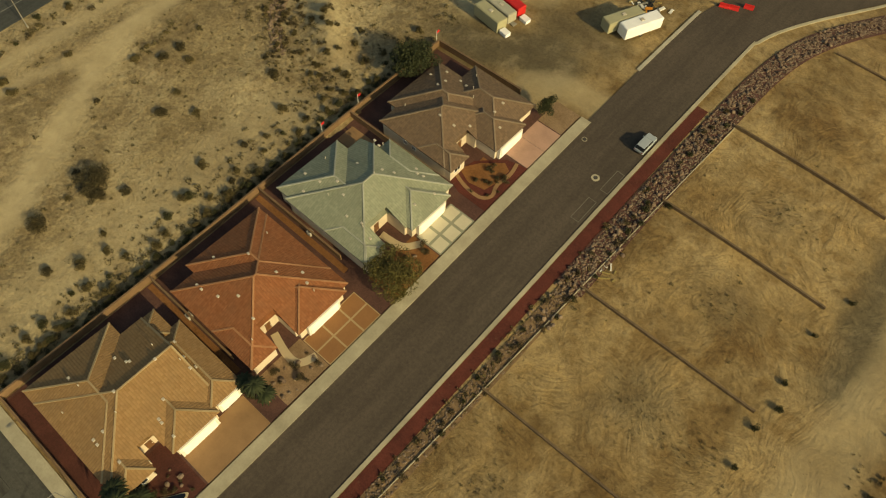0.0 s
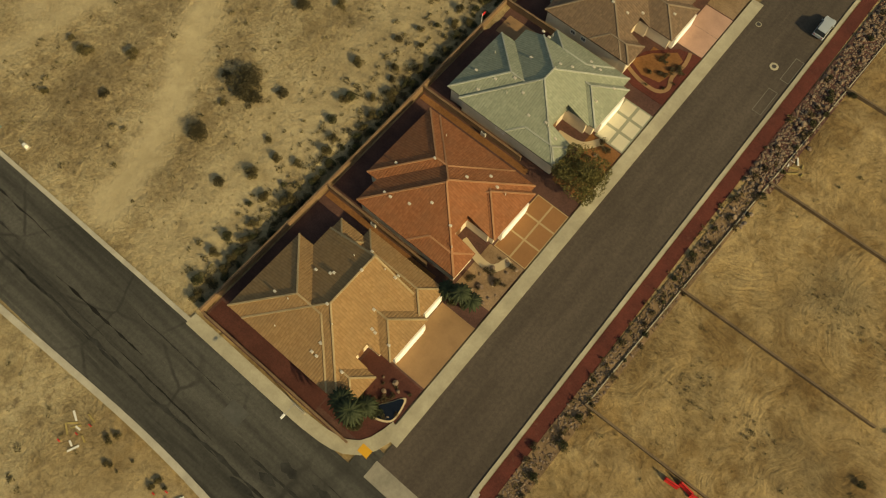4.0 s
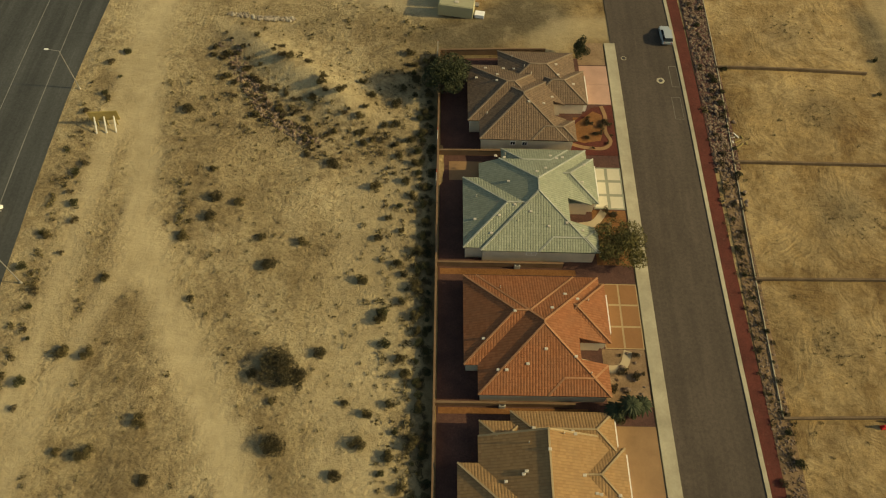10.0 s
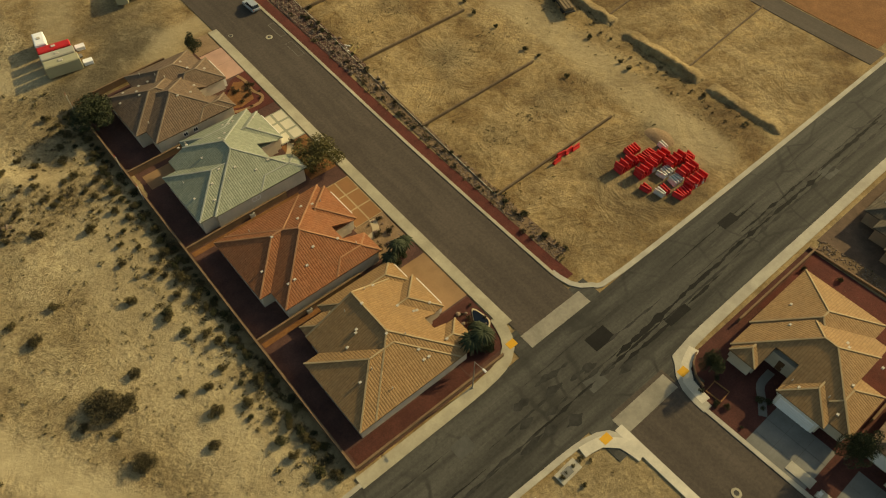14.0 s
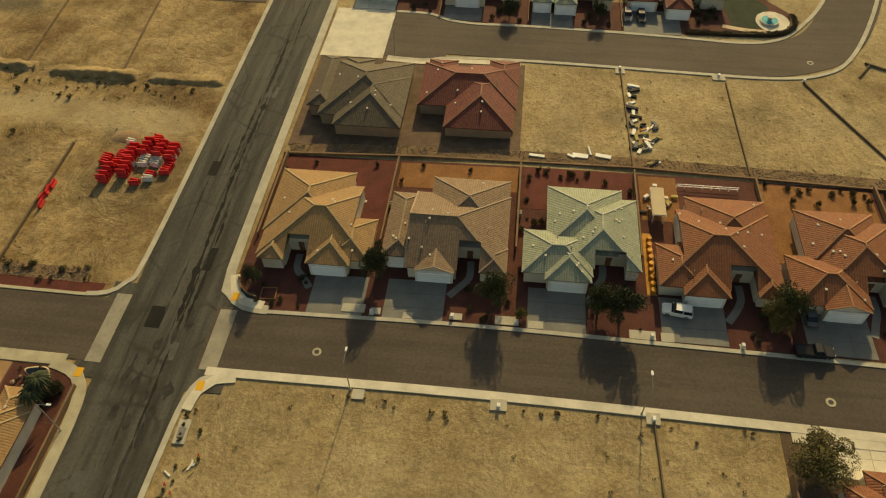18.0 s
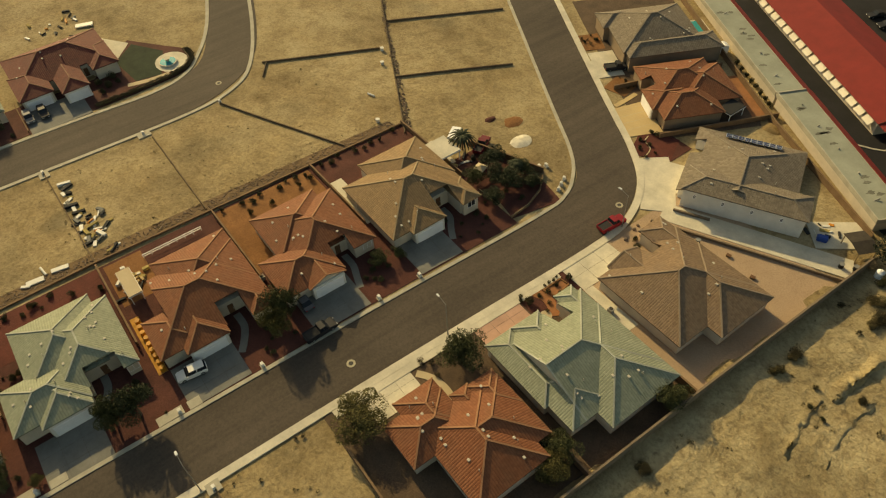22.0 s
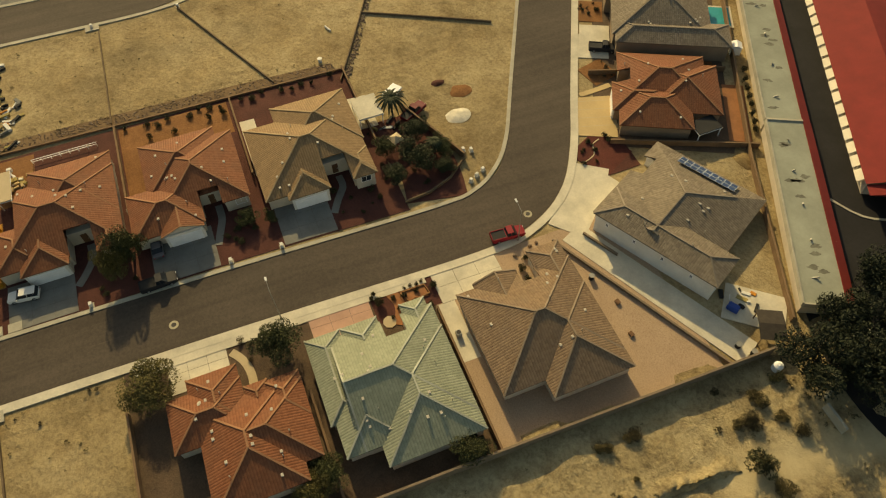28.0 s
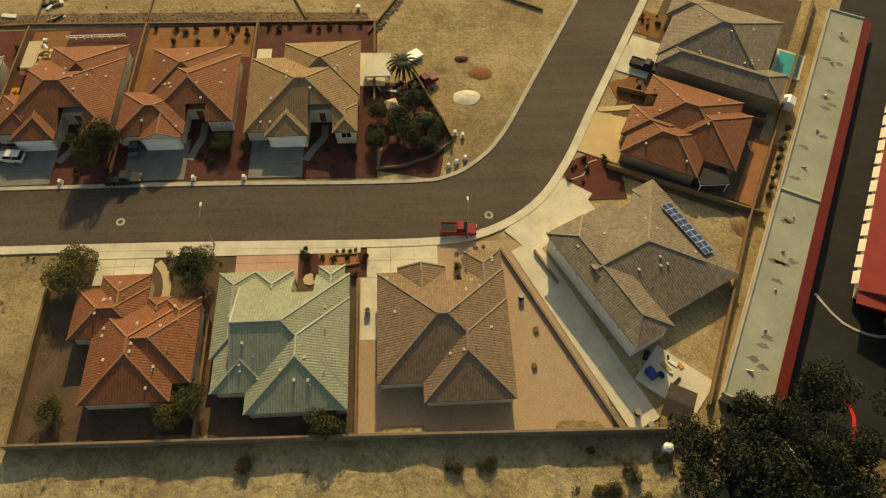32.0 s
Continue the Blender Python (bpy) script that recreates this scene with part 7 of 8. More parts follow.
storage_block(-66.0, -219.4, 37.2, -28.0)
storage_block(-32.4, -237.4, 46.0, -28.0)
CANVAS = plain("cream_canvas", (0.72, 0.66, 0.54), 0.9, 0.1)
hall = thing("red_building", "long building under a red metal gable roof", "building", -48.0, -237.4, None, -28.0)
part("wall", boxed(0, 70, -15.5, 0, -0.5, 3.6), STUCCO, hall)
part("roof", loft([[(px, 0.8, 3.5), (px, -7.75, 6.0), (px, -16.3, 3.5), (px, -7.75, 5.8)] for px in (-0.8, 71)]), RED_METAL, hall, "red metal gable roof")
part("end_roof", loft([[(px, 0.6, 3.3), (px, -7.75, 4.6), (px, -16.1, 3.3), (px, -7.75, 3.2)] for px in (-3.0, -0.7)]), RED_METAL, hall)
for k in range(22):
    part("awning", loft([[(1.0 + 3.1 * k + d, 0.2, 2.9), (1.0 + 3.1 * k + d, 1.25, 2.0), (1.0 + 3.1 * k + d, 1.25, 1.9), (1.0 + 3.1 * k + d, 0.2, 2.75)] for d in (0, 2.4)]), CANVAS, hall, "cream canvas awning")
laid("kerb_island", ribbon([(-47, -232), (-52, -234.5), (-54.5, -239), (-54, -244)], -0.2, 0.2, 0.16, cross=1), KERB, "pale kerb of a planted island", "kerb")
laid("kerb_red", ribbon([(-61.5, -229.5), (-64.5, -231), (-68, -230.5), (-74, -226)], -0.25, 0.25, 0.16, cross=1), RED_PLASTIC, "red painted kerb", "kerb")


def trailer(x, y, rz, length, width, height, col, label, wheels=True):
    top = thing("trailer", label, "trailer", x, y, None, rz, "site trailers")
    part("body", boxed(-length / 2, length / 2, -width / 2, width / 2, 0.5 if wheels else 0.1, height, bevel=0.1), col, top)
    part("roof_panel", boxed(-length / 2 + 0.2, length / 2 - 0.2, -width / 2 + 0.2, width / 2 - 0.2, height, height + 0.06), col, top)
    part("roof_hatch", boxed(-0.4, 0.4, -0.35, 0.35, height + 0.06, height + 0.2, bevel=0.04), VENT, top)
    part("chassis", boxed(-length / 2 + 0.3, length / 2 + 0.9, -0.5, 0.5, 0.25, 0.5), POLE, top)
    for s in (-1, 1):
        wheel = part("wheel", rod(bmesh.new(), (0, -0.1, 0), (0, 0.1, 0), 0.36, 0.36, 12), TYRE, top, "", pose(-0.4, s * (width / 2 - 0.12), 0.36))
        part("rim", rod(bmesh.new(), (0, -0.11, 0), (0, 0.11, 0), 0.2, 0.2, 10), RIM, wheel)


OLIVE_PAINT = plain("olive_paint", (0.36, 0.34, 0.22), 0.6, 0.12)
trailer(-62.3, 88.2, -9, 6.8, 2.5, 2.6, OLIVE_PAINT, "faded olive site container", False)
trailer(-62.0, 91.0, -9, 6.6, 2.3, 2.5, plain("faded_grey_paint", (0.40, 0.38, 0.30), 0.6, 0.12), "faded grey box trailer on dirt")
trailer(-61.7, 93.7, -9, 6.4, 2.2, 2.4, RED_PLASTIC, "red box trailer on dirt")
trailer(-63.0, 98.2, 78, 4.6, 2.2, 2.4, WHITE_PAINT, "white box trailer on dirt")
trailer(-42.6, 103.6, 68, 8.0, 2.5, 2.8, OLIVE_PAINT, "cream camper trailer on dirt")
trailer(-39.2, 104.6, 68, 8.4, 2.6, 2.9, WHITE_PAINT, "white camper trailer on dirt")
for x, y, a, c, text in ((-57.8, 87.2, 0.9, 0.7, "white crate beside site trailers"), (-57.2, 92.6, 0.9, 0.7, "white crate beside site trailers"), (-123.4, 105.6, 1.5, 0.2, "white panel lying beside the highway"), (-125.4, 102.3, 0.7, 0.3, "white panel lying beside the highway")):
    top = thing("crate", text, "crate", x, y, None, 70 if c < 0.5 else -9)
    part("body", boxed(-a, a, -0.65, 0.65, 0, c, bevel=0.04), WHITE_PAINT, top)
    part("lid", boxed(-a - 0.04, a + 0.04, -0.69, 0.69, c, c + 0.08, bevel=0.02), WHITE_PAINT, top)
rj = random.Random(8)
JUNK = [plain("junk_timber", (0.38, 0.29, 0.11), 0.9, 0.3), MAIL, BED_LINER, plain("junk_orange", (0.55, 0.22, 0.04), 0.7, 0.2)]
for cx, cy, rad, n in ((-42, 111, 4.0, 26), (28.6, -104.2, 2.4, 14), (23.8, -102.8, 1.8, 9), (18.4, -104.6, 0.8, 4), (-58, -207, 2.6, 10), (6.5, -104.5, 2.6, 10), (-2, -168, 2.4, 6), (108, -118, 6.0, 16)):
    for k in range(n):
        top = thing("scrap_board", "loose board or crate in a heap of scrap", "scrap", cx + rj.gauss(0, rad / 2), cy + rj.gauss(0, rad / 2), None, rj.uniform(0, 360), "scrap heap")
        a, b, c = rj.uniform(0.2, 1.2), rj.uniform(0.08, 0.35), rj.uniform(0.1, 0.5)
        part("board", boxed(-a, a, -b, b, 0, c, bevel=0.02), (MAIL, BED_LINER, JUNK[0], BED_LINER, GREY_CONCRETE, MAIL, TYRE, JUNK[3])[k % 8], top)
for k in range(22):
    x = 21.6 + 1.06 * k + rj.uniform(-0.5, 0.5)
    top = thing("scrap_board", "white or dark scrap lying along a low wall", "scrap", x, -101.3 - 0.03 * k + rj.gauss(0, 0.45), None, rj.uniform(60, 120) if k % 2 else rj.uniform(-25, 25), "scrap heap")
    a, c = rj.uniform(0.4, 1.3), rj.uniform(0.15, 0.6)
    part("board", boxed(-a, a, -0.35, 0.35, 0, c, bevel=0.03), (MAIL, BED_LINER, GREY_CONCRETE, MAIL, JUNK[0], TYRE)[k % 6], top)
for x, y, rz, a, w in ((18.5, -82.3, 84, 1.5, 0.35), (19.2, -90.6, 84, 1.5, 0.6), (19.5, -95.0, 80, 1.5, 0.5), (19.0, -88.9, 60, 0.8, 0.3)):
    top = thing("plasterboard", "white sheet panel lying on bare dirt", "panel", x, y, None, rz)
    part("panel", boxed(-a, a, -w, w, 0.05, 0.3, bevel=0.03), MAIL, top)
top = thing("plasterboard", "large white sheet lying behind a house", "panel", 104.0, -125.2, None, 70)
part("panel", boxed(-2.2, 2.2, -0.9, 0.9, 0.05, 0.4, bevel=0.05), MAIL, top)
for x, y, rz, a in ((20.8, -92.4, 10, 1.2), (28.8, -166.6, 20, 0.9)):
    top = thing("pale_pipe", "pale plastic pipe lying on bare dirt", "pipe", x, y, None, rz)
    part("tube", rod(bmesh.new(), (-a, 0, 0.2), (a, 0, 0.2), 0.22, 0.22, 10), MAIL, top)

fountain = thing("fountain", "round pale fountain basin with green water", "fountain", 73.0, -136.0)
part("basin", rod(bmesh.new(), (0, 0, 0), (0, 0, 0.6), 2.2, 2.2, 24), CONCRETE, fountain)
part("water", rod(bmesh.new(), (0, 0, 0.5), (0, 0, 0.62), 1.9, 1.9, 24), POOL_WATER, fountain)
part("bowl", rod(bmesh.new(), (0, 0, 0.6), (0, 0, 1.5), 0.3, 0.8, 16), CONCRETE, fountain)
for x, y, c in ((71.4, -102.6, "grey"), (71.2, -105.8, "black")):
    vehicle("suv", c, x, y, 180, "dark car on an upper driveway")
for x, y in ((-65.3, 47.2), (-65.2, 55.8), (-65.4, 76.6)):
    top = thing("marker_pole", "slim pale pole with a red flag on the wall", "marker pole", x - 0.35, y)
    part("pole", rod(bmesh.new(), (0, 0, -0.2), (0, 0, 3.6), 0.05, 0.05, 8), MAIL, top)
    part("flag", boxed(0, 0.04, 0, 0.7, 3.0, 3.5), RED_PLASTIC, top, "red cloth flag")
# flat covers, canopies and yard pieces
TIMBER = plain("weathered_timber", (0.24, 0.17, 0.10), 0.9, 0.25, 1.0, 5.0)


def patio_cover(label, x0, x1, y0, y1, height, material):
    top = thing("patio_cover", label, "patio cover", (x0 + x1) / 2, (y0 + y1) / 2)
    a, b = (x1 - x0) / 2, (y1 - y0) / 2
    part("cover_roof", boxed(-a, a, -b, b, height - 0.14, height, bevel=0.03), material, top)
    part("fascia", boxed(-a - 0.05, a + 0.05, -b - 0.05, b + 0.05, height - 0.26, height - 0.15), WHITE_PAINT, top)
    for k in range(4):
        part("post", boxed(-0.07, 0.07, -0.07, 0.07, -0.3, height - 0.26), WHITE_PAINT, top, "", pose((-1, 1, 1, -1)[k] * (a - 0.2), (-1, -1, 1, 1)[k] * (b - 0.2), 0))


patio_cover("flat pale patio cover beside a tan house", -1.8, 3.9, -168.6, -164.0, 2.5, CONCRETE)
patio_cover("flat white patio cover against a tiled roof", -1.4, 2.9, -146.7, -144.3, 2.3, CONCRETE)
patio_cover("flat tan patio cover over a cluttered yard", 2.6, 9.4, -104.9, -102.6, 2.3, CREAM)
top = thing("garden_canopy", "small square cream garden canopy among shrubs", "canopy", -7.9, -168.7, None, 20)
part("cloth", loft([[(-1.1, -1.1, 2.1), (1.1, -1.1, 2.1), (1.1, 1.1, 2.1), (-1.1, 1.1, 2.1)], [(-0.1, -0.1, 2.7), (0.1, -0.1, 2.7), (0.1, 0.1, 2.7), (-0.1, 0.1, 2.7)]]), CREAM, top)
for k in range(4):
    part("leg", boxed(-0.04, 0.04, -0.04, 0.04, -0.2, 2.15), POLE, top, "", pose((-1, 1, 1, -1)[k], (-1, -1, 1, 1)[k], 0))
top = thing("utility_vault", "pale concrete utility frame with a dark lid beside the kerb", "utility vault", -43.4, -33.3, None, 2)
part("frame", boxed(-1.9, 1.9, -0.9, 0.9, -0.2, 0.16, bevel=0.03), KERB, top)
part("lid", boxed(-1.0, 0.6, -0.55, 0.55, 0.14, 0.2, bevel=0.02), GREY_CONCRETE, top)
top = thing("flatbed_trailer", "dark flatbed trailer loaded with timber on bare ground", "trailer", 33.2, 41.6, None, 68)
part("deck", boxed(-4.0, 4.0, -1.25, 1.25, 0.9, 1.15, bevel=0.03), BED_LINER, top)
for k in range(6):
    part("timber", boxed(-3.4, 3.2, -1.15 + 0.39 * k, -0.82 + 0.39 * k, 1.15, 1.75 + 0.08 * (k % 2)), TIMBER, top)
for wx in (-2.4, -1.5, 2.2):
    for s in (-1, 1):
        part("wheel", rod(bmesh.new(), (wx, s * 1.02 - 0.12, 0.45), (wx, s * 1.02 + 0.12, 0.45), 0.45, 0.45, 12), TYRE, top)
for x, y in ((-64.2, -201.6), (-66.0, -203.0), (-45.6, -187.6)):
    top = thing("barrel", "dark round barrel standing by a wall", "barrel", x, y)
    part("drum", rod(bmesh.new(), (0, 0, 0), (0, 0, 0.9), 0.42, 0.42, 14), BED_LINER, top)
    part("rim", rod(bmesh.new(), (0, 0, 0.86), (0, 0, 0.94), 0.45, 0.45, 14), POLE, top)
# white panel, chalk heap
top = thing("tarpaulin", "white folded tarpaulin lying on bare dirt", "tarpaulin", 5.4, -172.5, None, 35)
part("sheet", boxed(-1.1, 1.1, -1.9, 1.9, 0.1, 0.6, bevel=0.05), WHITE_PAINT, top)
CHALK = plain("white_sand", (0.66, 0.60, 0.48), 0.95, 0.2, 0.8, 4.0)


def heap(name, label, x, y, rx, ry, h, mat, seed):
    vs, fs = [(0, 0, h)], []
    r = random.Random(seed)
    for j, f in enumerate((0.4, 0.75, 1.0)):
        for k in range(18):
            a = k * math.tau / 18
            w = f * (1 + 0.25 * noise.noise(Vector((math.cos(a) * 1.5, math.sin(a) * 1.5, seed))))
            vs.append((rx * w * math.cos(a), ry * w * math.sin(a), h * (0.75, 0.35, -0.06)[j] * (1 if j == 2 else r.uniform(0.8, 1.2))))
    for k in range(18):
        m = (k + 1) % 18
        fs.append((0, 1 + k, 1 + m))
        for j in range(2):
            fs.append((1 + 18 * j + k, 19 + 18 * j + k, 19 + 18 * j + m, 1 + 18 * j + m))
    ob = new(name, mesh_from(name, vs, fs, mat, True))
    ob.matrix_basis = pose(x, y, lay(x, y))
    tagged(ob, label, "mound")


heap("sand_mound", "low white sand mound on bare dirt", -4.5, -182.0, 1.9, 2.6, 0.35, CHALK, 1)
heap("dirt_mound", "low mound of brown dirt", 1.4, -185.0, 1.7, 2.2, 0.25, ORANGE_DIRT, 2)
heap("dirt_mound", "low mound of dark brown dirt", 5.0, -181.6, 0.9, 1.3, 0.3, RED_GRAVEL, 3)
heap("dirt_mound", "low mound of brown dirt in a yard", -34.1, -224.4, 2.6, 1.8, 0.5, GROUND, 4)
heap("dirt_mound", "low mound of dark dirt beside barriers", 17.5, 0.5, 2.2, 3.0, 0.5, BROWN_GRAVEL, 5)

# pond and pool
pond = thing("garden_pond", "small kidney-shaped dark pond with a stone rim", "pond", -36.9, -7.9, None, 62)


def kidney(scale, z):
    return [(scale * (2.0 + 0.35 * math.cos(2 * a)) * math.cos(a), scale * (1.15 - 0.35 * math.cos(a - 0.6)) * math.sin(a) + 0.25 * scale * math.cos(2 * a), z) for a in [k * math.tau / 28 for k in range(28)]]


part("rim", loft([kidney(1.0, -0.1), kidney(1.14, 0.16), kidney(1.0, 0.2)]), CREAM, pond, "pale stone rim")
part("water", loft([kidney(0.98, -0.1), kidney(0.98, 0.22)]), WATER, pond, "still dark water")
pool = thing("swimming_pool", "turquoise swimming pool with a pale concrete edge", "swimming pool", 0.6, -242.4, None, -27.9)
part("edge", boxed(-3.4, 3.4, -2.6, 2.6, -0.3, 0.12), CONCRETE, pool)
part("water", boxed(-2.9, 2.9, -2.1, 2.1, -0.3, 0.14), POOL_WATER, pool)

# solar panels on the grey roof
PV = plain("solar_cells", (0.018, 0.045, 0.13), 0.15, 0.15)
PV_RIM = plain("solar_frame", (0.55, 0.58, 0.62), 0.35, 0.05, metal=0.6)
array = thing("solar_array", "two rows of dark blue solar panels on a tiled roof", "solar panels", -36.39, -213.97, lay(-36.2, -191.6) + 4.6 - 2.25 + 0.36 * 2.25 + 0.16, 27.5)
for i in range(9):
    for j in range(2):
        pv = part("solar_panel", boxed(-0.56, 0.56, -0.56, 0.56, 0, 0.05), PV_RIM, array, "", pose((i - 4) * 1.16, (j - 0.5) * 1.10, (j - 0.5) * 0.40, 19.8))
        part("glass_face", boxed(-0.50, 0.50, -0.50, 0.50, 0.045, 0.06), PV, pv)

# yard fixtures
COOL = plain("air_conditioner_grey", (0.42, 0.41, 0.37), 0.6, 0.1)
for x, y in ((-56, 11.2), (-53, 33.0), (-47, 54.3), (-52.5, -143.2), (-47, -164.0), (3, -56.0), (2.4, -79.0), (-6, -121.9)):
    top = thing("air_conditioner", "grey outdoor air conditioner beside a house wall", "air conditioner", x, y - 0.6)
    part("housing", boxed(-0.45, 0.45, -0.4, 0.4, 0, 0.9, bevel=0.04), COOL, top)
    part("fan_grille", rod(bmesh.new(), (0, 0, 0.88), (0, 0, 0.93), 0.34, 0.34, 14), IRON, top)
BLUE = plain("blue_tarp", (0.02, 0.07, 0.30), 0.6, 0.15)
top = thing("covered_grill", "blue tarpaulin over a garden grill", "grill cover", -58.6, -204.6, None, 30)
part("cover", boxed(-0.9, 0.9, -0.6, 0.6, 0, 1.1, bevel=0.2), BLUE, top)
top = thing("water_tank", "small round white tank by a boundary wall", "tank", -69.2, -204.6)
part("tank", rod(bmesh.new(), (0, 0, 0), (0, 0, 1.2), 0.7, 0.7, 16), WHITE_PAINT, top)
part("dome", rod(bmesh.new(), (0, 0, 1.2), (0, 0, 1.5), 0.7, 0.25, 16), WHITE_PAINT, top)
for x, y, rz, lo in ((-73.5, -211.0, -55, 7.0), (-78.5, -207.0, 0, 4.0)):
    top = thing("boundary_panel", "pale low panel wall in scrub", "wall panel", x, y, None, rz)
    part("panel", boxed(-lo / 2, lo / 2, -0.2, 0.2, -0.3, 1.6), KERB, top)
# roadside board
top = thing("roadside_board", "timber notice board leaning on props seen from behind", "board", -121.8, 58.7, None, 96)
part("panel", boxed(-0.12, 0.12, -2.4, 2.4, 1.2, 3.2, bevel=0.03), JUNK[0], top)
for k in (-1.6, 0, 1.6):
    part("prop", beam(bmesh.new(), (0, k, 2.2), (-1.9, k, 0.0), 0.18, 0.18), MAIL, top)
    part("post", boxed(-0.1, 0.1, k - 0.1, k + 0.1, -0.3, 3.0), JUNK[0], top)

# ---- yard and front garden details ----
TERRACOTTA = plain("terracotta_paving", (0.30, 0.13, 0.06), 0.9, 0.2, 0.6, 4.0)
GREEN_TARP = plain("green_tarpaulin", (0.20, 0.25, 0.19), 0.7, 0.2)
ORANGE_PLASTIC = plain("orange_plastic", (0.62, 0.27, 0.03), 0.55, 0.15, 1.0, 4.0, per_object=0.2)
laid("entry_path_l", ribbon([(-35.6, -157.2), (-38.2, -158.2), (-40.2, -158.0), (-42.2, -157.0)], -0.9, 0.9, 0.1, cross=2, step=0.8), TERRACOTTA, "terracotta paved entry path", "path")
laid("planter_edge_l", ribbon([(-37.0, -158.9), (-36.9, -162.9), (-38.6, -163.2), (-39.2, -159.9), (-37.0, -158.9)], -0.14, 0.14, 0.3, 0.35, 1, 0.6, False), TERRA, "low rounded planter edging", "edging")
laid("planter_soil_l", drape(-39.0, -37.1, -162.9, -159.2, 0.12, 1.0), TERRACOTTA, "red-brown planter soil", "gravel")
laid("garden_l", drape(-41.0, -35.2, -164.4, -154.2, 0.04, 1.5, 0.08), RED_GRAVEL, "dark red gravel front garden", "gravel")
for i, (x, y, w) in enumerate(((-37.7, -155.2, 1.8), (-37.8, -164.0, 1.5), (-36.4, -159.8, 0.7), (-36.3, -160.8, 0.7), (-36.3, -161.8, 0.8), (-36.2, -162.7, 0.7), (-35.9, -155.0, 0.9), (-36.6, -154.6, 1.0))):
    bush(x, y, w, w * 0.9, "bush", i, "dark clipped shrub beside an entry path")

# angled houses
laid("driveway_grid_o", ribbon([(-12.8, -202.8), (-14.9, -209.2)], -4.3, 4.3, 0.096, cross=4), SANDY_SLAB, "sandy concrete driveway with scored joints", "driveway")
for k in range(4):
    a = -4.3 + 2.15 * (k + 0.5)
    laid("driveway_joint_%d" % k, ribbon([(-12.8, -202.8), (-14.9, -209.2)], a - 0.06, a + 0.06, 0.102, 0.02, 1), CREAM, "darker scored joint", "joint")
laid("entry_path_o", ribbon([(-8.4, -205.4), (-8.4, -208.2), (-8.2, -212.0)], -0.55, 0.55, 0.1, cross=1, step=0.8), SANDY_SLAB, "curved sandy entry path", "path")
laid("garden_o", ribbon([(-19.0, -200.6), (-26.2, -204.2)], -4.6, 3.4, 0.05, cross=3), BRICK_GRAVEL, "red gravel front garden with a curved edging", "gravel")
laid("edging_o", ribbon([(-19.8, -203.3), (-20.5, -201.6), (-22.8, -200.6), (-24.0, -197.4)], -0.1, 0.1, 0.12, 0.12, 1, 0.6), CREAM, "curved pale garden edging", "edging")
laid("garden_o_side", ribbon([(-1.4, -211.0), (-6.8, -212.2)], -2.8, 2.8, 0.05, cross=2), ORANGE_DIRT, "orange-brown planted front garden", "gravel")
laid("lawn_o_back", ribbon([(-17.4, -233.2), (-30.2, -226.2)], -2.0, 2.0, 0.05, cross=2), TERRACOTTA, "brown paved back yard", "gravel")
laid("garden_p", ribbon([(15.6, -220.4), (9.8, -217.4)], -2.6, 2.6, 0.05, cross=2), ORANGE_DIRT, "orange-brown planted front garden", "gravel")
laid("driveway_p_wide", ribbon([(8.4, -217.6), (3.0, -214.8)], -3.0, 3.0, 0.095, cross=2), CONCRETE, "pale concrete driveway", "driveway")
rg = random.Random(77)
for x0, x1, y0, y1, n in ((-6.5, -1.5, -214.5, -209.5, 9), (9.8, 15.0, -221.0, -217.0, 9), (-24.5, -20.5, -201.5, -198.0, 6)):
    for i in range(n):
        w = rg.uniform(0.5, 1.2)
        bush(rg.uniform(x0, x1), rg.uniform(y0, y1), w, w * 0.75, ("bush", "dry")[i % 2], i, "small garden shrub in gravel")
for i, (x, y) in enumerate(((-15.0, -237.4), (-17.4, -236.0), (-19.4, -235.0), (-21.4, -234.0), (-23.1, -233.2), (-25.4, -232.0), (-27.4, -231.0), (-29.1, -230.2))):
    bush(x, y, 1.3, 1.3, "bush", i, "dark shrub in a row along the rear wall")
# Black slab imitates the shade of an opening under the roof.
patio_cover("black flat cover standing in for a shaded lanai opening", -27.6, -24.2, -223.4, -218.6, 2.4, BED_LINER)
vehicle("pickup", "black", 1.2, -215.6, -118, "dark pickup on a pale driveway")
top = thing("garden_shed", "small white plastic shed beside a wall", "shed", -9.7, -238.9, None, -28)
part("body", boxed(-0.9, 0.9, -1.0, 1.0, 0, 1.8, bevel=0.05), WHITE_PAINT, top)
part("roof", loft([[(px, -1.1, 1.75), (px, 0, 2.3), (px, 1.1, 1.75), (px, 0, 2.2)] for px in (-1.0, 1.0)]), WHITE_PAINT, top)

# the cluttered yard and its neighbours
for k in range(9):
    top = thing("storage_drum", "orange plastic drum in a side yard", "drum", -1.6 - 1.4 * k, -101.9 + 0.05 * (k % 3), None, 30 * k, "orange drums")
    part("drum", rod(bmesh.new(), (0, 0, 0), (0, 0, 0.85), 0.42, 0.38, 12), ORANGE_PLASTIC, top)
    part("lid", rod(bmesh.new(), (0, 0, 0.84), (0, 0, 0.92), 0.43, 0.43, 12), ORANGE_PLASTIC, top)
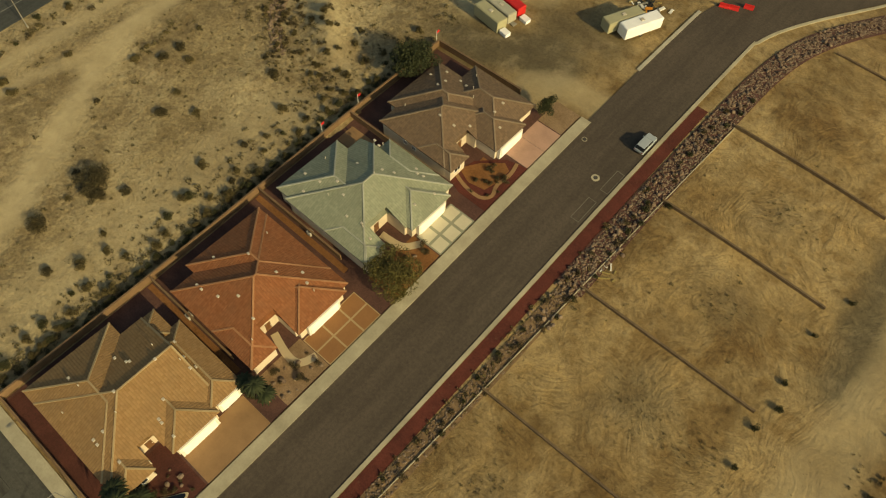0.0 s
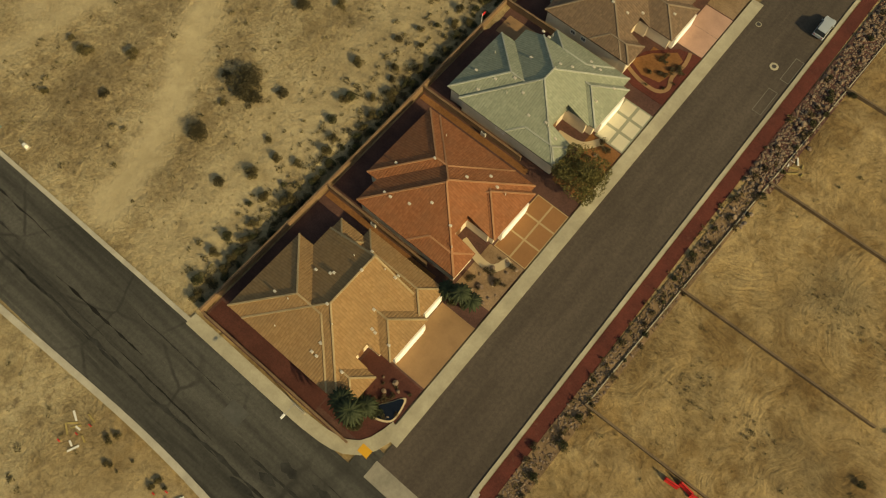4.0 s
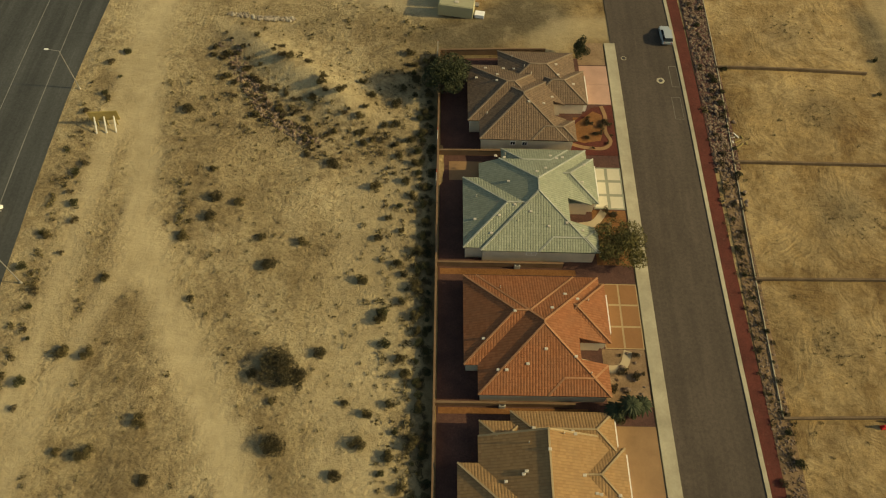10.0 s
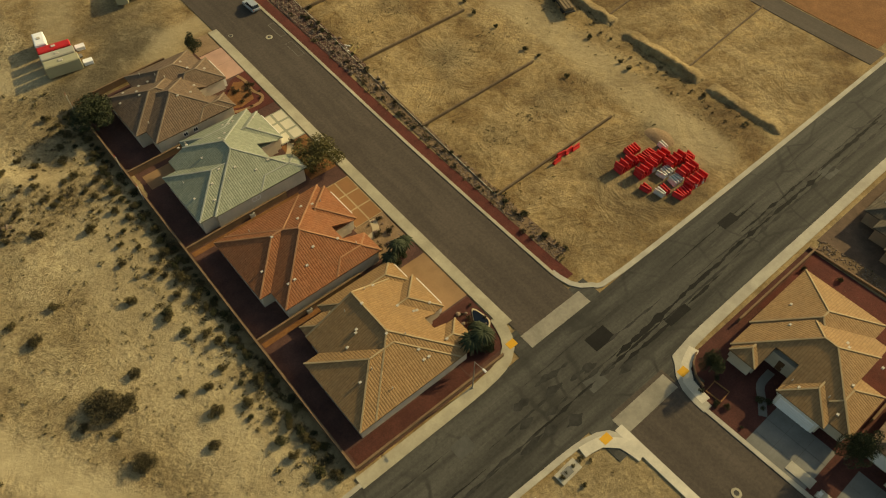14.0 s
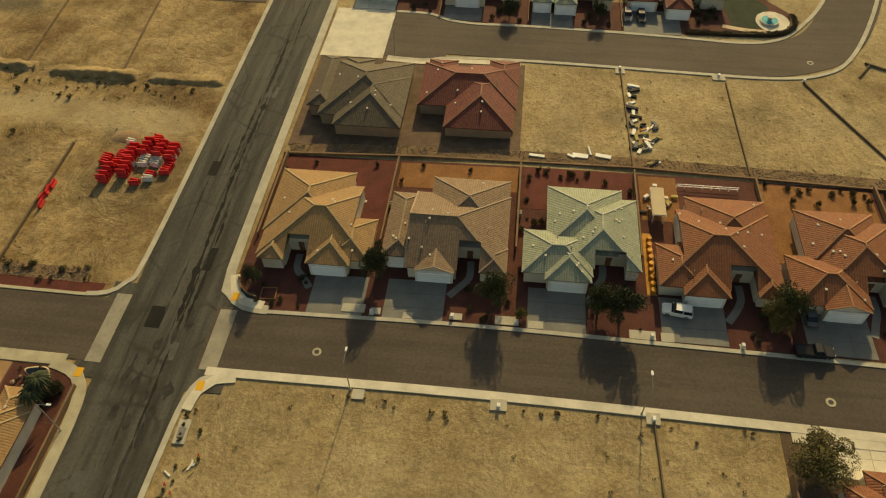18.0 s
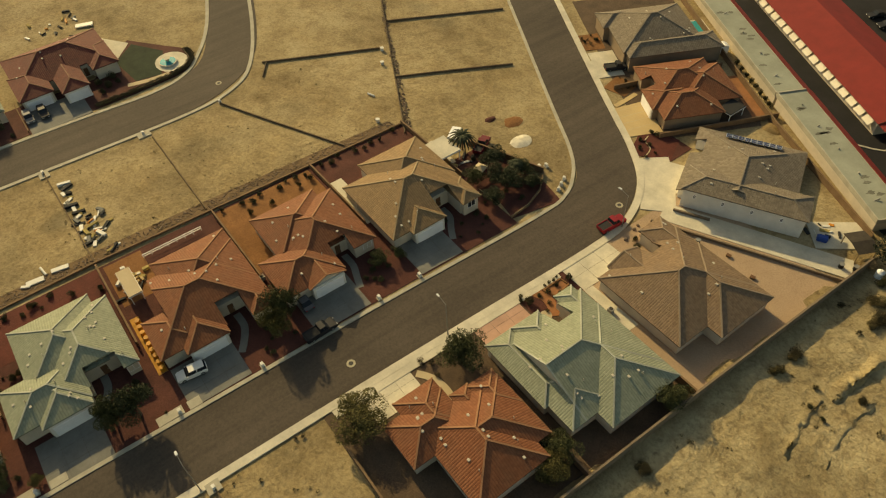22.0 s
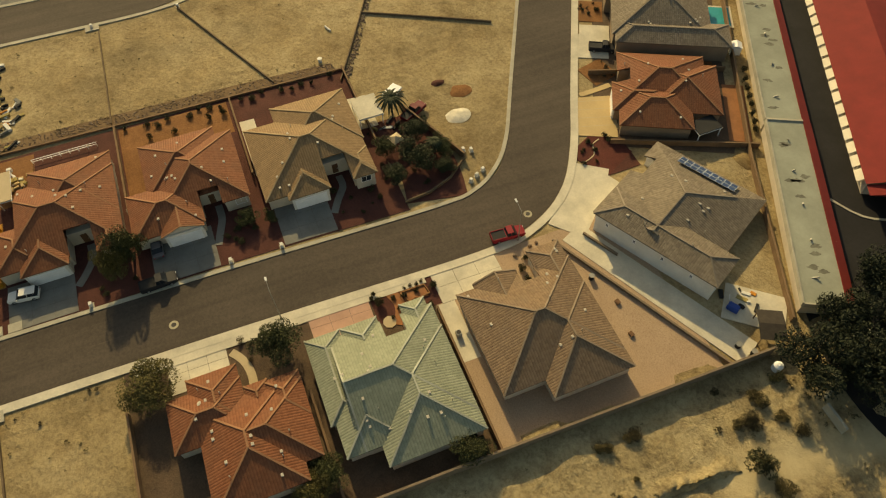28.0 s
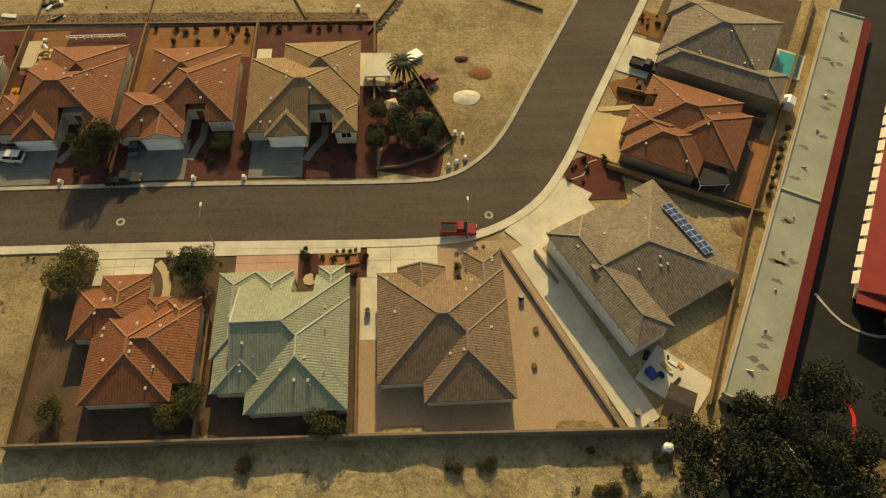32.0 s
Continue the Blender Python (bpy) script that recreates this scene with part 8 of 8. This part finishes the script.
for k in range(22):
    top = thing("yard_crate", "pale crate or sack in a cluttered yard", "crate", rg.gauss(8.8, 1.2), rg.gauss(-104.4, 1.1), None, rg.uniform(0, 360), "yard clutter")
    a, b, h = rg.uniform(0.2, 0.6), rg.uniform(0.2, 0.5), rg.uniform(0.2, 0.7)
    part("crate", boxed(-a, a, -b, b, 0, h, bevel=0.05), (SANDY_SLAB, MAIL, JUNK[0])[k % 3], top)
rail = thing("white_railing", "long low white railing in front of the rear wall", "railing", 12.1, -113.4)
for z in (0.5, 0.95):
    part("bar", boxed(-0.05, 0.05, -5.6, 5.6, z, z + 0.09), WHITE_PAINT, rail)
for k in range(8):
    part("post", boxed(-0.05, 0.05, -0.05, 0.05, -0.2, 1.05), WHITE_PAINT, rail, "", pose(0, -5.5 + 11 * k / 7, 0))
for i, (x, y) in enumerate(((10.1, -128.0), (9.8, -132.4), (11.3, -138.9), (11.6, -141.7), (0.9, -83.4), (14.0, -82.8), (13.4, -88.5), (9.6, -99.6), (11.8, -81.0), (-10.6, -80.6))):
    bush(x, y, 1.3, 1.4, "bush", i, "dark upright shrub in a back yard")
for i, (x, y) in enumerate(((10.6, -34.9), (13.0, -40.0), (13.5, -52.0), (13.8, -61.0), (13.2, -70.0), (9.4, -57.4))):
    bush(x, y, 1.1, 1.0, "bush", i, "dark shrub in a back yard")
top = thing("raised_bed", "square red-edged raised bed on dark gravel", "garden bed", -18.2, -39.2, None, 4)
for k, dims in enumerate(((-1.2, 1.2, -1.3, -1.16), (-1.2, 1.2, 1.16, 1.3), (-1.2, -1.06, -1.15, 1.15), (1.06, 1.2, -1.15, 1.15))):
    part("edge", boxed(*dims, 0, 0.22), TERRA, top)
block_wall("wall_corner_e", "low curved tan garden wall", [(-15.4, -33.2), (-17.2, -34.0), (-18.6, -35.6), (-19.2, -37.4)], 0.5, BLOCK, 0.25, False)
for i, (x, y, a, b) in enumerate(((-20.0, -53.9, 0.8, 1.9), (-20.3, -57.6, 0.6, 0.8), (-20.4, -70.9, 0.6, 0.7), (-20.5, -78.4, 0.8, 1.6), (-20.8, -62.9, 0.6, 0.8), (-20.9, -83.2, 0.7, 1.2), (-21.2, -99.6, 0.8, 2.0), (-21.3, -103.4, 0.8, 1.0), (-35.2, -78.3, 0.9, 1.2), (-35.2, -100.2, 0.9, 1.0), (-35.3, -57.6, 0.8, 0.9), (49.2, -99.8, 0.9, 1.0), (49.0, -121.0, 0.9, 1.4))):
    laid("kerb_pad_%d" % i, drape(x - a, x + a, y - b, y + b, 0.17, 1.0, 0.2), KERB, "pale concrete pad beside the kerb", "pad")

# desert and lot clutter
top = thing("ground_sheet", "faded green sheet pegged on sand", "sheet", -111.4, -15.0, None, 0)
part("cloth", boxed(-1.5, 1.5, -0.8, 0.8, 0.02, 0.1, bevel=0.03), GREEN_TARP, top)
for x, y in ((-65.5, -36.4), (-65.0, -34.6), (-66.6, -38.4), (-51.3, -33.8), (-46.8, -37.1), (-52.4, -35.0)):
    top = thing("marker_stake", "short red-topped survey stake in bare ground", "stake", x, y)
    part("stake", boxed(-0.05, 0.05, -0.05, 0.05, -0.2, 0.7), JUNK[0], top)
    part("ribbon", boxed(-0.22, 0.22, -0.06, 0.06, 0.5, 0.75), RED_PLASTIC, top, "red plastic ribbon")
for cx, cy, n in ((-13.2, 57.6, 7), (-66.0, -36.6, 9), (-48.2, -36.0, 8)):
    for k in range(n):
        top = thing("scrap_board", "loose weathered board on bare ground", "scrap", cx + rg.gauss(0, 1.1), cy + rg.gauss(0, 1.1), None, rg.uniform(0, 360), "loose boards")
        a = rg.uniform(0.2, 0.9)
        part("board", boxed(-a, a, -0.12, 0.12, 0, 0.12), JUNK[k % 2], top)
for i in range(40):
    w = rg.uniform(0.4, 1.1)
    x, y = ((rg.uniform(-34.9, -34.3) - rg.random() ** 2 * 3.0, rg.uniform(-115, -38)), (rg.uniform(-62, -38), -33.2 - rg.random() ** 2 * 4.0))[i % 2]
    clump(x - 1.0, y, w, ("dry", "round")[i % 2], i)
for kind, (vs, fs) in CLUMPS.items():
    tagged(new("shrub_clumps", mesh_from("shrub_clumps", vs, fs, CROWNS[kind][0].materials[0])), "many small dry shrubs along verges and banks", "shrubs", kind="stuff")

# sawn repair outlines in the street, pails, shelter and fence
SAWN = plain("sawn_joint", (0.17, 0.16, 0.13), 0.9, 0.2)
for i, (x0, x1, y0, y1) in enumerate(((-23.4, -21.9, 69.6, 74.6), (-23.9, -22.3, 62.2, 67.2))):
    for k, dims in enumerate(((x0, x1, y0, y0 + 0.09), (x0, x1, y1 - 0.09, y1), (x0, x0 + 0.09, y0 + 0.09, y1 - 0.09), (x1 - 0.09, x1, y0 + 0.09, y1 - 0.09))):
        laid("sawn_joint_%d_%d" % (i, k), drape(*dims, 0.048, 2.0, 0.03), SAWN, "pale sawn joint in the asphalt", "road patch")
for x, y in ((42.6, -178.6), (37.6, -175.4), (19.2, -162.3)):
    top = thing("pail", "white plastic pail standing on bare dirt", "pail", x, y, None, 0, "white pails")
    part("drum", rod(bmesh.new(), (0, 0, 0), (0, 0, 0.75), 0.38, 0.45, 14), MAIL, top)
    part("lid", rod(bmesh.new(), (0, 0, 0.74), (0, 0, 0.80), 0.48, 0.48, 14), MAIL, top)
SHELTER = plain("dark_felt_roof", (0.055, 0.045, 0.036), 0.9, 0.25, 0.8, 4.0)
top = thing("garden_shelter", "small shelter under a dark felt roof on a patio", "shelter", -63.8, -206.9, None, -28)
part("roof", loft([[(-2.5, px, 2.3), (0, px, 2.75), (2.5, px, 2.3), (0, px, 2.6)] for px in (-1.9, 1.9)]), SHELTER, top)
for k in range(4):
    part("post", boxed(-0.07, 0.07, -0.07, 0.07, -0.2, 2.33), TIMBER, top, "", pose((-2.2, 2.2, 2.2, -2.2)[k], (-1.6, -1.6, 1.6, 1.6)[k], 0))
rail = thing("rail_fence", "short white rail fence at the end of a storage block", "fence", -70.8, -221.0, None, 26)
for z in (0.45, 0.95):
    part("bar", boxed(-2.6, 2.6, -0.05, 0.05, z, z + 0.1), WHITE_PAINT, rail)
for k in range(5):
    part("post", boxed(-0.06, 0.06, -0.06, 0.06, -0.2, 1.15), WHITE_PAINT, rail, "", pose(-2.5 + 1.25 * k, 0, 0))
for x, y in ((-51.0, -189.2), (-56.6, -188.3)):
    top = thing("valve_box", "small brown valve box on pink gravel", "valve box", x, y, None, 12)
    part("box", boxed(-0.4, 0.4, -0.3, 0.3, 0, 0.35, bevel=0.04), TIMBER, top)
    part("lid", boxed(-0.43, 0.43, -0.33, 0.33, 0.35, 0.42, bevel=0.02), DOOR_WOOD, top)
